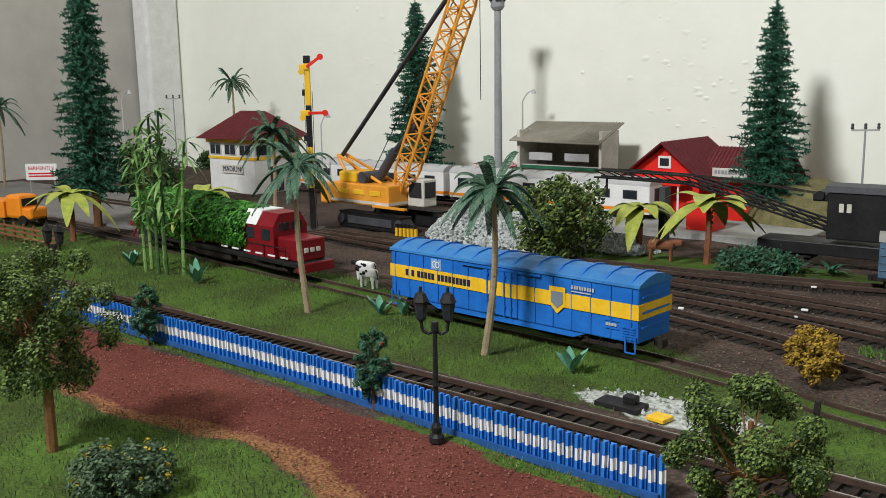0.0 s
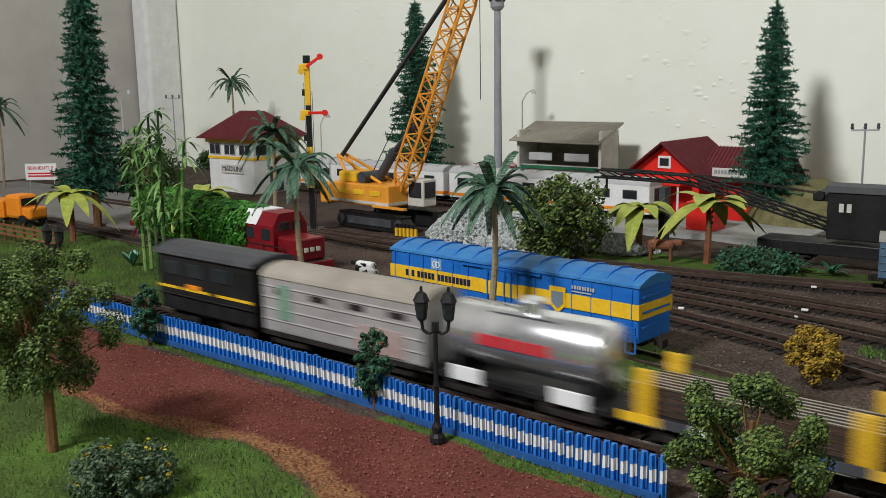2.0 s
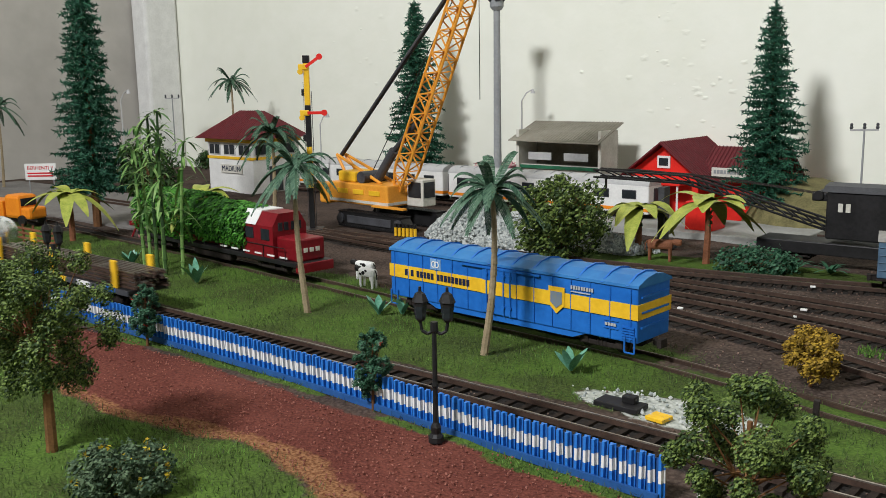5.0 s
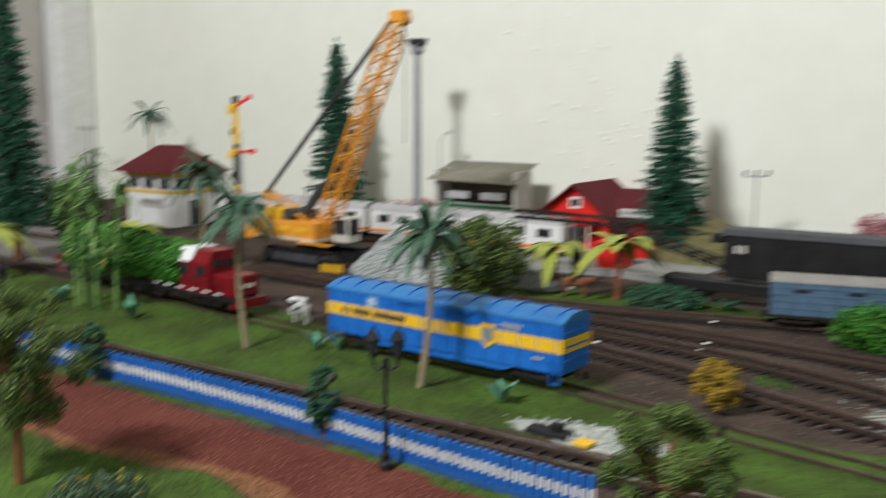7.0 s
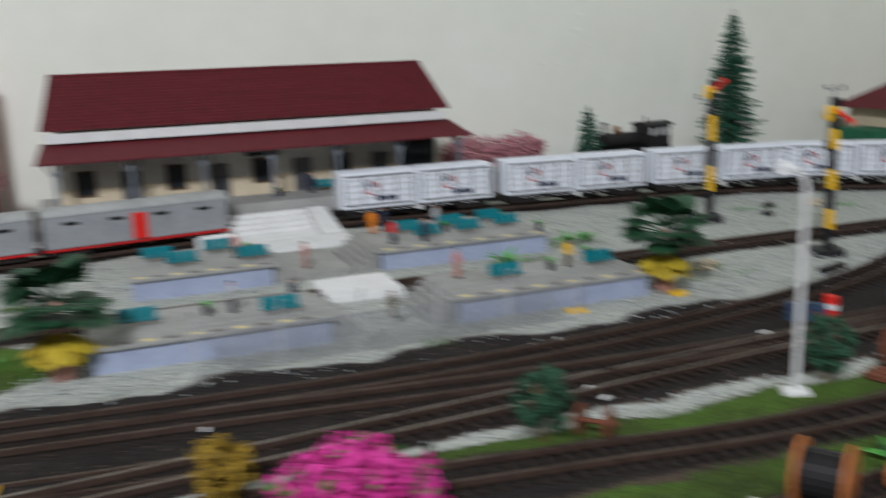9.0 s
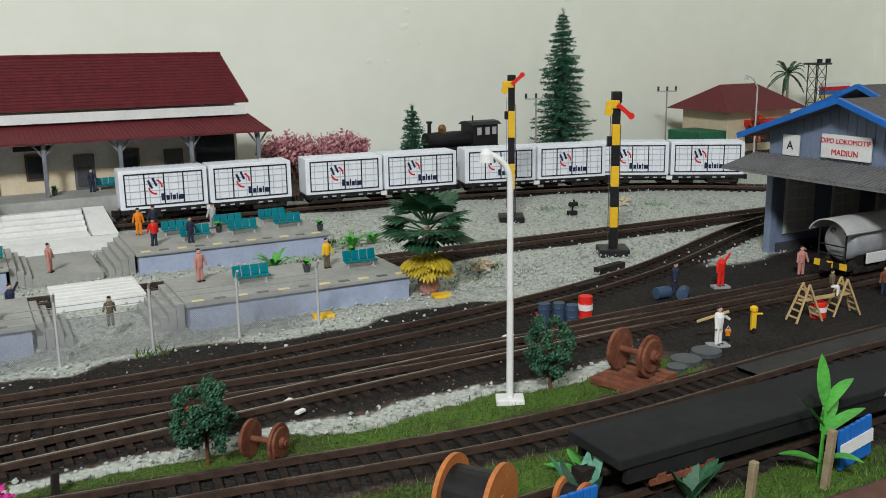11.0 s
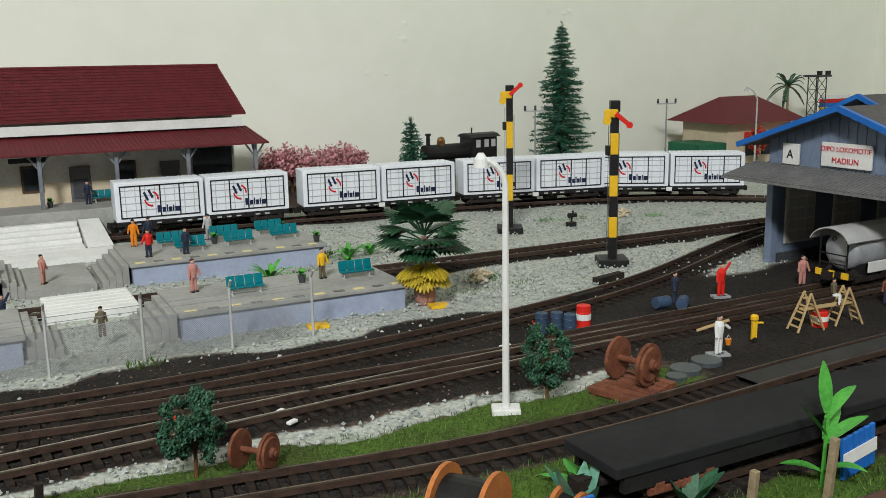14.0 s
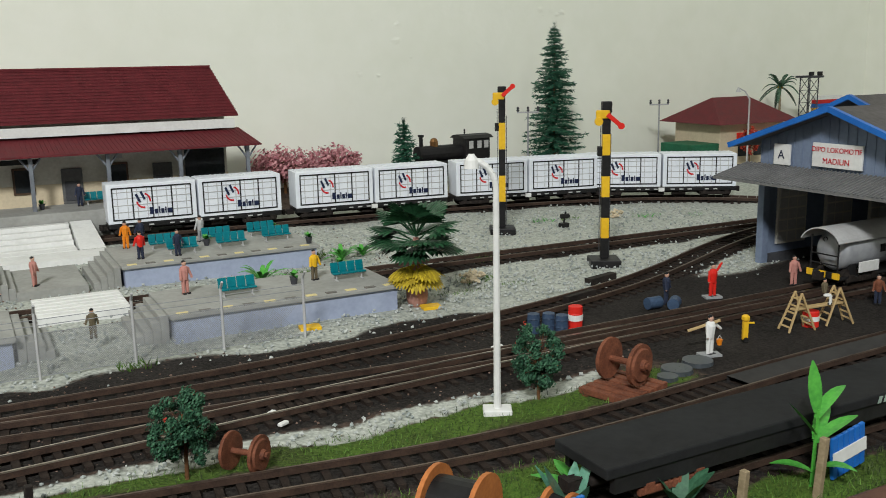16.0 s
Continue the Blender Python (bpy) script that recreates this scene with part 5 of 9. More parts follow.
# ---- crawler crane ----
def crawler_crane():
    car = thing("crawler_crane", "orange crawler crane with tall lattice boom", "crane", pose(-0.707, 0.745, 0.0, 0, 0, -4))
    for s in (-1, 1):
        prof = [(-0.056, 0.0085), (-0.052, 0.002), (0.052, 0.002), (0.056, 0.0085), (0.05, 0.0165), (-0.05, 0.0165)]
        g = G()
        i = len(g.v)
        y0, y1 = sorted((s * 0.020, s * 0.034))
        n = len(prof)
        g.v += [(x, y0, z) for x, z in prof] + [(x, y1, z) for x, z in prof]
        for k in range(n):
            g.f.append((k, (k + 1) % n, n + (k + 1) % n, n + k))
            g.s.append(0)
        g.f += [tuple(range(n)), tuple(range(n, 2 * n))[::-1]]
        g.s += [0, 0]
        for k in range(30):
            x = -0.05 + k * 0.1 / 29
            g.box(x - 0.0011, x + 0.0011, y0 - 0.001, y1 + 0.001, 0.0165, 0.0178)
            g.box(x - 0.0011, x + 0.0011, y0 - 0.001, y1 + 0.001, 0.0004, 0.002)
        tr = part("crawler_track", g, BLACK, car, "black crawler track")
        part("track_frame", G().cbox(-0.036, 0.036, s * 0.0345 - 0.001, s * 0.0345 + 0.001, 0.005, 0.0135, 0.0006), DKGREY, tr)
        for x in (-0.047, 0.047):
            part("sprocket", G().tube((x, s * 0.0335, 0.0095), (x, s * 0.036, 0.0095), 0.0055, n=12), DKGREY, tr)
    part("turntable", G().lathe([(0.018, 0.0), (0.018, 0.008)], (0, 0, 0.0165), 20), BLACK, car)
    up = part("superstructure", G().cbox(-0.078, 0.02, -0.024, 0.024, 0.0245, 0.048, 0.0015), CRANEPAINT, car)
    part("white_band", G().box(-0.0785, 0.0205, -0.0244, 0.0244, 0.0265, 0.0295), OFFWHITE, up)
    part("counterweight", G().cbox(-0.096, -0.0785, -0.026, 0.026, 0.022, 0.046, 0.0025), CRANEPAINT, up)
    part("cab", G().cbox(0.021, 0.046, 0.004, 0.024, 0.0245, 0.054, 0.001), OFFWHITE, up)
    part("cab_glass", G().box(0.0455, 0.0465, 0.006, 0.022, 0.034, 0.051).box(0.024, 0.043, 0.0035, 0.0042, 0.034, 0.051), GLASS, up)
    part("platform_ledge", G().box(0.0, 0.05, -0.03, -0.0245, 0.0245, 0.0265), CRANEPAINT, up)
    hat = G()
    for k in range(3):
        hat.cbox(-0.064 + k * 0.027, -0.046 + k * 0.027, -0.0249, -0.0239, 0.036, 0.0415, 0.0004)
    part("hatch", hat, YELLOW, up)
    part("winch", G().tube((-0.03, -0.018, 0.054), (-0.03, 0.018, 0.054), 0.007, n=14), DKGREY, up)
    part("engine_hood", G().cbox(-0.07, -0.04, -0.018, 0.018, 0.048, 0.06, 0.002), YELLOW, up)
    # boom, a lattice of four chords
    a, b = Vector((0.012, 0, 0.036)), Vector((0.127, 0, 0.268))
    d = (b - a).normalized()
    u = Vector((-d.z, 0, d.x))
    N = 22

    def corner(s, t, k):
        f = k / N
        w = 0.0095 * min(1.0, 0.35 + f * 6, 0.3 + (1 - f) * 6)
        return a.lerp(b, f) + u * w * t + Vector((0, w * s, 0))

    for s, t in ((-1, -1), (1, -1), (1, 1), (-1, 1)):
        part("boom_chord", G().pipe([corner(s, t, k) for k in range(N + 1)], 0.0014, 6), CRANEPAINT, up)
    for k in range(N):
        for (s0, t0), (s1, t1) in (((-1, -1), (-1, 1)), ((1, -1), (1, 1)), ((-1, -1), (1, -1)), ((-1, 1), (1, 1))):
            if k % 2 == 0:
                part("boom_strut", G().tube(corner(s0, t0, k), corner(s1, t1, k), 0.0008, n=4), CRANEPAINT, up)
            p, q = (corner(s0, t0, k), corner(s1, t1, k + 1)) if k % 2 else (corner(s1, t1, k), corner(s0, t0, k + 1))
            part("boom_brace", G().tube(p, q, 0.0009, n=4), CRANEPAINT, up)
    part("boom_head", G().cbox(0.118, 0.136, -0.007, 0.007, 0.263, 0.275, 0.0015).tube((0.132, -0.006, 0.266), (0.132, 0.006, 0.266), 0.006, n=12), CRANEPAINT, up)
    part("backstay", G().tube((-0.085, -0.0016, 0.075), (0.122, -0.0016, 0.272), 0.0016, n=6).tube((-0.085, 0.0016, 0.075), (0.122, 0.0016, 0.272), 0.0016, n=6), DKGREY, up, "dark grey backstay rods")
    part("gantry", G().tube((-0.06, -0.01, 0.048), (-0.085, -0.006, 0.077), 0.0018, n=6).tube((-0.06, 0.01, 0.048), (-0.085, 0.006, 0.077), 0.0018, n=6).tube((-0.005, -0.01, 0.048), (-0.085, -0.006, 0.077), 0.0018, n=6).tube((-0.005, 0.01, 0.048), (-0.085, 0.006, 0.077), 0.0018, n=6), CRANEPAINT, up)
    part("luffing_cylinder", G().tube((-0.02, -0.003, 0.05), (0.01, -0.003, 0.085), 0.0052, n=12).tube((0.01, -0.003, 0.085), (0.045, -0.003, 0.115), 0.003, n=10), DKGREY, up, "dark hydraulic cylinder")
    part("hoist_cable", G().tube((-0.03, 0, 0.06), (0.12, 0, 0.268), 0.0005, n=4).tube((0.134, 0, 0.262), (0.134, 0, 0.14), 0.0004, n=4), BLACK, up)


crawler_crane()


# ---- buildings ----
def tile_ribs(g, x0, x1, ya, za, yb, zb, n, r=0.0006, slot=0):
    for k in range(n):
        x = x0 + (k + 0.5) * (x1 - x0) / n
        g.tube((x, ya, za), (x, yb, zb), r, n=4, slot=slot, caps=False)


def slab(g, p, t=0.0018, slot=0):
    """A thin roof plate on four corners."""
    q = [Vector(a) - Vector((0, 0, t)) for a in p]
    g.poly(p, slot)
    g.poly(q[::-1], slot)
    for k in range(4):
        g.poly([p[k], q[k], q[(k + 1) % 4], p[(k + 1) % 4]], slot)


def signal_box():
    b = thing("signal_box", "white signal box with yellow bands and maroon hipped roof", "building", pose(-1.149, 0.905, 0))
    w, d, h = 0.054, 0.045, 0.08
    part("wall", G().cbox(-w, w, -d, d, -0.003, h, 0.001), WHITE, b)
    part("yellow_band", G().box(-w - 0.001, w + 0.001, -d - 0.001, d + 0.001, 0.049, 0.053).box(-w - 0.003, w + 0.003, -d - 0.003, d + 0.003, 0.074, 0.08), YELLOW, b, "yellow painted band")
    for x in (-0.036, 0.0, 0.036):
        wi = part("window", G().cbox(x - 0.014, x + 0.014, -d - 0.001, -d + 0.001, 0.055, 0.072, 0.0005), LTGREY, b)
        part("pane", G().box(x - 0.012, x - 0.001, -d - 0.0014, -d - 0.0006, 0.0565, 0.0705).box(x + 0.001, x + 0.012, -d - 0.0014, -d - 0.0006, 0.0565, 0.0705), GLASS, wi)
    for y in (-0.028, 0.022):
        wi = part("window", G().cbox(w - 0.001, w + 0.001, y - 0.014, y + 0.014, 0.055, 0.072, 0.0005), LTGREY, b)
        part("pane", G().box(w + 0.0006, w + 0.0014, y - 0.012, y + 0.012, 0.0565, 0.0705), GLASS, wi)
    part("door", G().cbox(w - 0.001, w + 0.001, -0.015, 0.01, 0.0, 0.038, 0.0005), DKGREY, b)
    e, t = 0.014, 0.12
    c = [(-w - e, -d - e, h), (w + e, -d - e, h), (w + e, d + e, h), (-w - e, d + e, h)]
    r0, r1 = (-0.03, 0, t), (0.03, 0, t)
    g = G()
    g.poly([c[0], c[1], r1, r0])
    g.poly([c[2], c[3], r0, r1])
    g.poly([c[1], c[2], r1])
    g.poly([c[3], c[0], r0])
    g.poly(c[::-1])
    rf = part("roof", g, ROOFRED, b, "maroon hipped tile roof")
    g = G()
    for k in range(26):
        s = (k + 0.5) / 26
        a = Vector(c[0]).lerp(Vector(c[1]), s)
        f = min(1, s / 0.32, (1 - s) / 0.32)
        top = Vector((max(-0.03, min(0.03, a.x)), 0, t))
        g.tube(a, a.lerp(top, 1.0) if f >= 1 else Vector((a.x, -d - e + (d + e) * f, h + (t - h) * f)), 0.0007, n=4, caps=False)
    tagged(part("pantile", g, ROOFRED, rf), kind="stuff")
    bd = part("name_board", G().cbox(-0.022, 0.03, -d - 0.0022, -d - 0.0008, 0.028, 0.041, 0.0004), OFFWHITE, b, "white name board with dark blue letters")
    text("name", "MADIUN", 0.0115, BLUEINK, bd, pose(0.004, -d - 0.0026, 0.0346, 90, 0, 0))


signal_box()


def tin_shelter():
    b = thing("shelter", "weathered tin-roofed shelter with grey boards", "building", pose(-0.655, 1.03, 0))
    w = 0.062
    part("wall", G().box(-w, w, 0.012, 0.016, -0.003, 0.088), TIN, b)
    for s in (-1, 1):
        part("side_wall", G().box(s * w - 0.002, s * w + 0.002, -0.03, 0.0115, -0.003, 0.095), OFFWHITE, b)
    part("front_board", G().box(-w + 0.002, w - 0.002, -0.024, -0.021, -0.003, 0.05), OFFWHITE, b)
    for x in (-0.03, 0.025):
        part("board_sign", G().cbox(x - 0.018, x + 0.018, -0.0255, -0.0243, 0.056, 0.066, 0.0004), LTGREY, b)
    g = G()
    slab(g, [(-w - 0.008, -0.04, 0.082), (w + 0.004, -0.04, 0.08), (w + 0.004, 0.022, 0.104), (-w - 0.008, 0.022, 0.104)], 0.0012)
    rf = part("roof", g, TIN, b, "rusty corrugated tin roof")
    g = G()
    tile_ribs(g, -w - 0.008, w + 0.004, -0.04, 0.0815, 0.022, 0.1045, 30, 0.0005)
    tagged(part("corrugation", g, TIN, rf), kind="stuff")
    part("green_sill", G().box(-w, w, -0.027, -0.0245, 0.045, 0.049), mat("green_paint", (0.03, 0.17, 0.09), (0.02, 0.1, 0.05), 80, 0.6), b)


tin_shelter()


def red_house():
    b = thing("station_house", "bright red house with maroon tiled gable roofs", "building", pose(-0.485, 0.96, 0))
    h, pk = 0.052, 0.088
    g = G()
    g.box(-0.042, 0.042, 0.0, 0.1, -0.003, h)
    g.poly([(-0.042, 0, h), (0.042, 0, h), (0, 0, pk - 0.004)])
    g.poly([(0.042, 0.1, h), (-0.042, 0.1, h), (0, 0.1, pk - 0.004)])
    part("wall", g, BRIGHTRED, b)
    part("wing", G().box(0.042, 0.115, 0.03, 0.1, -0.003, h - 0.002), BRIGHTRED, b)
    for s in (-1, 1):
        r = G()
        slab(r, [(0, -0.012, pk), (s * 0.058, -0.012, h - 0.01), (s * 0.058, 0.112, h - 0.01), (0, 0.112, pk)][::s])
        rf = part("roof", r, ROOFRED, b)
        r = G()
        for k in range(22):
            y = -0.012 + (k + 0.5) * 0.124 / 22
            r.tube((0, y, pk + 0.0003), (s * 0.058, y, h - 0.0097), 0.0007, n=4, caps=False)
        tagged(part("pantile", r, ROOFRED, rf), kind="stuff")
    r = G()
    slab(r, [(0.03, 0.018, h - 0.006), (0.12, 0.018, h - 0.006), (0.12, 0.065, pk - 0.008), (0.03, 0.065, pk - 0.008)])
    slab(r, [(0.12, 0.112, h - 0.006), (0.03, 0.112, h - 0.006), (0.03, 0.065, pk - 0.008), (0.12, 0.065, pk - 0.008)])
    rf = part("wing_roof", r, ROOFRED, b)
    r = G()
    tile_ribs(r, 0.03, 0.12, 0.018, h - 0.0055, 0.065, pk - 0.0075, 20, 0.0007)
    tagged(part("pantile", r, ROOFRED, rf), kind="stuff")
    wi = part("window", G().cbox(-0.008, 0.008, -0.0015, 0.0005, 0.058, 0.072, 0.0004), WHITE, b)
    part("pane", G().box(-0.0055, 0.0055, -0.002, -0.0012, 0.061, 0.0695), GLASS, wi)
    part("canopy", G().cbox(-0.034, 0.034, -0.03, -0.002, 0.042, 0.045, 0.0005), BRIGHTRED, b)
    for x in (-0.03, 0.03):
        part("post", G().tube((x, -0.027, 0), (x, -0.027, 0.042), 0.0012, n=6), WHITE, b)
    part("name_board", G().cbox(0.05, 0.09, 0.0145, 0.0155, 0.05, 0.06, 0.0004), OFFWHITE, b)
    wb = G()
    for k in range(9):
        wb.box(0.053 + k * 0.0038, 0.0558 + k * 0.0038, 0.0139, 0.0146, 0.0535, 0.0575)
    part("lettering", wb, GREY, b)


red_house()
solid("house_platform", G().cbox(-0.56, -0.3, 0.855, 0.955, -0.003, 0.006, 0.001), CONCRETE, "grey concrete platform before the red house", "platform", kind="structure")
solid("red_hut", G().cbox(-0.415, -0.385, 0.87, 0.9, 0.006, 0.035, 0.001), BRIGHTRED, "small bright red equipment box on the platform", "box")


def station():
    b = thing("station_building", "long station building with maroon roofs and veranda", "building", pose(0.502, 0.931, 0.0082) @ Matrix.Diagonal((0.945, 0.945, 0.945, 1)))
    w, fl = 0.205, 0.02
    part("plinth", G().cbox(-w - 0.01, w + 0.01, -0.085, 0.06, -0.012, fl, 0.001), CONCRETE, b)
    part("wall", G().box(-w + 0.012, w - 0.012, -0.03, 0.055, fl, 0.1), OFFWHITE, b, "cream plastered wall")
    part("dado", G().box(-w + 0.0115, w - 0.0115, -0.0308, -0.0301, fl, fl + 0.02), CREAM, b, "ochre painted dado")
    part("upper_band", G().box(-w + 0.004, w - 0.004, -0.0395, -0.0365, 0.0855, 0.0945), WHITE, b)
    for k in range(9):
        x = -w + 0.035 + k * 0.0425
        if k % 2:
            dr = part("door", G().cbox(x - 0.0095, x + 0.0095, -0.0325, -0.0309, fl, fl + 0.034, 0.0005), mat("grey_door", (0.14, 0.14, 0.14), (0.09, 0.09, 0.09), 60, 0.6), b)
            part("panel", G().cbox(x - 0.007, x + 0.007, -0.0332, -0.0324, fl + 0.003, fl + 0.022, 0.0004), DKGREY, dr)
        else:
            wi = part("window", G().cbox(x - 0.0095, x + 0.0095, -0.0325, -0.0309, fl + 0.012, fl + 0.037, 0.0005), mat("brown_frame", (0.12, 0.07, 0.04), (0.07, 0.04, 0.025), 60, 0.6), b)
            part("pane", G().box(x - 0.0075, x + 0.0075, -0.033, -0.0324, fl + 0.014, fl + 0.035), GLASS, wi)
            part("vent", G().box(x - 0.005, x + 0.005, -0.0316, -0.0308, fl + 0.041, fl + 0.045), LTGREY, b)
    # big roof
    for s in (-1, 1):
        r = G()
        y0, z0, z1 = 0.015 + s * 0.055, 0.099, 0.146
        q = [(-w, y0, z0), (w, y0, z0), (w - 0.012, 0.015, z1), (-w + 0.012, 0.015, z1)]
        slab(r, q if s < 0 else q[::-1])
        if s < 0:
            for k in range(105):
                f = (k + 0.5) / 105
                a, c = Vector(q[0]).lerp(Vector(q[1]), f), Vector(q[3]).lerp(Vector(q[2]), f)
                r.tube(a, c, 0.0008, n=4, caps=False)
            for k in range(16):
                f = (k + 0.5) / 16
                a, c = Vector(q[0]).lerp(Vector(q[3]), f), Vector(q[1]).lerp(Vector(q[2]), f)
                up = Vector((0, -0.0006, 0.0006))
                r.tube(a + up, c + up, 0.0005, n=4, caps=False)
        part("roof", r, ROOFRED, b, "maroon pantile roof")
    part("ridge", G().tube((-w + 0.012, 0.015, 0.1465), (w - 0.012, 0.015, 0.1465), 0.0016, n=6), ROOFRED, b)
    for s in (-1, 1):
        g = G()
        g.poly([(s * (w - 0.012), -0.03, 0.097), (s * (w - 0.012), 0.06, 0.097), (s * (w - 0.016), 0.015, 0.142)])
        part("gable", g, OFFWHITE, b)
    r = G()
    q = [(-w - 0.006, -0.076, 0.071), (w + 0.012, -0.076, 0.071), (w + 0.002, -0.031, 0.085), (-w, -0.031, 0.085)]
    slab(r, q, 0.0014)
    vr = part("veranda_roof", r, ROOFRED, b, "maroon veranda roof")
    r = G()
    for k in range(100):
        f = (k + 0.5) / 100
        r.tube(Vector(q[0]).lerp(Vector(q[1]), f), Vector(q[3]).lerp(Vector(q[2]), f), 0.0008, n=4, caps=False)
    tagged(part("pantile", r, ROOFRED, vr), kind="stuff")
    for k in range(7):
        x = -w + 0.01 + k * (2 * w - 0.01) / 6
        g = G().cbox(x - 0.0018, x + 0.0018, -0.0678, -0.0642, fl, 0.0725, 0.0004)
        for s in (-1, 1):
            g.tube((x, -0.066, 0.056), (x + s * 0.011, -0.066, 0.0715), 0.001, n=5)
        g.tube((x, -0.066, 0.056), (x, -0.05, 0.0755), 0.001, n=5)
        part("veranda_post", g, mat("grey_post", (0.2, 0.22, 0.25), (0.14, 0.15, 0.17), 60, 0.6), b, "grey bracketed post")
    part("beam", G().box(-w, w + 0.004, -0.068, -0.064, 0.0695, 0.0715), DKGREY, b)
    part("dark_opening", G().cbox(w - 0.055, w - 0.015, -0.0326, -0.0309, fl, fl + 0.045, 0.0005), GLASS, b)
    part("notice_sign", G().cbox(-0.02, 0.012, -0.0625, -0.0615, 0.063, 0.0675, 0.0003), BLACK, b)


station()

# white paved crossing between station and platforms
ch = thing("crossing", "white planked level crossing before the station", "crossing", kind="structure")
for k in range(5):
    part("plank", G().cbox(0.425, 0.53, 0.806 + k * 0.0088, 0.8142 + k * 0.0088, -0.002, 0.005 + 0.0034 * k, 0.0005), WHITE, ch)
ramp = G()
low, high = [(0.5315, 0.79, 0.0045), (0.5515, 0.79, 0.0045)], [(0.5485, 0.8495, 0.019), (0.5315, 0.8495, 0.019)]
ramp.poly(low + high)
ramp.poly([low[0], (0.5315, 0.8495, -0.003), high[1]])
ramp.poly([low[1], high[0], (0.5485, 0.8495, -0.003)])
part("ramp", ramp, WHITE, ch, "smooth white ramp")
part("paving", G().box(0.455, 0.5515, 0.756, 0.789, -0.003, 0.0045), WHITE, ch)
for k in range(3):
    part("plank", G().cbox(0.44, 0.53, 0.7905 + k * 0.005, 0.795 + k * 0.005, -0.001, 0.0048, 0.0004), WHITE, ch)


# ---- platforms ----
def platform(name, x0, x1, y0, y1, h, steps):
    p = thing(name, "grey concrete platform with blue-grey sides and striped edge", "platform", kind="structure")
    part("wall", G().box(x0 + 0.002, x1 - 0.002, y0 + 0.002, y1 - 0.002, -0.003, h - 0.0025), BLUEGREY, p)
    part("slab", G().cbox(x0, x1, y0, y1, h - 0.0024, h, 0.0005), CONCRETE, p)
    n = int((x1 - x0) / 0.0125)
    for k in range(n):
        x = x0 + 0.004 + k * 0.0125
        e = new("edge_mark", EDGE[k % 2])
        e.parent, e.matrix_basis = p, pose(x, y0 + 0.004, h)
    for sx, s in steps:
        for k in range(4):
            a, b2 = sorted((sx + s * (0.0045 * k + 0.0001), sx + s * (0.0045 * (k + 1))))
            part("step", G().cbox(a, b2, y0 + 0.006 + 0.0003 * k, y1 - 0.006 - 0.0003 * k, -0.003, h - 0.0012 - k * h / 4.5, 0.0003), CONCRETE, p)
    return p


EDGE = [G().box(0, 0.0065, -0.0019, 0.0019, 0.0, 0.0004).mesh("edge_mark", mat("pale_yellow_mark", (0.75, 0.64, 0.32), (0.6, 0.5, 0.25), 120, 0.7)),
        G().box(0, 0.0065, -0.0019, 0.0019, 0.0, 0.0004).mesh("edge_mark", mat("dark_mark", (0.12, 0.11, 0.1), (0.2, 0.19, 0.17), 120, 0.7))]
platform("platform", 0.332, 0.468, 0.508, 0.572, 0.0145, ((0.468, 1),))
platform("platform", 0.545, 0.684, 0.508, 0.572, 0.0145, ((0.545, -1),))
platform("platform", 0.362, 0.463, 0.655, 0.735, 0.0145, ((0.463, 1),))
platform("platform", 0.543, 0.686, 0.655, 0.735, 0.0145, ((0.543, -1),))
mid = thing("platform_crossing", "white planked foot crossing between platforms", "crossing", kind="structure")
for k in range(6):
    part("plank", G().cbox(0.483, 0.536, 0.5815 + k * 0.0086, 0.5881 + k * 0.0086, -0.002, 0.0052, 0.0005), WHITE, mid)
part("paving", G().box(0.4765, 0.521, 0.658, 0.735, -0.003, 0.0042), CONCRETE, mid)


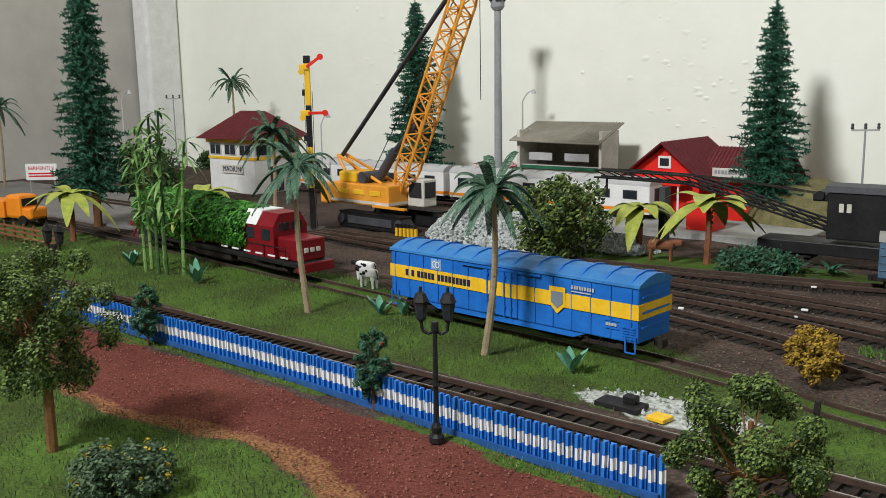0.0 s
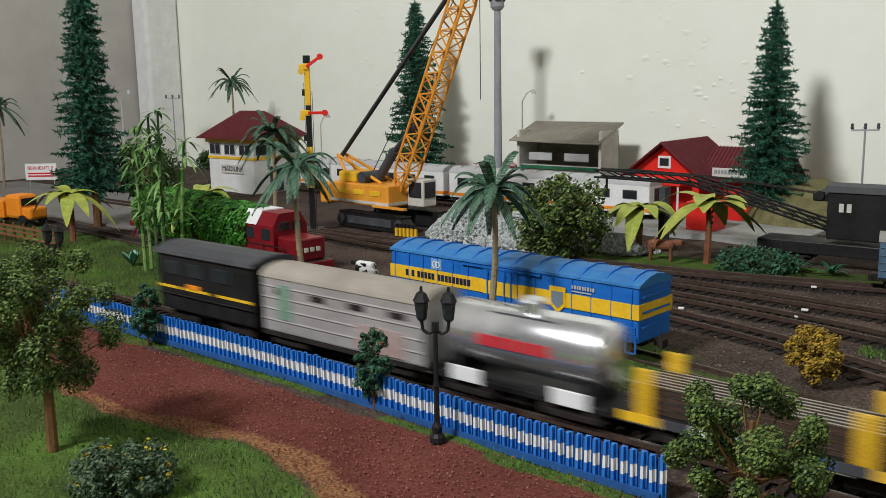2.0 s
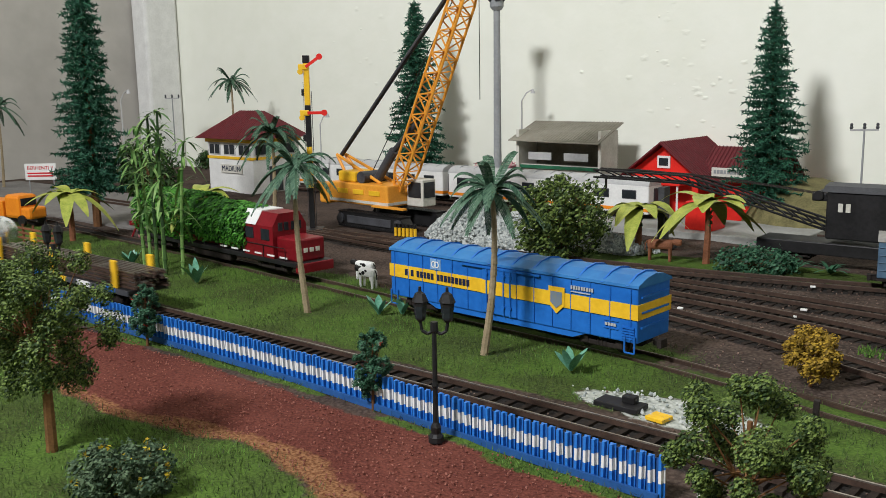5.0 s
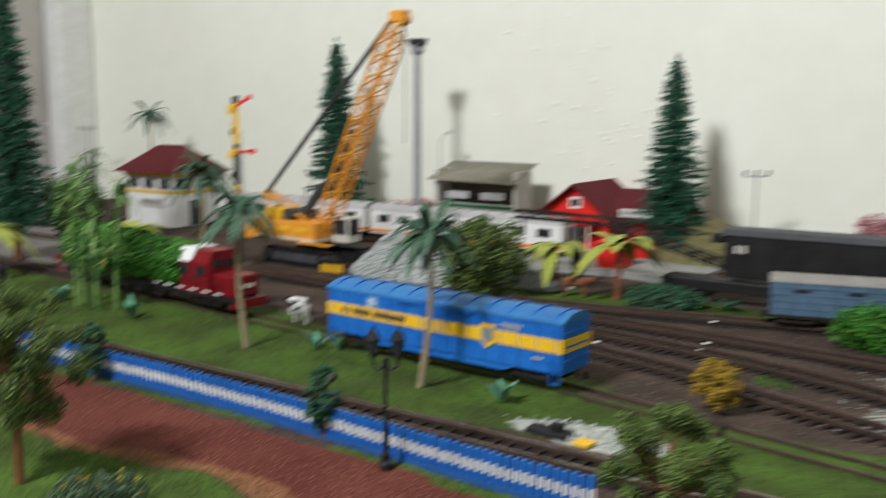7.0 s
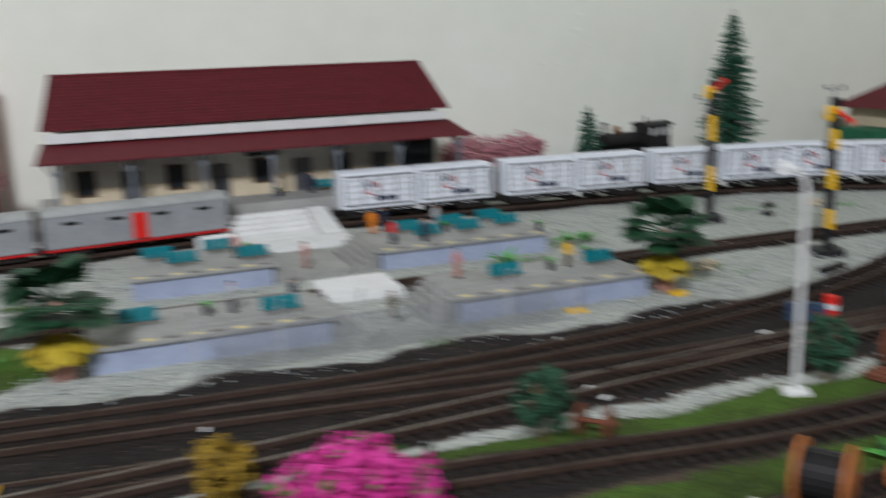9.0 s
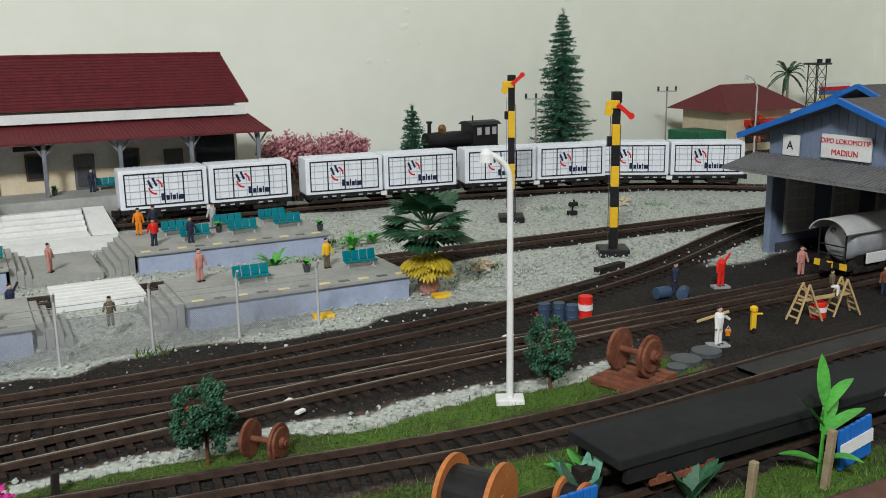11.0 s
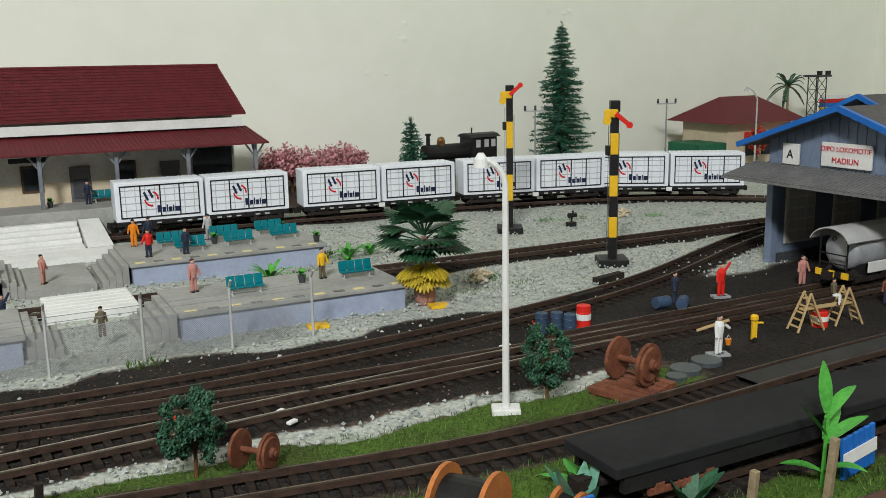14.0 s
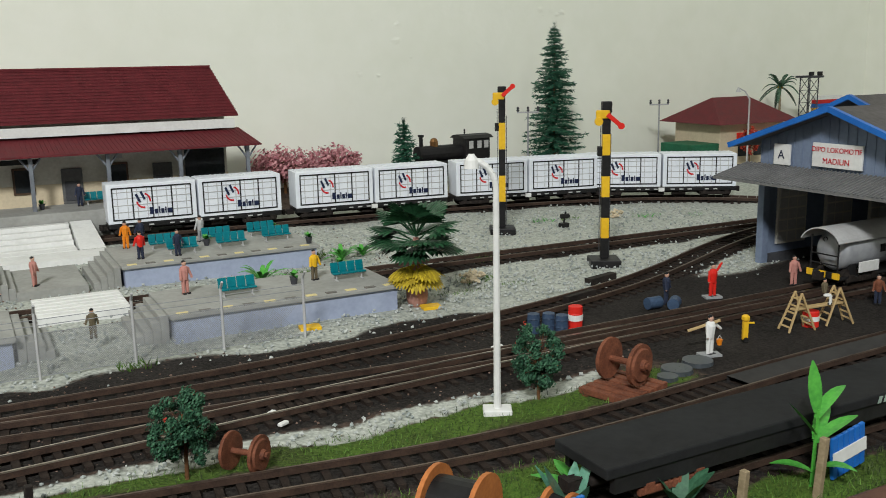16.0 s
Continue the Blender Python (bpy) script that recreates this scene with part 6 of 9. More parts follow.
def hangar():
    """Local x runs along the open front, local y into the shed."""
    b = thing("engine_shed", "blue-grey boarded engine shed with blue roof edge", "building", pose(0.962, 0.488, 0, 0, 0, -90))
    W, D, h, pk, op = 0.137, 0.36, 0.09, 0.113, 0.066
    xm = W / 2
    g = G()
    for y in (0.0, 0.004):
        q = [(0, y, op), (W, y, op), (W, y, h), (xm, y, pk), (0, y, h)]
        g.poly(q if y == 0.0 else q[::-1])
    g.poly([(0, 0, op), (0, 0.004, op), (W, 0.004, op), (W, 0, op)])
    gb = part("gable", g, SLATE, b)
    for k in range(20):
        x = 0.001 + k * (W - 0.002) / 19
        part("batten", G().tube((x, -0.0002, op), (x, -0.0002, h + (pk - h) * (1 - abs(x - xm) / xm) - 0.001), 0.0005, n=4), SLATE, gb)
    part("side_wall", G().box(0, 0.004, 0.0045, D, -0.003, h - 0.001), SLATE, b)
    part("side_wall", G().box(W - 0.004, W, 0.1, D, -0.003, h - 0.001), SLATE, b)
    part("back_wall", G().box(0, W, D, D + 0.004, -0.003, h), SLATE, b)
    for x in (0.0, W - 0.006):
        part("corner_post", G().cbox(x, x + 0.006, -0.001, 0.0055, -0.003, op, 0.0005), SLATE, b)
    part("plinth", G().box(0.0041, 0.0065, 0.006, D, -0.003, 0.006), DKGREY, b)
    for k in range(4):
        ya = 0.014 + k * 0.05
        wi = part("window", G().cbox(0.0036, 0.0056, ya, ya + 0.03, 0.012, 0.056, 0.0005), OFFWHITE, b, "tall white barred window")
        for i in range(3):
            for j in range(5):
                part("pane", G().box(0.0052, 0.0059, ya + 0.0018 + i * 0.0092, ya + 0.0098 + i * 0.0092, 0.0138 + j * 0.0083, 0.0208 + j * 0.0083), LTGREY, wi)
    for s in (-1, 1):
        r = G()
        e = [(xm, -0.014, pk + 0.002), (xm + s * (xm + 0.016), -0.014, h - 0.004), (xm + s * (xm + 0.016), D + 0.01, h - 0.004), (xm, D + 0.01, pk + 0.002)]
        slab(r, e[::s], 0.0025)
        part("roof", r, SHEDROOF, b, "weathered grey-brown roof sheet")
        part("bargeboard", G().tube(Vector(e[0]) + Vector((0, -0.001, -0.001)), Vector(e[1]) + Vector((0, -0.001, -0.001)), 0.0026, n=4), BLUE, b)
    a = G()
    slab(a, [(-0.012, -0.034, op - 0.002), (W + 0.05, -0.034, op - 0.002), (W + 0.05, -0.001, op + 0.006), (-0.012, -0.001, op + 0.006)], 0.0015)
    aw = part("awning", a, mat("grey_awning", (0.2, 0.2, 0.2), (0.13, 0.13, 0.13), 60, 0.6, 0.2), b, "grey corrugated awning")
    a = G()
    tile_ribs(a, -0.012, W + 0.05, -0.034, op - 0.0015, -0.001, op + 0.0065, 60, 0.0007)
    tagged(part("corrugation", a, MATS["grey_awning"], aw), kind="stuff")
    s2 = part("sign_board", G().cbox(0.047, 0.086, -0.0026, -0.0008, 0.0745, 0.0905, 0.0004), WHITE, b, "white sign board with red letters")
    text("sign_line", "DIPO LOKOMOTIF", 0.0047, REDINK, s2, pose(0.0665, -0.003, 0.0862, 90, 0, 0))
    text("sign_line", "MADIUN", 0.0054, REDINK, s2, pose(0.0665, -0.003, 0.0788, 90, 0, 0))
    s3 = part("letter_board", G().cbox(0.014, 0.028, -0.0026, -0.0008, 0.073, 0.0875, 0.0004), WHITE, b, "white board with the letter A")
    text("letter", "A", 0.0085, BLUEINK, s3, pose(0.021, -0.003, 0.08, 90, 0, 0))
    shed = part("rear_shed", G().box(-0.168, -0.048, 0.24, 0.42, -0.003, 0.082), SLATE, b)
    for s in (-1, 1):
        r = G()
        e = [(-0.108, 0.225, 0.11), (-0.108 + s * 0.073, 0.225, 0.079), (-0.108 + s * 0.073, 0.43, 0.079), (-0.108, 0.43, 0.11)]
        slab(r, e[::s], 0.003)
        part("rear_roof", r, SHEDROOF, shed, "weathered grey-brown roof sheet")
        part("bargeboard", G().tube(Vector(e[0]) + Vector((0, -0.001, -0.001)), Vector(e[1]) + Vector((0, -0.001, -0.001)), 0.003, n=4), BLUE, shed)


hangar()
tank_wagon("tank_wagon", "grey tank wagon with arched sun sheet standing at the shed", pose(0.99, 0.404, RAILTOP, 0, 0, 2), 0.12, 0.0255, 0.0128, mat("dull_tank_grey", (0.4, 0.41, 0.43), (0.28, 0.29, 0.31), 40, 0.4, 0.1, metal=0.2), True)


def small_house():
    b = thing("house", "cream house with red canopy and maroon hipped roof", "building", pose(1.44, 1.0, 0))
    w, d, h = 0.06, 0.045, 0.056
    part("wall", G().cbox(-w, w, -d, d, -0.003, h, 0.001), CREAM, b)
    e, t = 0.017, 0.09
    c = [(-w - e, -d - e, h), (w + e, -d - e, h), (w + e, d + e, h), (-w - e, d + e, h)]
    g = G()
    r0, r1 = (-0.034, 0, t), (0.034, 0, t)
    g.poly([c[0], c[1], r1, r0])
    g.poly([c[2], c[3], r0, r1])
    g.poly([c[1], c[2], r1])
    g.poly([c[3], c[0], r0])
    g.poly(c[::-1])
    part("roof", g, ROOFRED, b)
    part("canopy", G().cbox(-0.03, w, -d - 0.012, -d, 0.034, 0.043, 0.001), BRIGHTRED, b, "red fascia canopy")
    for x in (-0.015, 0.015, 0.043):
        part("window", G().cbox(x - 0.011, x + 0.011, -d - 0.0012, -d + 0.0005, 0.01, 0.031, 0.0005), GLASS, b)
    part("lean_to", G().cbox(-w - 0.05, -w - 0.001, -d, d * 0.4, -0.003, 0.03, 0.001), mat("green_paint", (0.03, 0.17, 0.09)), b)


small_house()


def billboard():
    b = thing("billboard", "large red brick-pattern panel with white picture and bars", "billboard", pose(0.165, 1.055, 0))
    part("panel", G().cbox(-0.088, 0.088, -0.004, 0.004, 0.0, 0.153, 0.0006), mat("crimson_panel", (0.68, 0.025, 0.07), (0.56, 0.018, 0.05), 60, 0.5), b)
    jo = G()
    for k in range(1, 14):
        jo.box(-0.088, 0.088, -0.0046, -0.004, k * 0.011, k * 0.011 + 0.0005)
    part("joint", jo, REDINK, b)
    part("picture", G().cbox(-0.055, 0.048, -0.0052, -0.0042, 0.066, 0.146, 0.0004), OFFWHITE, b)
    part("round_emblem", G().tube((-0.003, -0.0056, 0.107), (-0.003, -0.0048, 0.107), 0.036, n=32), REDINK, b)
    part("emblem_field", G().tube((-0.003, -0.006, 0.107), (-0.003, -0.0052, 0.107), 0.03, n=32), OFFWHITE, b)
    for q, r in (((0.006, 0.118), 0.013), ((-0.013, 0.099), 0.008), ((0.008, 0.098), 0.009), ((-0.004, 0.108), 0.009), ((-0.018, 0.113), 0.005)):
        part("emblem_blot", G().tube((q[0], -0.0063, q[1]), (q[0], -0.0056, q[1]), r, n=7), DKGREY, b)
    l = G()
    for k in range(4):
        l.box(-0.02 + k * 0.0115, -0.011 + k * 0.0115, -0.0052, -0.0042, 0.046, 0.058)
    part("lettering", l, DKGREY, b, "dark lettering bars")


billboard()


# ---- posts, lamps and signals ----
def semaphore(m, h, arms, stripes, label, base=0.012, reach=0.018):
    s = thing("semaphore_signal", label, "signal", m, "semaphore signals")
    n = stripes
    mast = part("mast", G().box(-0.0022, 0.0022, -0.0022, 0.0022, 0.0, h - 0.004), BLACK, s)
    for k in range(n):
        part("mast_band", G().cbox(-0.0028, 0.0028, -0.0028, 0.0028, 0.004 + k * (h - 0.012) / n, 0.004 + (k + 1) * (h - 0.012) / n, 0.0003), YELLOW if k % 2 else BLACK, mast)
    part("base", G().cbox(-base, base, -base, base, -0.002, 0.004, 0.0006), BLACK, s)
    for z, ang in arms:
        a = Matrix.Translation((0, -0.0045, z)) @ Matrix.Rotation(math.radians(-ang), 4, "Y")
        g = G().cbox(0.0, reach, -0.0006, 0.0006, -0.0016, 0.0016, 0.0003, m=a)
        g.tube(a @ Vector((reach, -0.0007, 0)), a @ Vector((reach, 0.0007, 0)), 0.0019 * reach / 0.0105, n=14)
        part("arm", g, BRIGHTRED, s, "red signal arm")
        part("arm_bracket", G().cbox(-0.008, 0.002, -0.0042, -0.0026, -0.003, 0.003, 0.0008, m=Matrix.Translation((0, 0, z))).tube((-0.006, -0.005, z - 0.005), (-0.006, -0.0025, z - 0.005), 0.003, n=10), YELLOW, s)
        part("lamp", G().cbox(-0.006, -0.002, -0.002, 0.003, z - 0.03, z - 0.023, 0.0005), BLACK, s)
    part("cap", G().cbox(-0.0035, 0.0035, -0.0035, 0.0035, h - 0.008, h, 0.0006), BLACK, s)
    part("pull_wire", G().tube((-0.004, 0, 0.01), (-0.004, 0, h * 0.85), 0.0003, n=4), DKGREY, s)
    part("ladder", G().tube((0.004, 0.003, 0.004), (0.004, 0.003, h * 0.8), 0.0004, n=4), DKGREY, s)


semaphore(pose(-0.753, 0.668, 0, 0, 0, 40), 0.188, ((0.176, 35), (0.128, 0)), 4, "tall yellow and black semaphore with two red arms")
semaphore(pose(0.87, 0.693, 0, 0, 0, -28), 0.126, ((0.118, 42),), 5, "banded yellow and black semaphore with raised red arm", 0.011, 0.012)
semaphore(pose(0.865, 0.542, 0, 0, 0, -28), 0.118, ((0.109, -40),), 7, "banded yellow and black semaphore with lowered red arm", 0.011, 0.013)


def street_lamp(m, h):
    s = thing("street_lamp", "white curved street lamp beside the front line", "lamp", m)
    part("foot", G().cbox(-0.0062, 0.0062, -0.0045, 0.0045, -0.001, 0.0018, 0.0005), WHITE, s)
    part("pole", G().tube((0, 0, 0.0015), (0, 0, h * 0.86), 0.0016, 0.0013, n=10), WHITE, s)
    pts = [(-0.012 * (1 - math.cos(a)), 0, h * 0.86 + 0.012 * math.sin(a)) for a in [math.radians(15 * k) for k in range(6)]]
    part("arm", G().path(pts, 0.0013, 8), WHITE, s)
    e = Vector(pts[-1])
    part("head", G().lathe([(0.0032, -0.0035), (0.0028, 0.0), (0.0012, 0.0024)], e + Vector((-0.001, 0, 0)), 12), WHITE, s, "white lamp head")


street_lamp(pose(0.6455, 0.331, 0, 0, 0, -28), 0.113)


def lantern(m):
    s = thing("lantern_post", "black double lantern lamp post beside the fence", "lamp", m, "black lantern posts")
    part("base", G().lathe([(0.0035, 0), (0.0035, 0.0025), (0.0022, 0.004), (0.0024, 0.007), (0.0014, 0.009)], n=10), BLACK, s)
    part("pole", G().lathe([(0.0014, 0.009), (0.0011, 0.025), (0.0017, 0.026), (0.0011, 0.028), (0.001, 0.05), (0.0018, 0.051), (0.0016, 0.055)], n=8), BLACK, s)
    for sx in (-1, 1):
        a = G().path([(0, 0, 0.051), (sx * 0.003, 0, 0.0495), (sx * 0.0055, 0, 0.051), (sx * 0.006, 0, 0.055)], 0.0008, 6)
        part("arm", a, BLACK, s)
        c = (sx * 0.006, 0, 0.055)
        ln = part("lantern", G().lathe([(0.0012, 0), (0.0022, 0.001), (0.0032, 0.0085), (0.0038, 0.009), (0.0022, 0.0125), (0.0007, 0.0135), (0.0006, 0.0155)], c, 6), BLACK, s)
        part("glass", G().lathe([(0.00235, 0.0018), (0.0031, 0.0078)], c, 6), GLASS, ln)
    return s


l1 = lantern(pose(-0.256, 0.2945, 0, 0, 0, 30))
copy_thing(l1, pose(-0.595, 0.297, 0, 0, 0, 10))


def flood_tower(m, h):
    s = thing("floodlight_tower", "tall grey floodlight mast with round lamp head", "lamp", m)
    part("pole", G().tube((0, 0, 0), (0, 0, h), 0.0055, 0.0042, n=14), GREY, s)
    part("ring", G().lathe([(0.006, -0.004), (0.009, 0.0), (0.009, 0.006), (0.006, 0.01)], (0, 0, h - 0.01), 16), GREY, s)
    for k in range(4):
        a = math.radians(45 + 90 * k)
        c = Vector((0.008 * math.cos(a), 0.008 * math.sin(a), h + 0.003))
        d = Vector((math.cos(a), math.sin(a), -0.5)).normalized()
        part("floodlight", G().tube(c - d * 0.003, c + d * 0.004, 0.004, 0.0062, n=12), DKGREY, s)


flood_tower(pose(-0.735, 0.98, 0), 0.262)


def utility_pole(m, h, w=0.014):
    s = thing("utility_pole", "thin grey utility pole with cross-arm and insulators", "pole", m, "utility poles")
    part("pole", G().tube((0, 0, 0), (0, 0, h), 0.0013, 0.001, n=8), GREY, s)
    part("cross_arm", G().cbox(-w, w, -0.0009, 0.0009, h - 0.005, h - 0.003, 0.0003), LTGREY, s)
    for x in (-w * 0.92, 0, w * 0.92):
        part("insulator", G().lathe([(0.0013, 0), (0.002, 0.0015), (0.0012, 0.003), (0.0018, 0.0045), (0.0008, 0.006)], (x, 0, h - 0.003), 8), DKGREY, s)
    return s


u1 = utility_pole(pose(-0.284, 1.0, 0, 0, 0, 35), 0.107)
for x, y, z, r in ((1.336, 1.03, -0.021, -20), (1.09, 0.99, -0.02, -20), (0.02, 1.0, -0.02, 5), (-0.13, 1.03, -0.025, 5)):
    copy_thing(u1, pose(x, y, z, 0, 0, r))
copy_thing(u1, pose(-1.5, 1.0, 0.034, 0, 0, 30))


def yard_lamp(m, h):
    s = thing("yard_lamp", "thin yard lamp with hooked arm near the wall", "lamp", m, "yard lamps")
    part("pole", G().tube((0, 0, 0), (0, 0, h * 0.9), 0.0014, 0.001, n=6), LTGREY, s)
    part("arm", G().path([(0, 0, h * 0.9), (0.006, 0, h * 0.97), (0.014, 0, h)], 0.0009, 6), LTGREY, s)
    part("head", G().lathe([(0.0035, -0.006), (0.001, 0.0)], (0.015, 0, h + 0.001), 8), LTGREY, s)
    return s


y1 = yard_lamp(pose(-0.735, 1.035, 0, 0, 0, 40), 0.146)
copy_thing(y1, pose(1.375, 0.9, -0.04, 0, 0, 150))
copy_thing(y1, pose(-0.99, 0.9, -0.03, 0, 0, 90))
copy_thing(y1, pose(-1.257, 0.75, 0.008, 0, 0, 20))


def lattice_tower(m, h, w):
    s = thing("lattice_tower", "small dark lattice tower beside the wall", "tower", m, "lattice towers")
    g = G()
    for a in (-1, 1):
        for b in (-1, 1):
            g.tube((a * w, b * w, 0), (a * w, b * w, h), 0.0009, n=5)
    n = 6
    for k in range(n):
        z0, z1 = k * h / n, (k + 1) * h / n
        for b in (-1, 1):
            g.tube((-w, b * w, z0), (w, b * w, z1), 0.0005, n=4)
            g.tube((b * w, -w, z0), (b * w, w, z1), 0.0005, n=4)
            g.tube((-w, b * w, z1), (w, b * w, z1), 0.0006, n=4)
    part("lattice", g, DKGREY, s)
    part("platform", G().cbox(-w * 1.6, w * 1.6, -w * 1.6, w * 1.6, h, h + 0.003, 0.0005), DKGREY, s)
    for a in (-1, 1):
        part("floodlight", G().cbox(a * w - 0.004, a * w + 0.004, -w - 0.004, -w, h + 0.003, h + 0.009, 0.0006), BLACK, s)


lattice_tower(pose(1.6, 1.0, 0), 0.113, 0.009)
lattice_tower(pose(-0.062, 0.96, 0), 0.07, 0.007)
sg = thing("shop_sign", "white, red and blue striped sign by the wall", "sign", pose(1.665, 1.02, 0))
for k, mm in enumerate((YELLOW, BLUE, RED, WHITE)):
    part("band", G().cbox(-0.03, 0.03, -0.004, 0.004, 0.06 + k * 0.006, 0.066 + k * 0.006, 0.0003), mm, sg)
part("post", G().box(-0.002, 0.002, -0.002, 0.002, 0, 0.06), GREY, sg)
ws = thing("warning_sign", "white warning sign on two posts with red lettering bars", "sign", pose(-1.33, 0.655, 0, 0, 0, 40))
part("board", G().cbox(-0.023, 0.023, -0.001, 0.001, 0.026, 0.05, 0.0004), WHITE, ws)
lb = G()
for z in (0.035, 0.031):
    lb.box(-0.019, 0.019, -0.0016, -0.001, z, z + 0.002)
part("lettering", lb, REDINK, ws)
text("sign_line", "BERHENTI !!", 0.0072, REDINK, ws, pose(0, -0.0013, 0.0435, 90, 0, 0))
for x in (-0.018, 0.018):
    part("post", G().tube((x, 0.001, 0), (x, 0.001, 0.03), 0.0008, n=6), GREY, ws)


# ---- fences ----
def pale_fence():
    f = thing("paling_fence", "blue and white painted corrugated fence along the line", "fence")
    g = G()
    prof = [(-0.00135, 0.0014), (-0.00135, 0.0009), (-0.0007, 0.0007), (-0.0006, -0.0009), (0.0006, -0.0009), (0.0007, 0.0007), (0.00135, 0.0009), (0.00135, 0.0014)]
    np_ = len(prof)
    for z in (-0.001, 0.0058, 0.011, 0.0168):
        g.v += [(px_, py_, z) for px_, py_ in prof]
    for k in range(3):
        for j in range(np_):
            g.f.append((k * np_ + j, k * np_ + (j + 1) % np_, (k + 1) * np_ + (j + 1) % np_, (k + 1) * np_ + j))
            g.s.append(1 if k == 1 else 0)
    g.f += [tuple(range(np_))[::-1], tuple(range(3 * np_, 4 * np_))]
    g.s += [0, 0]
    me = g.mesh("pale", [FENCEBLUE, WHITE])
    rg = random.Random(4)
    back, foot = G(), G()
    x = -0.92
    while x < -0.148:
        y = 0.3145 if x < -0.42 else 0.3145 - 0.011 * step01(-0.42, -0.15, x)
        p = new("pale", me)
        p.parent, p.matrix_basis = f, pose(x, y, rg.uniform(-0.0004, 0.0003), rg.uniform(-2, 2), rg.uniform(-1, 1), rg.uniform(-2, 2) - 1.5)
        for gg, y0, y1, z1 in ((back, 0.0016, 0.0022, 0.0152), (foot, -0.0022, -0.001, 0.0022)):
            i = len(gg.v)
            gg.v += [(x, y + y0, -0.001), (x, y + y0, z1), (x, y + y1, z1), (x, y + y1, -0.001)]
            if i:
                for j in range(4):
                    gg.f.append((i - 4 + j, i - 4 + (j + 1) % 4, i + (j + 1) % 4, i + j))
                    gg.s.append(0)
        x += 0.0042
    p = new("pale", me)
    p.parent, p.matrix_basis = f, pose(-0.135, 0.302, 0)
    # sheet darkens the gaps between pales by colour; the bottom rail shares it
    part("backing_sheet", back, FENCESHADE, f, "blue sheet behind the pales, coloured darker as shade in the gaps")
    part("bottom_rail", foot, FENCESHADE, f)


pale_fence()
pn = thing("fence_panel", "short blue and white fence panel at the board's edge", "fence", pose(0.7225, 0.2155, 0, 0, -6, 6))
for k in range(6):
    part("pale", G().cbox(-0.009 + k * 0.0033, -0.0062 + k * 0.0033, -0.0007, 0.0007, 0.001, 0.017, 0.0003), BLUE, pn)
part("white_band", G().box(-0.0092, 0.0105, -0.0012, -0.0008, 0.0065, 0.0115), WHITE, pn)
pn2 = copy_thing(pn, pose(0.6, 0.221, 0, 0, 4, 10))


def mesh_fence():
    f = thing("wire_fence", "grey wire mesh fence with posts and barbed strands", "fence")
    y, h, x0, x1 = 0.4815, 0.029, 0.385, 0.612
    posts = 6
    for k in range(posts):
        x = x1 - k * (x1 - x0) / (posts - 1)
        part("post", G().tube((x, y, -0.002), (x, y, h + 0.004), 0.0008, n=6).tube((x, y, h + 0.004), (x, y - 0.004, h + 0.0085), 0.0007, n=6), LTGREY, f)
    g = G()
    n = 200
    for k in range(n):
        x = x0 + (x1 - x0) * k / n
        for s in (-1, 1):
            a, b = Vector((x, y, 0.001)), Vector((x + s * 0.0215, y, 0.0225))
            if x0 <= b.x <= x1:
                o = Vector((0, 0, 0.00014))
                g.poly([a - o, b - o, b + o, a + o])
    for z in (0.001, 0.0225, 0.0265, 0.0295):
        g.tube((x0, y, z), (x1, y, z), 0.00022, n=4)
    tagged(part("wire_mesh", g, GREY, f), kind="stuff")


mesh_fence()
lf = thing("rail_fence", "low brown wooden rail fence by the road", "fence")
for k in range(9):
    part("post", G().cbox(-1.06 + k * 0.022, -1.058 + k * 0.022, 0.442, 0.444, -0.002, 0.02, 0.0003), BROWNTRUNK, lf)
for z in (0.005, 0.01, 0.015):
    part("rail", G().box(-1.06, -0.88, 0.4404, 0.4418, z, z + 0.002), BROWNTRUNK, lf)
for x, y, h in ((0.668, 0.213, 0.015), (0.7, 0.209, 0.021), (0.46, 0.335, 0.009), (-0.126, 0.397, 0.019)):
    solid("stub_post", G().cbox(-0.0013, 0.0013, -0.0013, 0.0013, -0.002, h, 0.0003), TRUNK if y < 0.3 else UNDER, "short upright stub post in the ground", "post", pose(x, y, 0, 2, 3, 10), group="stub posts")


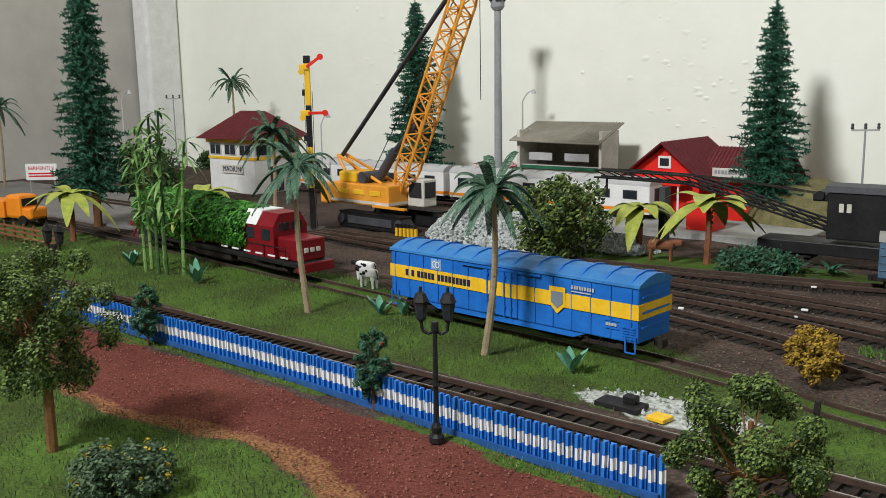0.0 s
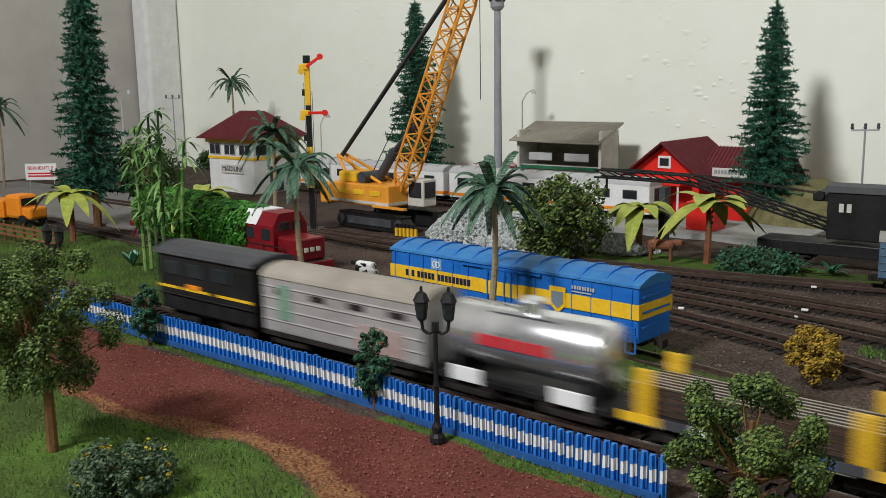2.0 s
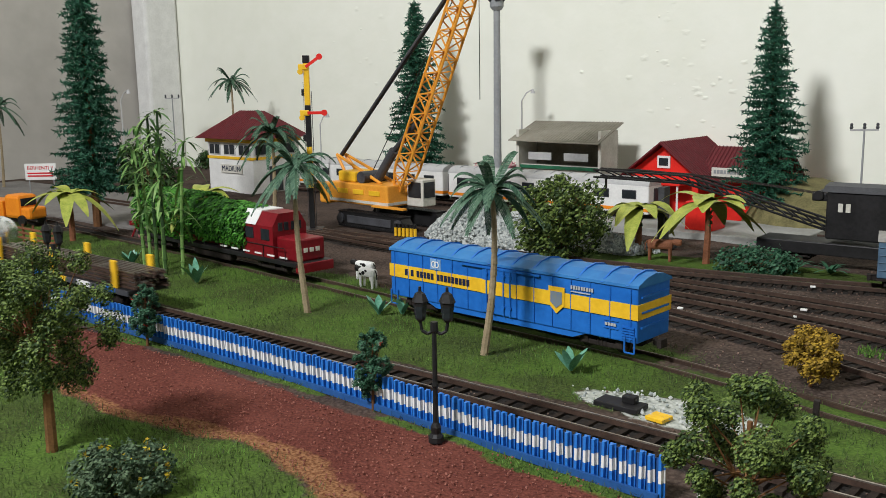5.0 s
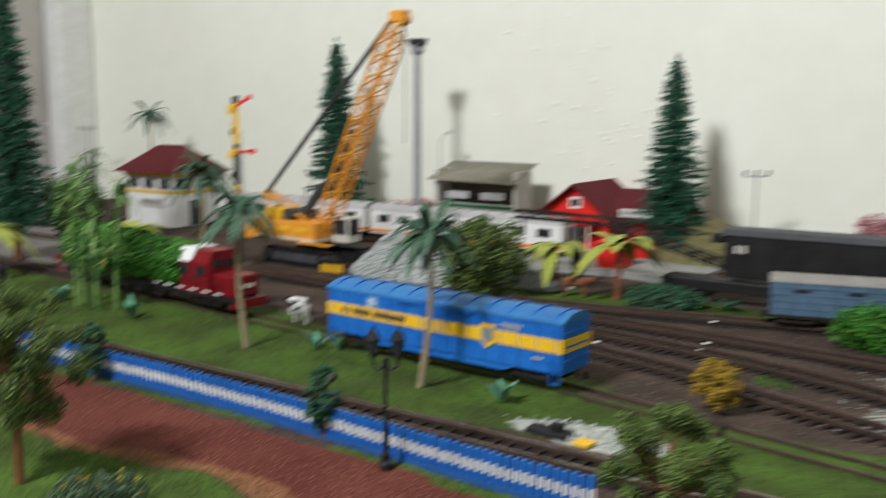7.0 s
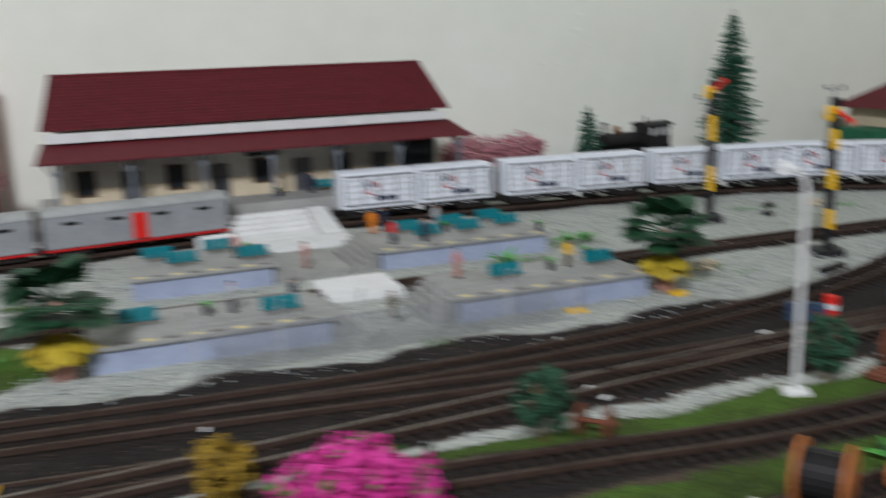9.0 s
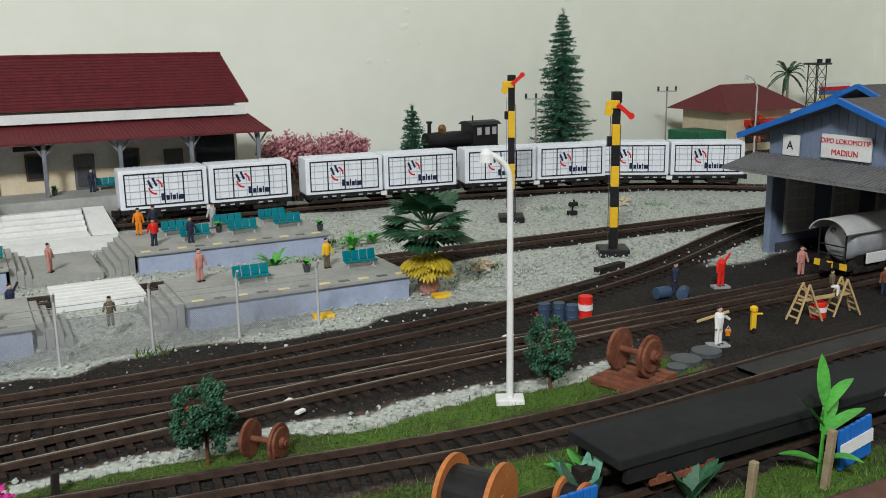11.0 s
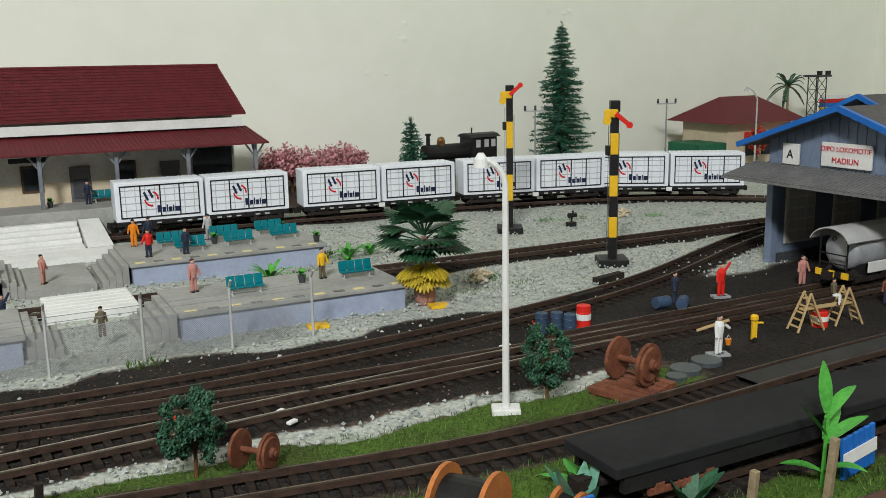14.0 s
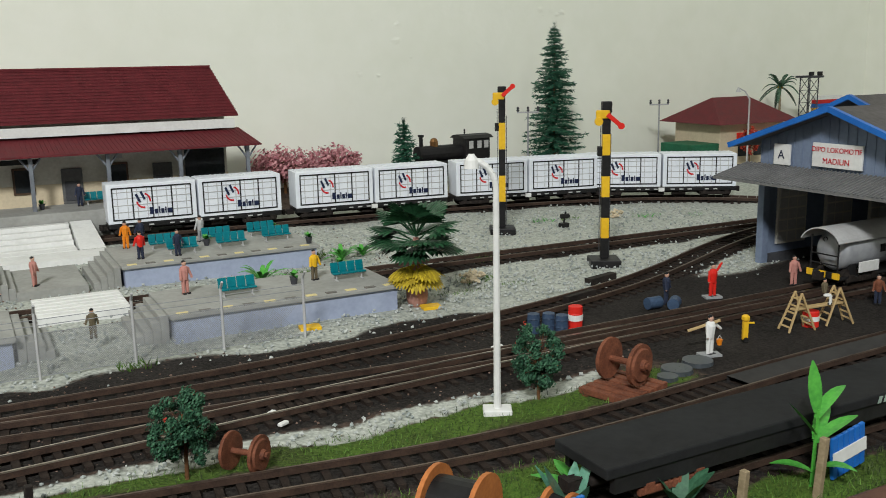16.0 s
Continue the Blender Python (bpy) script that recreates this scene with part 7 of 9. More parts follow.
# ---- vegetation ----
def pine_tree(m, h, r, seed, label):
    t = thing("pine_tree", label, "tree", m, "pine trees")
    rng = random.Random(seed)
    part("trunk", G().tube((0, 0, -0.002), (0, 0, h * 0.96), h * 0.016, h * 0.003, n=8), BARK, t)
    g = G()
    n = int(42 * h / 0.2)
    for k in range(n):
        f = 0.13 + 0.85 * k / n
        z = h * f
        reach = r * (1 - f) ** 0.75 * rng.uniform(0.75, 1.12) + 0.0022
        arms = rng.randint(7, 9)
        a0 = rng.uniform(0, 6.3)
        for j in range(arms):
            a = a0 + j * 6.283 / arms + rng.uniform(-0.25, 0.25)
            R = reach * rng.uniform(0.7, 1.15)
            d = Vector((math.cos(a), math.sin(a), rng.uniform(-0.25, 0.12)))
            m2 = max(5, int(R / 0.0011))
            for i in range(m2):
                s = (i + rng.random()) / m2
                p = Vector((0, 0, z)) + d * R * s
                for _ in range(3):
                    v = (d * 0.5 + Vector((rng.gauss(0, 0.8), rng.gauss(0, 0.8), rng.gauss(-0.1, 0.7)))).normalized()
                    o = v.orthogonal().normalized() * 0.0008
                    e = p + v * rng.uniform(0.003, 0.0062)
                    g.poly([p - o, p + o, e])
    for _ in range(60):
        v = Vector((rng.gauss(0, 0.5), rng.gauss(0, 0.5), 1)).normalized()
        p = Vector((0, 0, h * rng.uniform(0.93, 1.0)))
        o = v.orthogonal().normalized() * 0.0005
        g.poly([p - o, p + o, p + v * 0.006])
    part("crown", g, PINE, t, "dark green bristly needles")


pine_tree(pose(-0.995, 0.552, 0), 0.315, 0.047, 1, "very tall dark green pine by the road")
pine_tree(pose(-0.895, 1.0, 0), 0.276, 0.054, 2, "tall dark green pine behind the crane")
pine_tree(pose(-0.371, 0.975, 0), 0.236, 0.046, 3, "dark green pine behind the red house")
pine_tree(pose(1.15, 1.02, 0), 0.193, 0.044, 4, "tall green pine beside the room wall")
pine_tree(pose(0.922, 1.0, 0), 0.08, 0.022, 5, "small dense pine by the steam locomotive")
solid("foam_hill", G().lathe([(0.075, -0.003), (0.06, 0.025), (0.035, 0.042), (0.01, 0.05)], n=18), HEDGE, "brown olive foam hill behind the yard", "hill", pose(-0.335, 1.01, 0))


def leafy(name, label, m, h, crown, mats, leaves, size, seed, trunk=0.004, blooms=None, category="tree", bark=BARK, lumps=0):
    """A tree or shrub: trunk, limbs and clumps of small leaves with gaps. crown: (radius, centre height, half height)."""
    t = thing(name, label, category, m)
    rng = random.Random(seed)
    R, cz, hz = crown
    tr = G().path([(0, 0, -0.003), (trunk * 0.3, 0, cz * 0.55), (0, trunk * 0.3, cz + hz * 0.35)], [trunk, trunk * 0.8, trunk * 0.4], 7)
    clumps = []
    nc = lumps or max(70, int(120 * (R / 0.03)))
    for _ in range(nc):
        while True:
            v = Vector((rng.uniform(-1, 1), rng.uniform(-1, 1), rng.uniform(-1, 1)))
            if 0.25 < v.length < 1:
                break
        c = Vector((v.x * R, v.y * R, cz + v.z * hz))
        clumps.append((c, R * (rng.uniform(0.17, 0.3) if lumps else rng.uniform(0.15, 0.3))))
        tr.tube((0, 0, cz * 0.55 + rng.random() * cz * 0.4), c, trunk * 0.2, trunk * 0.08, n=4)
    part("trunk", tr, bark, t)
    g = G()
    for k in range(leaves):
        c, r = clumps[k % nc]
        v = Vector((rng.gauss(0, 1), rng.gauss(0, 1), rng.gauss(0, 1))).normalized()
        p = c + v * r * rng.random() ** 0.45
        n = (v + Vector((rng.gauss(0, 0.6), rng.gauss(0, 0.6), rng.gauss(0.3, 0.6)))).normalized()
        g.card(p, n, size * rng.uniform(0.6, 1.3))
    part("crown", g, mats, t)
    if blooms:
        b = G()
        for _ in range(blooms[1]):
            c, r = rng.choice(clumps)
            v = Vector((rng.gauss(0, 1), rng.gauss(0, 1), abs(rng.gauss(0, 1)))).normalized()
            p = c + v * r * 1.02
            for _ in range(5):
                b.card(p + Vector((rng.gauss(0, 1), rng.gauss(0, 1), rng.gauss(0, 1))) * size * 0.6, Vector((rng.gauss(0, 1), rng.gauss(0, 1), 1)).normalized(), size)
        part("blossom", b, blooms[0], t)
    return t


LEAFOLIVE = mat("olive_leaf", (0.14, 0.2, 0.045), (0.022, 0.045, 0.012), 120, 0.6, island=0.7)
SHRUBGREY = mat("grey_green_leaf", (0.1, 0.15, 0.08), (0.03, 0.06, 0.03), 120, 0.7, island=0.7)
TREEBARK = mat("tree_bark_tan", (0.22, 0.11, 0.04), (0.11, 0.05, 0.02), 150, 0.8, 0.5)
leafy("broadleaf_tree", "leafy green tree with brown trunk on the lawn", pose(-0.385, 0.183, 0), 0.09, (0.03, 0.059, 0.031), LEAFOLIVE, 30000, 0.0008, 31, 0.0026, bark=TREEBARK, lumps=62)
leafy("broadleaf_tree", "leafy green tree close to the fence end", pose(-0.104, 0.267, 0), 0.072, (0.0235, 0.044, 0.025), LEAFOLIVE, 24000, 0.0007, 32, 0.0022, bark=TREEBARK, lumps=34)
leafy("flowering_bush", "grey-green bush with yellow flowers on the lawn", pose(-0.32, 0.178, 0), 0.022, (0.02, 0.008, 0.011), SHRUBGREY, 8000, 0.00095, 33, 0.001, (YELLEAF, 30), "bush")
for x, y, R, h, s in ((-0.309, 0.3085, 0.009, 0.04, 34), (-0.502, 0.305, 0.0095, 0.037, 35), (0.514, 0.3365, 0.012, 0.033, 36), (0.671, 0.3375, 0.0115, 0.034, 37), (-0.024, 0.417, 0.012, 0.034, 38)):
    leafy("shrub", "small upright dark green shrub with red blossoms", pose(x, y, 0), h, (R * 1.0, h * 0.54, h * 0.46), SHRUB, 9000, 0.0007, s, 0.0009, (REDLEAF, 9), "bush")
leafy("bush", "large dense dark green bush behind the boxcar", pose(-0.447, 0.687, 0), 0.078, (0.041, 0.036, 0.04), LEAFOLIVE, 10000, 0.002, 41, 0.003, None, "bush")
leafy("bush", "small ochre-brown bush beside the yard line", pose(-0.153, 0.473, 0), 0.03, (0.0135, 0.0165, 0.0135), OCHRE, 9000, 0.0009, 42, 0.001, None, "bush")
leafy("bush", "small ochre bush beside the front lines", pose(0.378, 0.338, 0), 0.028, (0.012, 0.014, 0.012), OCHRE, 1800, 0.0015, 43, 0.001, None, "bush")
leafy("blossom_bush", "large bright magenta blossoming bush at the front", pose(0.417, 0.283, 0), 0.04, (0.028, 0.019, 0.016), MAGENTA, 9000, 0.0019, 44, 0.002, (LEAFGREEN, 90), "bush")
for x, y, R, s in ((-0.77, 1.03, 0.05, 51), (0.79, 1.05, 0.05, 52), (0.85, 1.05, 0.045, 53)):
    leafy("blossom_bush", "pale pink blossoming bush by the wall", pose(x, y, 0), 0.06, (R * 0.75, 0.031, 0.017), PINKLEAF, 2600, 0.0024, s, 0.002, None, "bush")
leafy("blossom_tree", "pink blossoming tree beside the station", pose(0.235, 1.0, 0), 0.07, (0.03, 0.05, 0.018), PINKLEAF, 2200, 0.0022, 54, 0.002, None, "tree")
leafy("blossom_tree", "pink blossoming tree behind the crane wagon", pose(-0.15, 1.0, 0), 0.07, (0.028, 0.052, 0.016), PINKLEAF, 1800, 0.0022, 55, 0.002, None, "tree")
leafy("bush", "bright green bush before the blue vans", pose(-0.108, 0.685, 0), 0.035, (0.026, 0.015, 0.017), LEAFGREEN, 2600, 0.002, 56, 0.002, None, "bush")
leafy("bush", "bright green bush before the blue vans", pose(0.055, 0.725, 0), 0.03, (0.026, 0.013, 0.015), LEAFGREEN, 2400, 0.002, 57, 0.002, None, "bush")
leafy("bush", "dark green bush at the signal box", pose(-1.255, 0.9, 0), 0.06, (0.022, 0.04, 0.016), LEAFDARK, 1600, 0.0024, 58, 0.002, None, "bush")
leafy("bush", "low green hedge by the banana plants", pose(-0.29, 0.745, 0), 0.02, (0.034, 0.006, 0.009), SHRUB, 2400, 0.0018, 59, 0.001, None, "bush")
leafy("bush", "dark green bush by the road", pose(-0.96, 0.6, 0), 0.09, (0.035, 0.06, 0.04), LEAFDARK, 3000, 0.0026, 60, 0.003, None, "bush")
leafy("shrub", "small dark shrub with reddish tint by the house", pose(1.4, 0.92, 0), 0.05, (0.014, 0.036, 0.018), REDLEAF, 900, 0.0022, 61, 0.001, None, "bush")


def palm_tree(m, h, seed, frond=0.034, n=30, lean=0.006):
    t = thing("palm_tree", "coconut palm with slender ringed trunk and green fronds", "tree", m, "palm trees")
    rng = random.Random(seed)
    tr = G()
    pts = [(lean * math.sin(k / 14 * 2.2), 0, -0.002 + (h - 0.006) * k / 14) for k in range(15)]
    for k in range(14):
        tr.tube(pts[k], pts[k + 1], 0.0027 - 0.0011 * k / 14, 0.0023 - 0.0011 * k / 14, n=8)
    part("trunk", tr, TRUNK, t)
    top = Vector(pts[-1])
    nuts = G()
    for k in range(5):
        nuts.lump(top + Vector((0.0028 * math.cos(k * 1.3), 0.0028 * math.sin(k * 1.3), -0.001)), 0.0019, 0, rng)
    part("coconut_cluster", nuts, OCHRE, t)
    for k in range(n):
        a = k * 2.399 + rng.uniform(-0.2, 0.2)
        lift = rng.uniform(0.5, 1.9) if k % 3 else rng.uniform(-0.1, 0.5)
        L = frond * rng.uniform(0.8, 1.1)
        d = Vector((math.cos(a), math.sin(a), 0))
        g = G()
        N = 13
        line = [top + d * L * q * (1.05 - 0.22 * lift * q) + Vector((0, 0, L * (lift * q * 0.8 - 0.9 * q * q))) for q in [i / N for i in range(N + 1)]]
        for i in range(N):
            p, q = line[i], line[i + 1]
            ax = (q - p).normalized()
            sd = ax.cross(Vector((0, 0, 1))).normalized()
            w = 0.0034 * math.sin(math.pi * min(1, 0.16 + 0.8 * (i + 0.5) / N)) ** 0.7
            g.tube(p, q, 0.00045 * (1.3 - i / N), n=4, caps=False)
            for sgn in (-1, 1):
                for f in (0.0, 0.5):
                    r0, r1 = p.lerp(q, f), p.lerp(q, f + 0.46)
                    e = sd * sgn * w - Vector((0, 0, w * 0.45)) + ax * w * 0.75
                    g.poly([r0, r1, r1 + e, r0 + e * 0.94])
        part("frond", g, PALMGREEN, t)
    return t


palm_tree(pose(-0.486, 0.423, 0, 0, 0, 200), 0.11, 61, 0.034)
palm_tree(pose(-0.323, 0.416, 0, 0, 0, 20), 0.104, 62, 0.031, lean=0.007)
palm_tree(pose(-0.755, 0.615, 0, 0, 0, 0), 0.118, 63, 0.038)
palm_tree(pose(-1.3, 0.98, 0.015), 0.158, 64, 0.04, 26)
palm_tree(pose(1.556, 1.02, 0), 0.108, 65, 0.034, 15)
palm_tree(pose(-1.52, 0.685, 0), 0.138, 66, 0.05, 15)


def banana_plant(m, h, seed, frond=0.05, n=11):
    t = thing("banana_plant", "banana plant with broad yellow-green leaves and brown stem", "plant", m, "banana plants")
    rng = random.Random(seed)
    part("stem", G().path([(0, 0, -0.002), (0.001, 0, h * 0.4), (0, 0, h * 0.72)], [0.0034, 0.0028, 0.0018], 8), BROWNTRUNK, t)
    g = G()
    for k in range(9):
        g.lump((0.004 + 0.001 * math.cos(k * 2), -0.002 + 0.001 * math.sin(k * 2), h * 0.62 - k * 0.0016), 0.0014, 0, rng)
    part("fruit", g, LEAFDARK, t)
    for k in range(n):
        a = k * 6.283 / n + rng.uniform(-0.3, 0.3)
        lift = rng.uniform(0.05, 0.9)
        g = G().leaf((0, 0, h * 0.7), (math.cos(a), math.sin(a), lift), (0, 0, 1), frond * rng.uniform(0.8, 1.1), frond * 0.3, rng.uniform(0.5, 1.0), seg=7)
        part("leaf", g, BANANA, t)


banana_plant(pose(-0.41, 0.763, 0), 0.058, 71, 0.05)
banana_plant(pose(-0.336, 0.748, 0), 0.074, 72, 0.054, 12)
banana_plant(pose(-0.924, 0.483, 0), 0.07, 73, 0.046)
banana_plant(pose(-0.76, 0.53, 0.0), 0.075, 74, 0.055)


def bamboo(m, h, seed):
    t = thing("bamboo", "tall bamboo clump with jointed canes and pale drooping leaves", "plant", m)
    rng = random.Random(seed)
    canes = ((0.0, 0.0, 0.97, 0.0, LEAFDARK), (0.012, 0.0, 1.0, 0.003, LEAFDARK), (-0.02, 0.0, 0.78, -0.008, BAMBOO), (-0.026, 0.01, 0.9, -0.01, BAMBOO), (0.02, 0.012, 0.82, 0.012, BAMBOO), (-0.008, 0.012, 0.86, 0.0, BAMBOO))
    for x, y, hh, lean, cm in canes:
        H = h * hh
        line = [(x + lean * (k / 10) ** 2, y, -0.002 + H * k / 10) for k in range(11)]
        st = G().path(line, [0.0017 - 0.00007 * k for k in range(11)], 7)
        for p in line[1:]:
            st.tube(p, (p[0], p[1], p[2] + 0.001), 0.0021, n=7)
        s = part("cane", st, cm, t)
        g = G()
        for k in range(4, 11):
            p = Vector(line[k])
            for _ in range(9 if k > 8 else 4):
                a = rng.uniform(0, 6.3)
                d = Vector((math.cos(a), math.sin(a), rng.uniform(-0.5, 0.9)))
                g.leaf(p + d * rng.uniform(0.0, 0.004), d, (0, 0, 1), rng.uniform(0.011, 0.019), 0.0027, rng.uniform(0.2, 0.9), seg=3)
        part("foliage", g, BAMBOO, s)


bamboo(pose(-0.6955, 0.438, 0), 0.139, 75)


def rosette(name, label, m, n, length, width, mats, seed, lift=(0.5, 1.6), droop=0.25):
    t = thing(name, label, "plant", m)
    rng = random.Random(seed)
    for k in range(n):
        a = k * 2.399 + rng.uniform(-0.2, 0.2)
        g = G().leaf((0, 0, 0), (math.cos(a), math.sin(a), rng.uniform(*lift)), (0, 0, 1), length * rng.uniform(0.75, 1.1), width, droop, seg=4)
        part("leaf", g, mats, t)
    return t


for x, y, n, l, s in ((-0.264, 0.418, 6, 0.021, 81), (-0.632, 0.433, 6, 0.026, 82), (-0.438, 0.446, 5, 0.02, 83), (-0.743, 0.442, 12, 0.021, 84), (-0.425, 0.456, 4, 0.018, 85)):
    rosette("agave", "pointed blue-green agave plant in the grass", pose(x, y, 0), n, l, 0.0055, AGAVE, s, (1.1, 2.4), 0.2)
for x, y, l, s in ((-0.262, 0.752, 0.026, 86), (-0.235, 0.76, 0.022, 87), (0.63, 0.62, 0.03, 88), (0.705, 0.66, 0.026, 89), (0.725, 0.665, 0.022, 90)):
    rosette("grass_plant", "green long-leaved plant in the ballast", pose(x, y, 0), 14, l, 0.0035, PLANT if s > 87 else SHRUB, s, (0.7, 2.2), 0.5)
rosette("leafy_plant", "dark green leafy plant at the board's edge", pose(0.652, 0.224, 0), 6, 0.024, 0.006, SHRUB, 92, (0.8, 2.4), 0.3)
rosette("agave", "upright pointed agave near the cable reels", pose(0.617, 0.238, 0), 5, 0.026, 0.0055, AGAVE, 93, (1.5, 3.0), 0.1)
rosette("leafy_plant", "green plant near the cable reels", pose(0.632, 0.255, 0), 7, 0.02, 0.006, PLANT, 94, (0.5, 1.5), 0.3)


def tall_plant(m):
    t = thing("leafy_plant", "bright green broad-leaved plant at the board's edge", "plant", m)
    part("stem", G().path([(0, 0, -0.001), (0.0004, 0, 0.014), (0.0012, 0, 0.028)], [0.0009, 0.0007, 0.0005], 6), PLANT, t)
    for z, a, l, w, lift, droop in ((0.027, 80, 0.019, 0.0058, 5.0, 0.05), (0.025, 10, 0.024, 0.005, 0.9, 0.35), (0.019, 165, 0.018, 0.005, 1.3, 0.1), (0.016, -15, 0.022, 0.0062, 0.9, 0.3), (0.017, 30, 0.026, 0.005, 0.55, 0.25), (0.006, -60, 0.018, 0.0055, 0.8, 0.5), (0.005, 140, 0.017, 0.0055, 0.6, 0.4)):
        r = math.radians(a)
        part("leaf", G().leaf((0.0004, 0, z), (math.cos(r), math.sin(r), lift), (0, 0, 1), l, w, droop, seg=6), PLANT, t)


def fan_palm(m, seed):
    t = thing("fan_palm", "fan palm with swollen pink trunk and yellow lower fronds", "tree", m, "fan palms")
    rng = random.Random(seed)
    part("trunk", G().lathe([(0.0052, -0.002), (0.0066, 0.003), (0.0068, 0.008), (0.0058, 0.014), (0.0038, 0.019), (0.0024, 0.026), (0.0018, 0.042)], n=18), PINKTRUNK, t, "swollen pink trunk", smooth=True)
    top = Vector((0, 0, 0.043))
    for k in range(44):
        a = k * 2.399
        low = k < 13
        hub = top - Vector((0, 0, 0.017 if low else 0.006 if k < 22 else 0.004 if k < 31 else 0.0))
        up = rng.uniform(-0.75, -0.25) if low else (rng.uniform(-0.15, 0.35) if k < 22 else rng.uniform(-0.2, 0.5) if k < 31 else rng.uniform(0.3, 1.9))
        d = Vector((math.cos(a), math.sin(a), up)).normalized()
        st = hub + d * (0.008 if low else 0.01 if k < 22 else 0.015)
        g = G().tube(hub, st, 0.0006, n=4)
        side = d.cross(Vector((0, 0, 1))).normalized()
        for j in range(13):
            w = (j - 6) * 0.2
            v = (d * math.cos(w) + side * math.sin(w)).normalized()
            g.leaf(st, v, d.cross(side), (0.0135 if low else 0.0185) * (1 - 0.2 * abs(w)), 0.0046, 0.3, seg=3)
        part("frond", g, YELLEAF if low else FANLEAF, t, "yellowed lower frond" if low else "")


tall_plant(pose(0.7046, 0.2155, 0))
fan_palm(pose(0.6964, 0.5115, 0), 95)
fan_palm(pose(0.32, 0.512, 0), 96)

# grass fibres, gravel and tufts
rng = random.Random(101)
bright, dark_ = G(), G()
n = 0
while n < 130000:
    x = rng.uniform(-0.95, 0.86)
    y = rng.choice((rng.uniform(0.1, 0.3), rng.uniform(0.36, 0.53), rng.uniform(0.2, 0.35)))
    c = cover(x, y)
    if rng.random() > c[0] * 1.05 or near_track(x, y) < 0.006:
        n += 0.2
        continue
    n += 1
    g = bright if noise.noise(Vector((x * 16, y * 16, 7))) + rng.uniform(-0.3, 0.3) > 0.08 else dark_
    hgt = rng.uniform(0.0006, 0.0024)
    a = rng.uniform(0, 6.3)
    o = Vector((math.cos(a), math.sin(a), 0)) * 0.0002
    p = Vector((x, y, -0.0008))
    g.poly([p - o, p + o, p + Vector((rng.gauss(0, 0.0011), rng.gauss(0, 0.0011), hgt + 0.0008))])
solid("grass_fibres", bright, GRASSBLADE, "short bright green static grass fibres", "grass", kind="stuff")
solid("grass_fibres", dark_, GRASSDARK, "short dark olive static grass fibres", "grass", kind="stuff")
pale_g, brown_g = G(), G()
for _ in range(30000):
    x, y = rng.uniform(-0.3, 1.1), rng.uniform(0.335, 0.8)
    c = cover(x, y)
    if rng.random() < c[2] and (y < 0.56 or rng.random() < 0.5):
        pale_g.lump((x, y, rng.uniform(-0.0006, 0.0006)), rng.uniform(0.0006, 0.0014), 0, rng)
    elif rng.random() < 0.35 and c[0] < 0.2 and x < 0.75:
        brown_g.lump((x, y, -0.0006), rng.uniform(0.0004, 0.0009), 0, rng)
for _ in range(5000):
    x, y = rng.uniform(-0.8, -0.1), rng.uniform(0.225, 0.305)
    if cover(x, y)[1] > 0.5:
        brown_g.lump((x, y, -0.0005), rng.uniform(0.0003, 0.0007), 1, rng)
solid("pale_gravel", pale_g, STONE, "pale grey-green ballast gravel", "gravel", kind="stuff")
solid("brown_gravel", brown_g, [STONEBROWN, mat("red_soil_crumb", (0.3, 0.12, 0.09), (0.17, 0.055, 0.04), 200, 0.9, island=0.8)], "scattered brown ballast crumbs", "gravel", kind="stuff")


def heap(m, rx, ry, h, seed):
    g = G()
    r = random.Random(seed)
    for _ in range(2600):
        a, s = r.uniform(0, 6.3), math.sqrt(r.random())
        z = h * (1 - s) ** 0.85 * (1 + 0.25 * noise.noise(Vector((s * 3 * math.cos(a), s * 3 * math.sin(a), seed))))
        g.lump((rx * s * math.cos(a), ry * s * math.sin(a), z), r.uniform(0.0012, 0.0026), 0, r)
    prof = [(1.0, -0.004), (0.75, h * 0.22), (0.5, h * 0.5), (0.25, h * 0.72), (0.05, h * 0.9)]
    t = thing("gravel_heap", "heap of pale grey-green crushed stone", "gravel heap", m)
    core = part("core", G().lathe([(rr, z) for rr, z in prof], n=20), STONE, t)
    core.matrix_basis = Matrix.Diagonal((rx, ry, 1, 1))
    tagged(part("crushed_stone", g, STONE, t), kind="stuff")


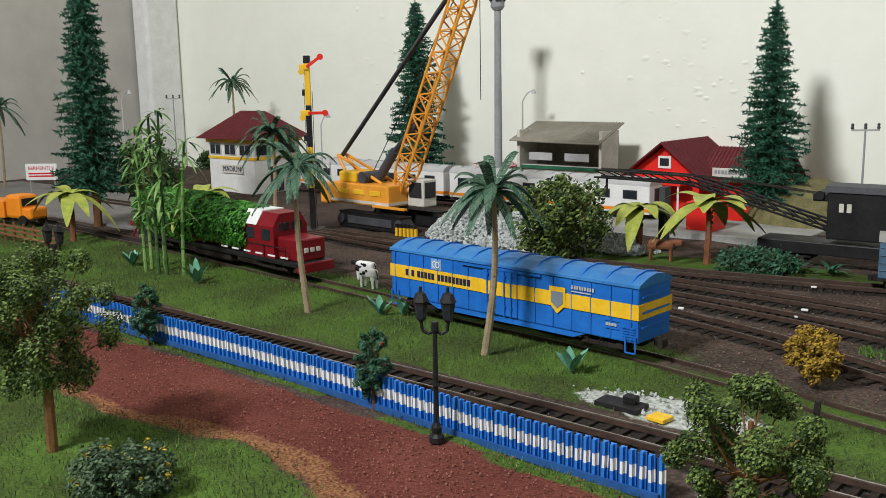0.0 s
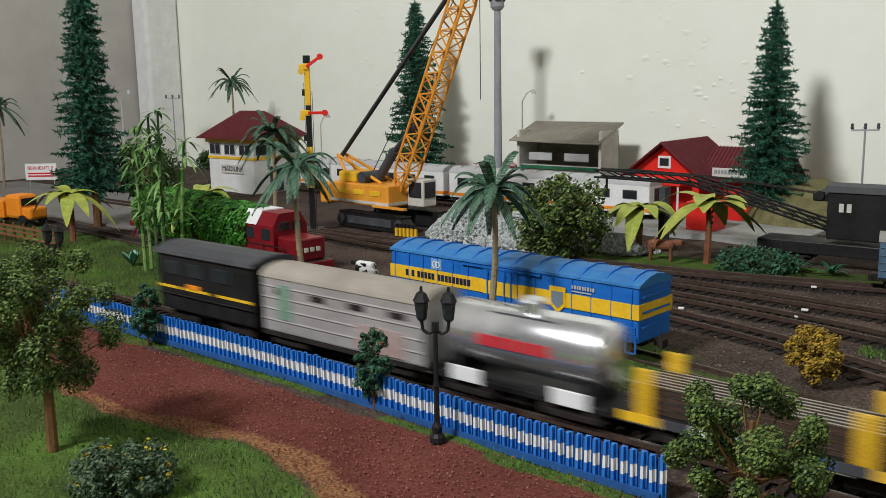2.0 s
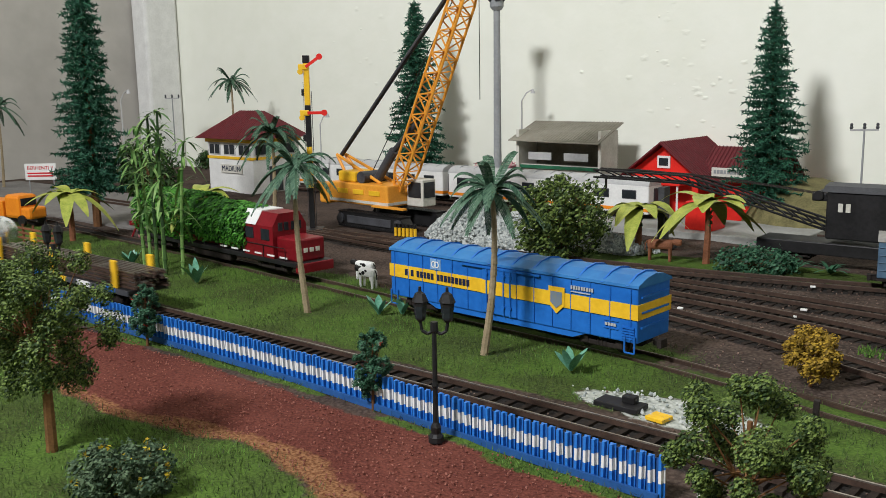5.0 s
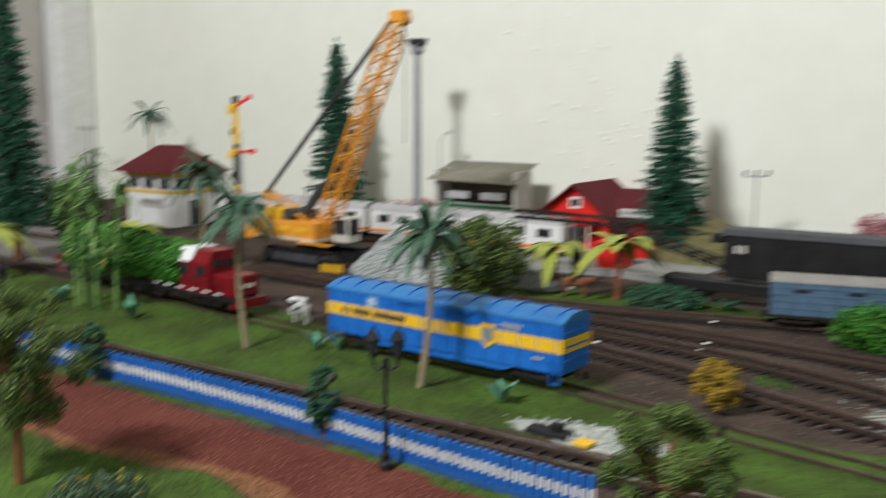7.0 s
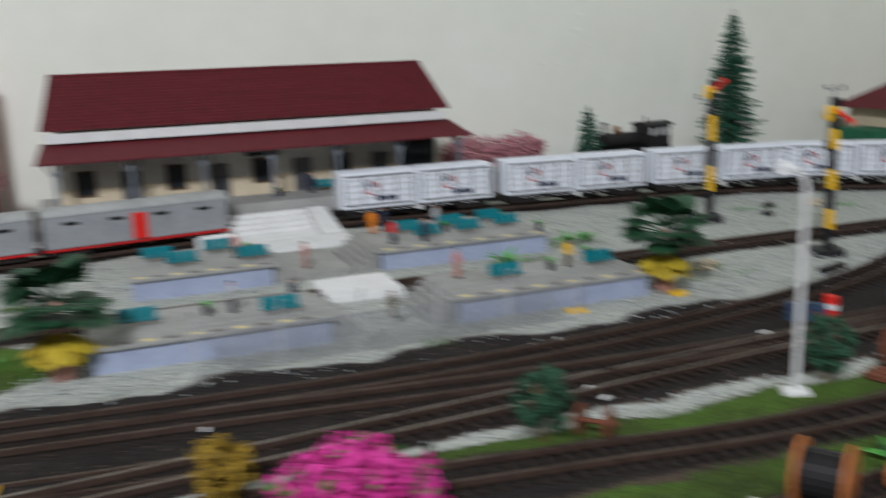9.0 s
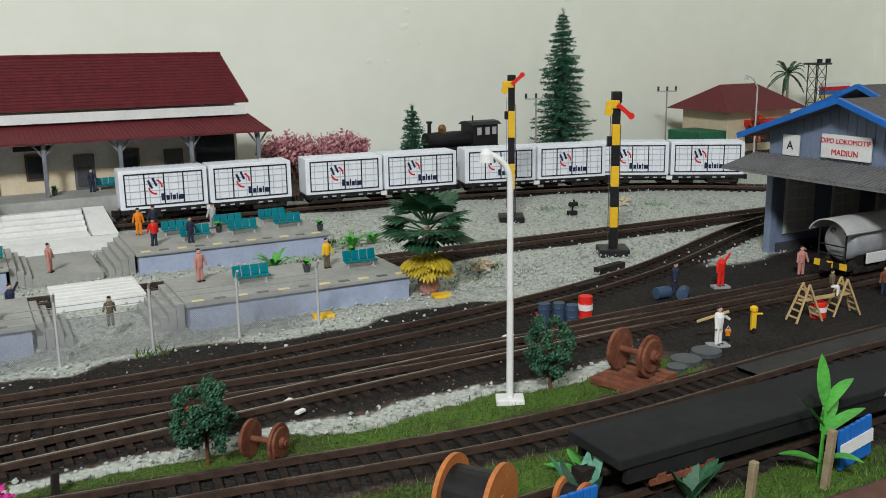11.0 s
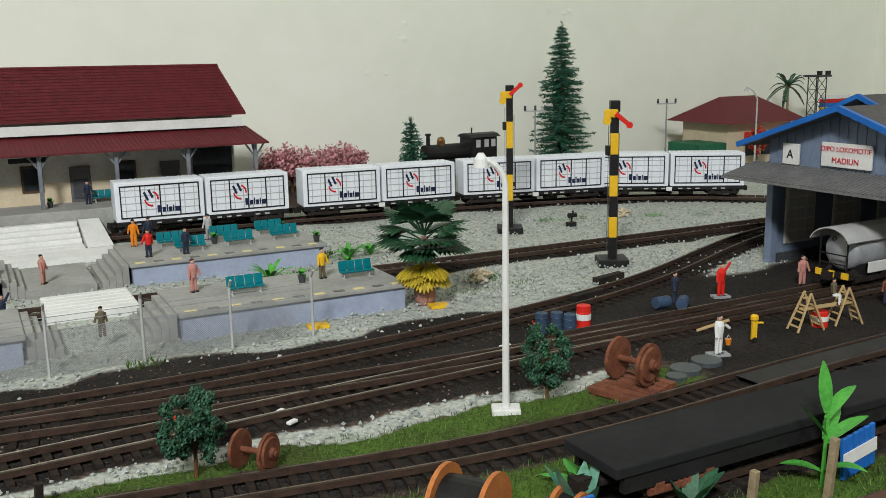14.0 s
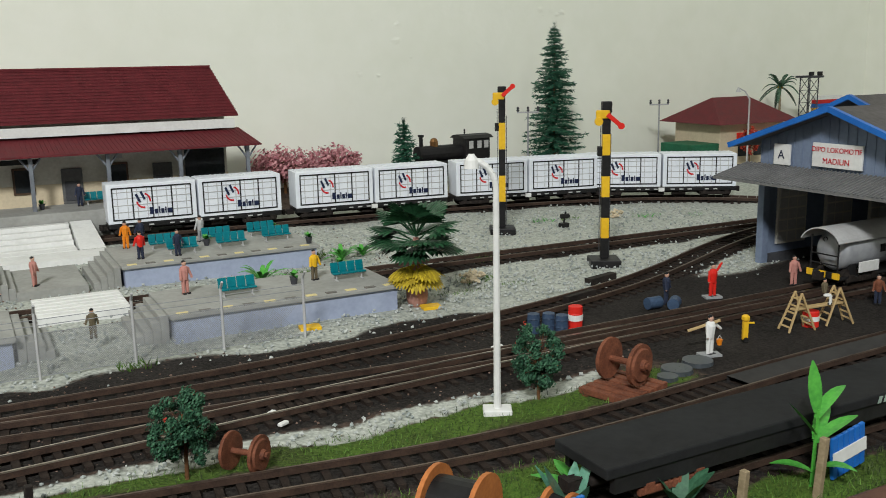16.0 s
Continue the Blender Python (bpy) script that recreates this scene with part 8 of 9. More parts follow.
heap(pose(-0.585, 0.742, 0), 0.058, 0.045, 0.047, 1)
heap(pose(-0.52, 0.73, 0), 0.055, 0.04, 0.032, 2)
heap(pose(-0.46, 0.765, 0), 0.07, 0.03, 0.018, 3)
for x, y, w in ((0.03, 0.71, 0.03), (0.1, 0.715, 0.03), (0.17, 0.71, 0.012), (0.2, 0.69, 0.012), (0.25, 0.7, 0.014), (0.29, 0.67, 0.013), (0.16, 0.67, 0.012), (0.24, 0.66, 0.012), (0.76, 0.55, 0.016), (0.8, 0.6, 0.012), (0.93, 0.72, 0.012), (0.96, 0.715, 0.012), (1.03, 0.69, 0.016), (1.07, 0.67, 0.01), (0.52, 0.475, 0.01), (-0.14, 0.55, 0.014), (0.25, 0.55, 0.04), (0.3, 0.54, 0.03), (0.21, 0.53, 0.03), (0.7, 0.685, 0.018), (0.66, 0.66 - 0.03, 0.012)):
    t = G()
    r = random.Random(int(x * 1000))
    for _ in range(int(5000 * w)):
        a, s = r.uniform(0, 6.3), math.sqrt(r.random()) * w
        p = Vector((s * math.cos(a), s * 0.6 * math.sin(a), -0.001))
        v = Vector((r.gauss(0, 0.5), r.gauss(0, 0.5), 1)).normalized()
        o = v.orthogonal().normalized() * 0.0006
        t.poly([p - o, p + o, p + v * r.uniform(0.003, 0.0065)])
    solid("grass_tuft", t, PLANT if int(x * 100) % 2 else GRASSBLADE, "small green grass tuft in the ballast", "grass", pose(x, y, 0), group="grass tufts")
for x, y, s in ((-0.05, 0.558, 0.009), (0.755, 0.545, 0.008), (1.0, 0.7, 0.007)):
    g = G()
    r = random.Random(9)
    for _ in range(60):
        g.lump((r.gauss(0, s * 0.6), r.gauss(0, s * 0.35), abs(r.gauss(0.002, s * 0.3))), s * 0.24, 0, r)
    solid("pale_shrub", g, CREAM, "cream-coloured dried shrub in the ballast", "shrub", pose(x, y, 0))


# ---- figures, benches and depot clutter ----
def figure(x, y, z, top, legs, turn=0, h=0.02, label="", arm=20, sit=False):
    """A painted model figure, one plain mesh."""
    k = h / 0.02
    g = G()
    for s in (-1, 1):
        if sit:
            g.tube((s * 0.0014, 0, 0.007), (s * 0.0016, -0.005, 0.007), 0.0011, n=7, slot=1)
            g.tube((s * 0.0016, -0.005, 0.007), (s * 0.0016, -0.005, 0.0), 0.0009, n=7, slot=1)
        else:
            g.tube((s * 0.0014, 0, 0.0), (s * 0.0011, 0, 0.0095), 0.0009, 0.0013, n=7, slot=1)
        g.box(s * 0.0014 - 0.0008, s * 0.0014 + 0.0008, -0.0022 - (0.004 if sit else 0), 0.0008 - (0.004 if sit else 0), 0, 0.0009, 3)
        e = Vector((s * (0.0025 + 0.005 * math.sin(math.radians(arm if s > 0 else 12))), -0.0012, 0.0155 - 0.0062 * math.cos(math.radians(arm if s > 0 else 12))))
        g.tube((s * 0.0024, 0, 0.0158), e, 0.0009, 0.0007, n=6, slot=0)
        g.lump(e, 0.0008, 2)
    g.lathe([(0.0018, 0.0088), (0.0022, 0.011), (0.0026, 0.0148), (0.0021, 0.0166), (0.0009, 0.0172)], (0, 0, 0), 9)
    g.lathe([(0.0006, 0.017), (0.0012, 0.0178), (0.0014, 0.0189), (0.001, 0.0198), (0.0003, 0.0202)], (0, -0.0001, 0), 9, 2)
    g.lathe([(0.0014, 0.0192), (0.0013, 0.0199), (0.0005, 0.0205)], (0, 0.0002, 0), 9, 3)
    solid("model_figure", g, [top, legs, SKIN, BLACK], label, "figurine", pose(x, y, z, 0, 0, turn) @ Matrix.Diagonal((k, k, k, 1)), "model figures")


PZ = 0.0145
REDCLOTH = BRIGHTRED
for x, y, z, t, l, tr, h, lb in (
        (0.557, 0.722, PZ, ORANGE, ORANGE, 160, 0.0205, "painted figurine in orange overalls on the platform"),
        (0.569, 0.727, PZ, NAVY, NAVY, 200, 0.0205, "painted figurine in dark suit on the platform"),
        (0.5595, 0.676, PZ, REDCLOTH, NAVY, 190, 0.02, "painted figurine in red jacket and dark trousers"),
        (0.585, 0.674, PZ, NAVY, NAVY, 10, 0.0185, "painted figurine in dark uniform by a bench"),
        (0.564, 0.556, PZ, PINKCLOTH, PINKCLOTH, 20, 0.02, "painted figurine in pink suit on the platform"),
        (0.489, 0.675, 0.0042, PINKCLOTH, PINKCLOTH, 60, 0.02, "painted figurine in pale pink dress"),
        (0.452 + 0.008, 0.585, 0.0, NAVY, NAVY, 30, 0.02, "painted figurine in navy uniform raising an arm"),
        (0.506, 0.518, 0.0058, KHAKI, KHAKI, 180, 0.0165, "painted figurine in khaki by the crossing"),
        (0.643, 0.549, PZ, YELLOW, KHAKI, 10, 0.019, "painted figurine in yellow shirt on the platform"),
        (0.612, 0.718, PZ, LTGREY, GREY, 200, 0.02, "painted figurine in pale grey clothes"),
        (0.545, 0.882, 0.027, NAVY, NAVY, 0, 0.0205, "painted figurine in dark suit at the station"),
        (0.668, 0.575, 0.0, CREAM, KHAKI, 0, 0.016, "painted figurine in cream shirt behind the platform"),
        (0.778, 0.3425, 0.0, WHITE, WHITE, 10, 0.0205, "painted figurine in white overalls carrying a bucket"),
        (0.862, 0.428, 0.0, BRIGHTRED, BRIGHTRED, -10, 0.021, "painted figurine in red overalls waving"),
        (0.928, 0.423, 0.0, PINKCLOTH, PINKCLOTH, -20, 0.0195, "painted figurine in pink clothes by the tank wagon"),
        (0.932, 0.363, 0.0, RUST, NAVY, -40, 0.018, "painted figurine in brown shirt and hat"),
        (0.965, 0.37, 0.0, WHITE, NAVY, -20, 0.02, "painted figurine in white shirt at the yard's edge"),
        (0.826, 0.43, 0.0, NAVY, NAVY, 30, 0.0195, "painted figurine in black clothes beside blue drums"),
        (0.44, 0.69, PZ, PINKCLOTH, KHAKI, 20, 0.019, "painted figurine in pink on the rear platform"),
        (0.415, 0.545, PZ, LTGREY, NAVY, 40, 0.019, "painted figurine in pale blue on the platform")):
    figure(x, y, z, t, l, tr, h, lb, 150 if "waving" in lb or "raising" in lb else (60 if "bucket" in lb else 20))
for x, y in ((0.862, 0.428), (0.778, 0.3425)):
    solid("figure_base", G().cbox(-0.0055, 0.0055, -0.0035, 0.0035, -0.0008, 0.0007, 0.0002), GREY, "small clear grey figure stand on the ground", "stand", pose(x, y, 0, 0, 0, -20))


def bench(m):
    b = thing("bench", "teal plastic four-seat bench on white legs", "bench", m, "platform benches")
    for k in range(4):
        x = -0.0084 + k * 0.0056
        g = G().cbox(x - 0.0026, x + 0.0026, -0.004, 0.0008, 0.0042, 0.0052, 0.0004)
        part("seat", g, TEAL, b)
        a = pose(0, 0.001, 0.005, -14, 0, 0)
        part("backrest", G().cbox(x - 0.0026, x + 0.0026, -0.0004, 0.0006, 0.0, 0.0062, 0.0004, m=a), TEAL, b)
    for x in (-0.0085, 0.0085):
        part("leg", G().tube((x, -0.002, 0.0042), (x, -0.002, 0), 0.0005, n=6).tube((x, -0.0045, 0.0003), (x, 0.002, 0.0003), 0.0005, n=6), LTGREY, b)
    part("beam", G().box(-0.011, 0.011, -0.0025, -0.0015, 0.0034, 0.0042), LTGREY, b)
    return b


b0 = bench(pose(0.582, 0.707, PZ, 0, 0, 0))
for x, y, z in ((0.59, 0.682, PZ), (0.623, 0.713, PZ), (0.627, 0.686, PZ), (0.66, 0.718, PZ), (0.664, 0.692, PZ), (0.59, 0.536, PZ), (0.662, 0.54, PZ), (0.44, 0.527, PZ), (0.36, 0.54, PZ),
                (0.385, 0.705, PZ), (0.4, 0.68, PZ), (0.43, 0.712, PZ), (0.45, 0.675, PZ), (0.5605, 0.889, 0.027)):
    copy_thing(b0, pose(x, y, z, 0, 0, 0))


def potted(m, seed):
    p = thing("potted_plant", "small green plant in a dark round pot", "plant", m, "potted plants")
    part("pot", G().lathe([(0.0018, 0), (0.0026, 0.004), (0.0028, 0.005)], n=10), DKGREY, p)
    r = random.Random(seed)
    g = G()
    for _ in range(26):
        a = r.uniform(0, 6.3)
        g.leaf((0, 0, 0.005), (math.cos(a), math.sin(a), r.uniform(0.4, 2)), (0, 0, 1), r.uniform(0.004, 0.008), 0.0022, 0.4, seg=2)
    part("foliage", g, PLANT, p)
    return p


pp = potted(pose(0.628, 0.545, PZ), 1)
for x, y, z in ((0.681, 0.665, PZ), (0.672, 0.725, PZ), (0.612, 0.7, PZ), (0.513, 0.878, 0.027), (0.4, 0.545, PZ), (0.45, 0.7, PZ), (0.667, 0.565, PZ)):
    copy_thing(pp, pose(x, y, z, 0, 0, 100 * x))


def wheelset(m, pallet):
    w = thing("wheelset", "rusty spare wheelset lying by the line", "wheelset", m, "rusty wheelsets")
    z = 0.0115 + (0.0022 if pallet else 0)
    for s in (-1, 1):
        d = G().tube((0, s * 0.0085 - 0.0009, z), (0, s * 0.0085 + 0.0009, z), 0.0102, n=24).tube((0, s * 0.0085 + s * 0.0008, z), (0, s * 0.0085 + s * 0.002, z), 0.0085, 0.0078, n=20)
        d.tube((0, s * 0.0102, z), (0, s * 0.0125, z), 0.0032, 0.0026, n=12)
        part("wheel", d, RUST, w)
    part("axle", G().tube((0, -0.014, z), (0, 0.014, z), 0.0016, n=10), RUST, w)
    if pallet:
        for k in range(6):
            part("slat", G().cbox(-0.0175 + k * 0.006, -0.013 + k * 0.006, -0.014, 0.014, -0.001, 0.002, 0.0003), RUST, w)
        for y in (-0.01, 0.01):
            part("runner", G().box(-0.018, 0.018, y - 0.0015, y + 0.0015, -0.002, -0.001), RUST, w)
    return w


wheelset(pose(0.71, 0.326, 0, 0, 0, 18), True).scale = (0.95, 0.95, 0.95)
w2 = wheelset(pose(0.534, 0.328, -0.001, 0, 0, 42), False)
w2.scale = (0.72, 0.72, 0.72)


def reel(m, r, w, core):
    t = thing("cable_reel", "wooden cable reel with dark wound cable", "reel", m, "cable reels")
    for s in (-1, 1):
        part("flange", G().tube((0, s * w - 0.0008, r), (0, s * w + 0.0008, r), r, n=28).tube((0, s * (w + 0.0008), r), (0, s * (w + 0.0012), r), r * 0.22, n=12), COPPER, t, "orange-brown round flange")
    part("cable", G().tube((0, -w, r), (0, w, r), core, n=24), BLACK, t)


reel(pose(0.5765, 0.24, 0, 0, 0, -145), 0.0128, 0.0085, 0.0095)
reel(pose(0.612, 0.236, 0, 0, 0, 20), 0.006, 0.004, 0.004)
solid("brick_pile", G().cbox(-0.012, 0.012, -0.004, 0.004, -0.001, 0.006, 0.0006), OFFWHITE, "pale pink wooden beam lying on grass", "beam", pose(0.548, 0.242, 0, 0, 12, 35))

dr = thing("oil_drum", "red oil drum with white band", "drum", pose(0.748, 0.416, 0))
part("barrel", G().lathe([(0.004, -0.001), (0.0042, 0.0005), (0.004, 0.001), (0.004, 0.0043), (0.0042, 0.0046), (0.004, 0.005), (0.004, 0.0085), (0.0042, 0.0088), (0.004, 0.0092), (0.004, 0.0128), (0.0036, 0.013)], n=18), BRIGHTRED, dr)
part("band", G().lathe([(0.00425, 0.005), (0.00425, 0.0083)], n=18), WHITE, dr, "white band")
for x, y in ((0.732, 0.419), (0.724, 0.422), (0.736, 0.412)):
    d = thing("oil_drum", "dark blue oil drum near the depot line", "drum", pose(x, y, 0), "oil drums")
    part("barrel", G().lathe([(0.0035, -0.001), (0.0036, 0.0035), (0.0038, 0.0038), (0.0036, 0.0042), (0.0036, 0.0075), (0.0038, 0.0078), (0.0036, 0.0082), (0.0034, 0.0105)], n=16), mat("navy_drum", (0.05, 0.085, 0.15), (0.03, 0.05, 0.09), 100, 0.5), d)
for x, y, r in ((0.812, 0.425, 0), (0.822, 0.418, 40)):
    d = thing("oil_drum", "dark blue drum lying on its side", "drum", pose(x, y, 0.0038, 0, 90, r), "oil drums")
    part("barrel", G().lathe([(0.0035, -0.005), (0.0037, -0.0045), (0.0036, 0.0), (0.0037, 0.0045), (0.0035, 0.005)], n=16), mat("navy_drum", (0.05, 0.085, 0.15)), d)


def step_ladder(m):
    t = thing("step_ladder", "tan wooden step ladder on the depot floor", "ladder", m, "step ladders")
    for s in (-1, 1):
        for x in (-0.0045, 0.0045):
            part("rail", G().tube((x, s * 0.0085, 0), (x * 0.6, 0, 0.021), 0.0007, n=5), LADDERWOOD, t)
        for k in range(5):
            f = (k + 0.7) / 5.6
            part("rung", G().tube((-0.0045 * (1 - 0.4 * f), s * 0.0085 * (1 - f), 0.021 * f), (0.0045 * (1 - 0.4 * f), s * 0.0085 * (1 - f), 0.021 * f), 0.0006, n=5), LADDERWOOD, t)
    return t


sl = step_ladder(pose(0.85, 0.351, 0, 0, 0, 80))
copy_thing(sl, pose(0.878, 0.349, 0, 0, 0, 75))
solid("plank", G().cbox(-0.018, 0.018, -0.002, 0.002, 0.0, 0.0012, 0.0003), LADDERWOOD, "tan scaffold plank between two step ladders", "plank", pose(0.864, 0.35, 0.0112, 0, 0, -4))
pc = thing("paint_can", "red and white paint can under the plank", "can", pose(0.863, 0.353, 0))
part("can", G().lathe([(0.0045, -0.001), (0.0045, 0.008), (0.0042, 0.0085)], n=16), BRIGHTRED, pc)
part("band", G().lathe([(0.0047, 0.003), (0.0047, 0.0058)], n=16), WHITE, pc)
figure(0.869, 0.35, 0.0124, KHAKI, WHITE, 30, 0.014, "painted figurine sitting on the scaffold plank", 60, True)
yp = thing("oil_dispenser", "bright yellow pump dispenser on a small wheel", "pump", pose(0.809, 0.349, 0, 0, 0, -20))
part("body", G().cbox(-0.0014, 0.0014, -0.0012, 0.0012, 0.001, 0.0115, 0.0004), YELLOW, yp)
part("head", G().lathe([(0.0012, 0), (0.0022, 0.001), (0.0022, 0.0028), (0.0012, 0.0036)], (0, 0, 0.0112), 8), YELLOW, yp)
part("spout", G().tube((0, 0, 0.0105), (0.0045, -0.001, 0.0105), 0.0006, n=6), YELLOW, yp)
part("wheel", G().tube((0, -0.0016, 0.0014), (0, 0.0016, 0.0014), 0.0014, n=10), BLACK, yp)
bk = thing("bucket", "small orange bucket held by a figurine", "bucket", pose(0.7835, 0.3415, 0.0045))
part("pail", G().lathe([(0.0011, 0), (0.0017, 0.003)], n=10), ORANGE, bk)
part("handle", G().path([(-0.0016, 0, 0.003), (0, 0, 0.0052), (0.0016, 0, 0.003)], 0.0002, 4), LTGREY, bk)
solid("plank", G().cbox(-0.0085, 0.0085, -0.0012, 0.0012, -0.0005, 0.0005, 0.0002), LADDERWOOD, "tan plank carried on a figurine's shoulder", "plank", pose(0.7765, 0.3455, 0.0148, 0, -22, -40))
mh = G().tube((0, 0, -0.001), (0, 0, 0.0012), 0.008, 0.0075, n=22)
for x, y in ((0.748, 0.333), (0.765, 0.337), (0.737, 0.327)):
    solid("ground_plate", mh if x > 0.745 else G().tube((0, 0, -0.001), (0, 0, 0.001), 0.005, n=18), mat("dark_steel_plate", (0.06, 0.07, 0.08), (0.04, 0.045, 0.05), 80, 0.35), "round dark grey steel plate on the ground", "plate", pose(x, y, 0))
for x, y, a, l in ((0.5575, 0.374, 40, 0.008), (0.5595, 0.361, 30, 0.005), (0.38, 0.409, 80, 0.009), (-0.2276, 0.697, 20, 0.004), (-0.2084, 0.6225, 10, 0.0045), (-0.2062, 0.6014, 40, 0.003), (-0.277, 0.5777, 10, 0.004), (0.69, 0.405, 10, 0.007)):
    solid("white_scrap", G().cbox(-l / 2, l / 2, -0.0012, 0.0012, 0.001, 0.0024, 0.0004), WHITE, "small white plastic offcut between the rails", "scrap", pose(x, y, 0, 0, 0, a), group="white scraps")
for x, y, w in ((-0.192, 0.3815, 0.0048), (0.048, 0.444, 0.007), (0.62, 0.496, 0.006), (0.7, 0.5, 0.006), (0.29, 0.385, 0.005)):
    solid("yellow_plate", G().cbox(-w, w, -0.0045, 0.0045, -0.001, 0.001, 0.0003), YELLOW, "flat yellow cover plate beside the track", "plate", pose(x, y, 0, 0, 0, -8), group="yellow plates")
for x, y in ((0.026, 0.578), (0.042, 0.503)):
    solid("cream_plate", G().cbox(-0.007, 0.007, -0.0075, 0.0075, -0.001, 0.0022, 0.0004), CREAM, "flat cream cover plate in the ballast", "plate", pose(x, y, 0, 0, 0, -8), group="cream plates")
pm = thing("point_motor", "black point motor box beside the line", "point motor", pose(-0.215, 0.386, 0))
part("plate", G().cbox(-0.012, 0.012, -0.006, 0.006, -0.001, 0.0016, 0.0004), BLACK, pm)
part("motor", G().cbox(0.001, 0.008, -0.001, 0.004, 0.0016, 0.0055, 0.0006), BLACK, pm)
pl = thing("point_lever", "black point lever with round weight", "lever", pose(0.93, 0.685, 0))
part("stand", G().cbox(-0.004, 0.004, -0.003, 0.003, -0.001, 0.003, 0.0004), BLACK, pl)
part("lever", G().tube((0, 0, 0.003), (0.002, 0, 0.013), 0.0009, n=6).tube((-0.003, 0, 0.009), (0.005, 0, 0.009), 0.0022, n=8), BLACK, pl)
for x, y in ((0.79, 0.47), (0.83, 0.5)):
    solid("timber_baulk", G().cbox(-0.014, 0.014, -0.003, 0.003, -0.001, 0.0035, 0.0005), UNDER, "dark old timber baulk on the ground", "timber", pose(x, y, 0, 0, 0, 15))
bs = thing("buffer_bollards", "row of yellow and black striped bollards by the crane", "bollard", pose(-0.65, 0.705, 0, 0, 0, 10))
for k in range(6):
    part("bollard", G().tube((-0.012 + k * 0.0048, 0, -0.001), (-0.012 + k * 0.0048, 0, 0.008), 0.0018, n=8).tube((-0.012 + k * 0.0048, 0, 0.008), (-0.012 + k * 0.0048, 0, 0.012), 0.0018, n=8, slot=1), [YELLOW, BLACK], bs)


def animal(x, y, turn, k, coat, spots, label, name, cat):
    a = thing(name, label, cat, pose(x, y, 0, 0, 0, turn))
    part("body", G().cbox(-0.009 * k, 0.009 * k, -0.0033 * k, 0.0033 * k, 0.0075 * k, 0.0145 * k, 0.0022 * k), coat, a)
    part("head", G().cbox(0.0095 * k, 0.015 * k, -0.0018 * k, 0.0018 * k, 0.0105 * k, 0.0148 * k, 0.0012 * k).tube((0.007 * k, 0, 0.0125 * k), (0.011 * k, 0, 0.013 * k), 0.002 * k, n=8), spots, a)
    for sx in (-0.0072, 0.0068):
        for sy in (-1, 1):
            part("leg", G().tube((sx * k, sy * 0.002 * k, -0.001), (sx * k, sy * 0.002 * k, 0.0085 * k), 0.0009 * k, 0.0014 * k, n=6), coat, a)
    sp = G()
    r = random.Random(int(x * 1e4))
    if spots is not coat:
        for sy in (-1, 1):
            for _ in range(4):
                cx, cz, rr = r.uniform(-0.006, 0.007) * k, r.uniform(0.0095, 0.013) * k, r.uniform(0.0012, 0.0024) * k
                sp.poly([(cx + rr * math.cos(t), sy * 0.0034 * k, cz + rr * 0.7 * math.sin(t)) for t in (0, 1, 2.1, 3.2, 4.3, 5.4)])
        part("coat_patch", sp, spots, a)
    part("tail", G().path([(-0.009 * k, 0, 0.0135 * k), (-0.0105 * k, 0, 0.011 * k), (-0.0105 * k, 0, 0.0065 * k)], 0.0005 * k, 5), spots, a)


animal(-0.508, 0.506, 175, 1.0, WHITE, BLACK, "black and white cow grazing behind the boxcar", "cow", "cow")
animal(-0.53, 0.525, 185, 1.0, WHITE, BLACK, "black and white cow grazing behind the boxcar", "cow", "cow")
animal(-0.374, 0.737, 20, 1.25, BROWNTRUNK, BROWNTRUNK, "reddish-brown horse between the banana plants", "horse", "horse")
tk = thing("truck", "bright orange toy truck on the road", "truck", pose(-1.1, 0.505, 0, 0, 0, 10))
part("cab", G().cbox(0.0, 0.028, -0.013, 0.013, 0.008, 0.036, 0.004), ORANGE, tk)
part("bonnet", G().cbox(0.028, 0.045, -0.012, 0.012, 0.008, 0.022, 0.003), ORANGE, tk)
part("load_bed", G().cbox(-0.05, -0.001, -0.014, 0.014, 0.008, 0.028, 0.001), ORANGE, tk)
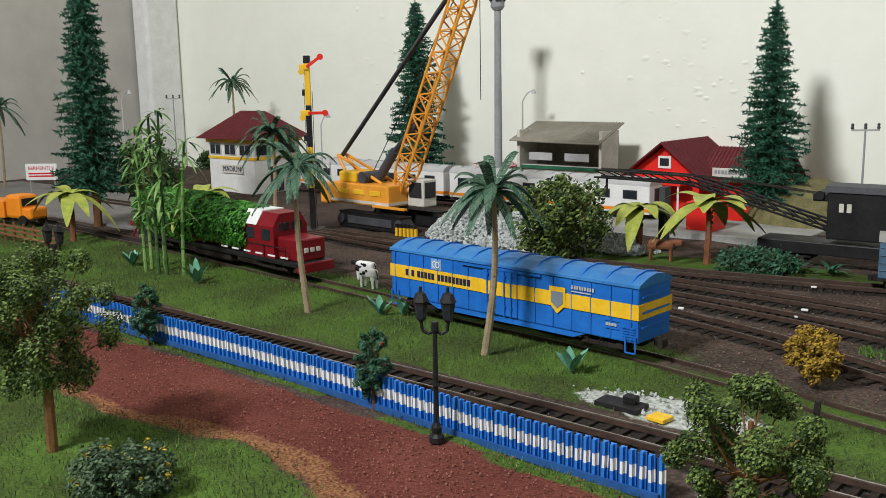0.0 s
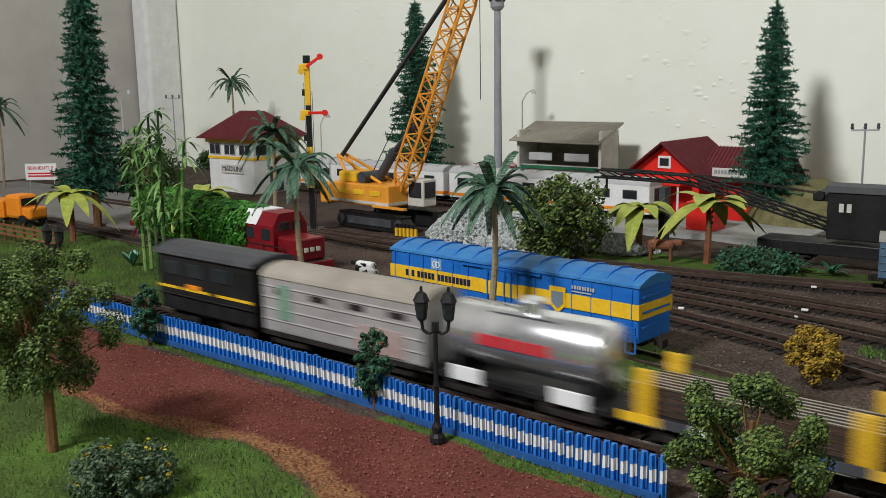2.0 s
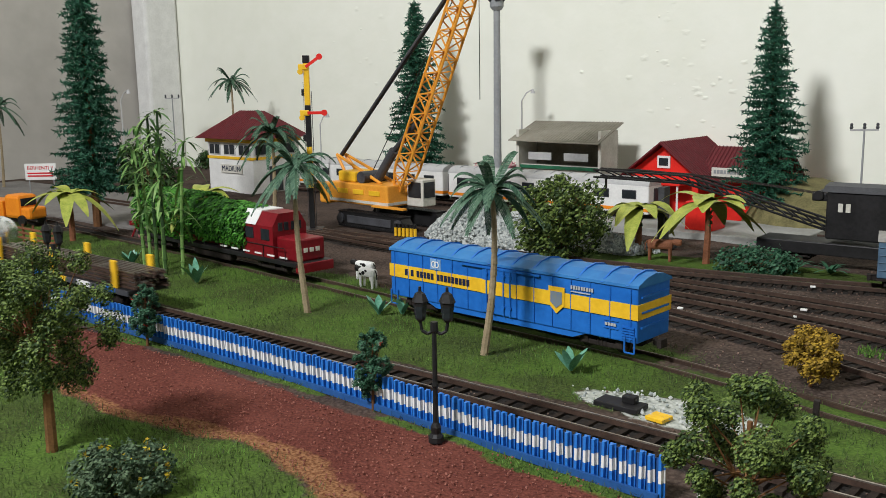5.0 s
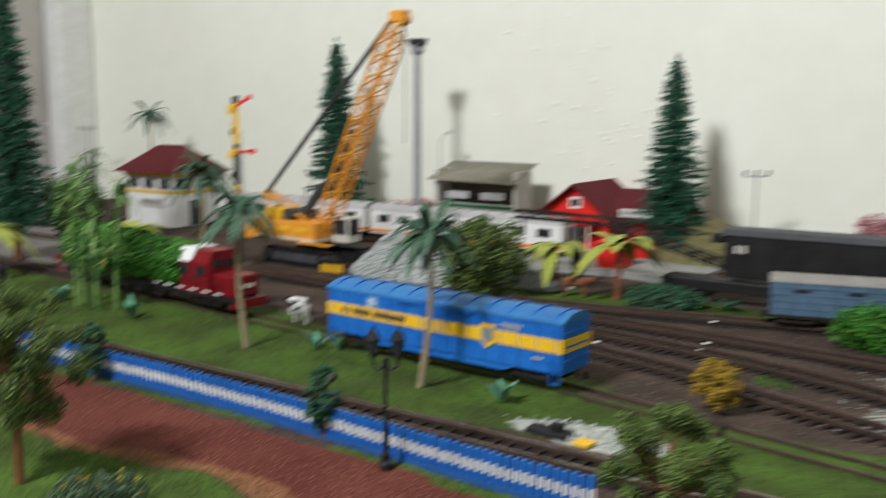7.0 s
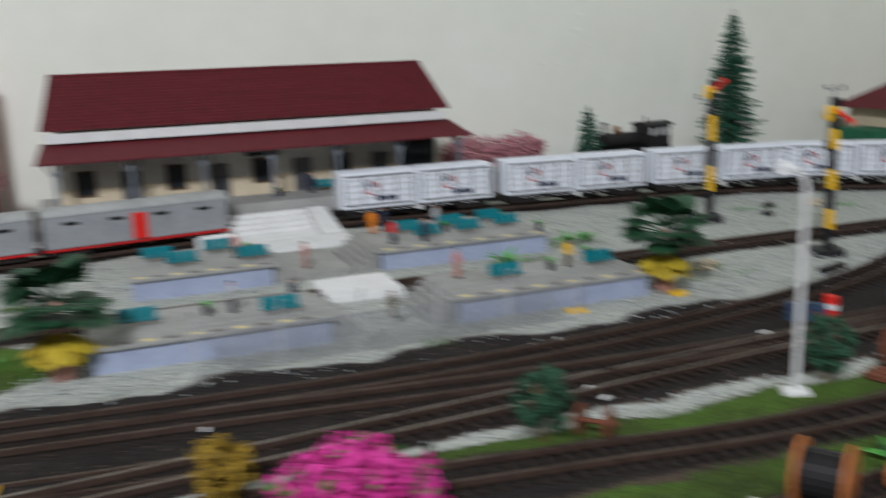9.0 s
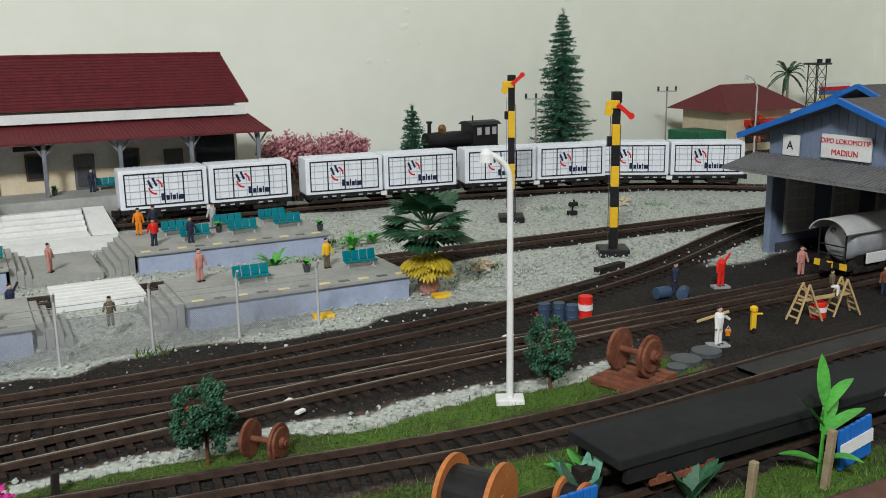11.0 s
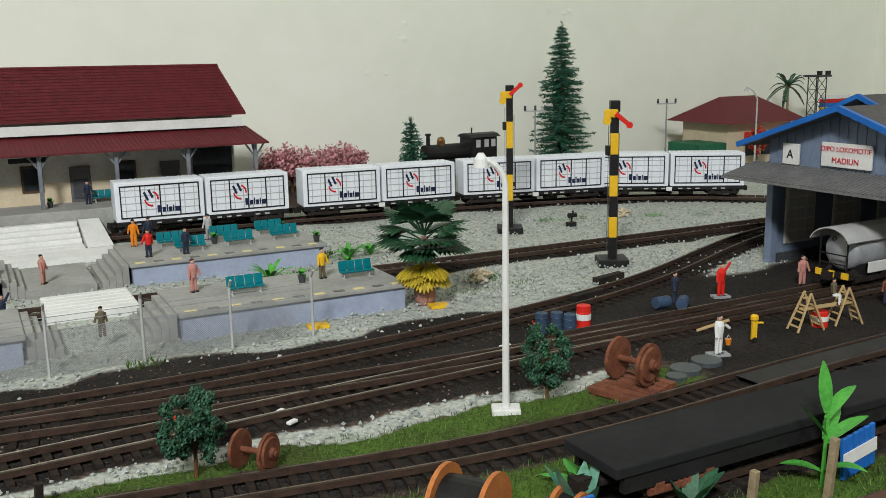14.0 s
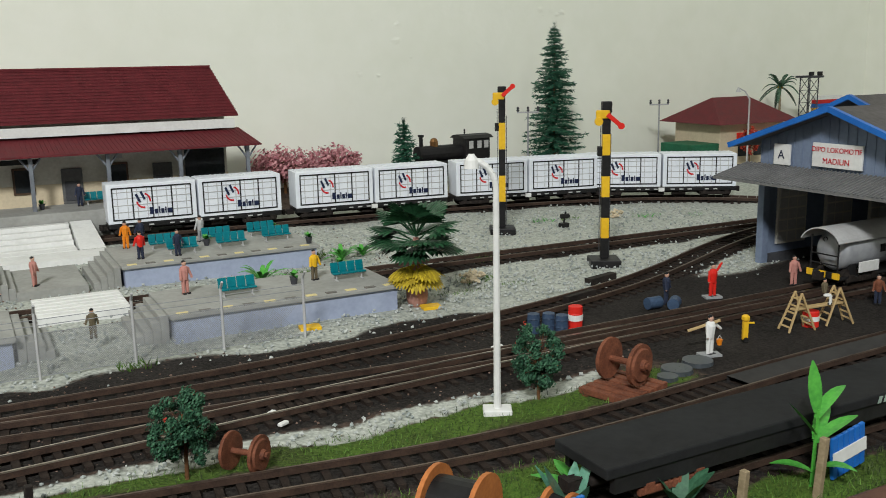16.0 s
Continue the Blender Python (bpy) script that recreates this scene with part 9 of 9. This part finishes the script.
part("windscreen", G().box(0.0265, 0.0285, -0.01, 0.01, 0.023, 0.032), GLASS, tk)
for x in (-0.035, 0.032):
    for s in (-1, 1):
        part("wheel", G().tube((x, s * 0.011, 0.0065), (x, s * 0.0145, 0.0065), 0.0065, n=14), BLACK, tk)
solid("road", G().box(-1.6, -0.86, 0.56, 0.75, -0.004, 0.0012), mat("road_grey", (0.2, 0.19, 0.18), (0.14, 0.13, 0.12), 30, 0.85, 0.2), "grey road beside the yard", "road", kind="structure")
rb = thing("loading_ramp", "red wooden loading frame beside the road", "ramp", pose(-0.86, 0.545, 0, 0, 0, 20))
for k in range(3):
    part("beam", G().cbox(-0.035, 0.03, -0.002 + k * 0.008, 0.002 + k * 0.008, 0.012, 0.017, 0.0004), LOCORED, rb)
for x in (-0.028, 0.024):
    part("trestle", G().tube((x - 0.005, -0.002, -0.001), (x, 0.002, 0.013), 0.0012, n=5).tube((x + 0.005, -0.002, -0.001), (x, 0.002, 0.013), 0.0012, n=5), LOCORED, rb)
cd = thing("paper_tag", "small white square tag on the board's edge", "tag", pose(0.665, 0.1825, -0.006, 0, 0, 0))
part("card", G().cbox(-0.008, 0.008, -0.0012, 0.0, -0.014, 0.006, 0.0004), WHITE, cd)
gb = G()
gb.box(-0.003, 0.003, -0.0016, -0.0012, -0.008, -0.001)
part("mark", gb, GREY, cd)


# ---- what moves ----
def motions():
    """The train passes on the main line; places are those of its front end."""
    front = [(0.0, 0.075), (0.5, -0.075), (1.0, -0.212), (1.2, -0.27), (1.5, -0.362), (2.0, -0.532), (2.5, -0.682), (3.0, -0.806), (3.5, -0.892),
             (4.0, -0.965), (4.2, -0.998), (5.0, -1.12), (6.3, -1.27), (7.5, -1.33), (9.0, -1.36), (12.0, -1.362), (16.0, -1.362)]
    cars = ((train_loco, 0.051), (train_van, 0.17), (train_tank, 0.289), (train_flat, 0.448))
    for car, offset in cars:
        rows = []
        for t, x in front:
            y, a = on_line("main", x + offset)
            rows.append((t, pose(x + offset, y, 0.0, 0, 0, a)))
        walk(car, rows)


motions()
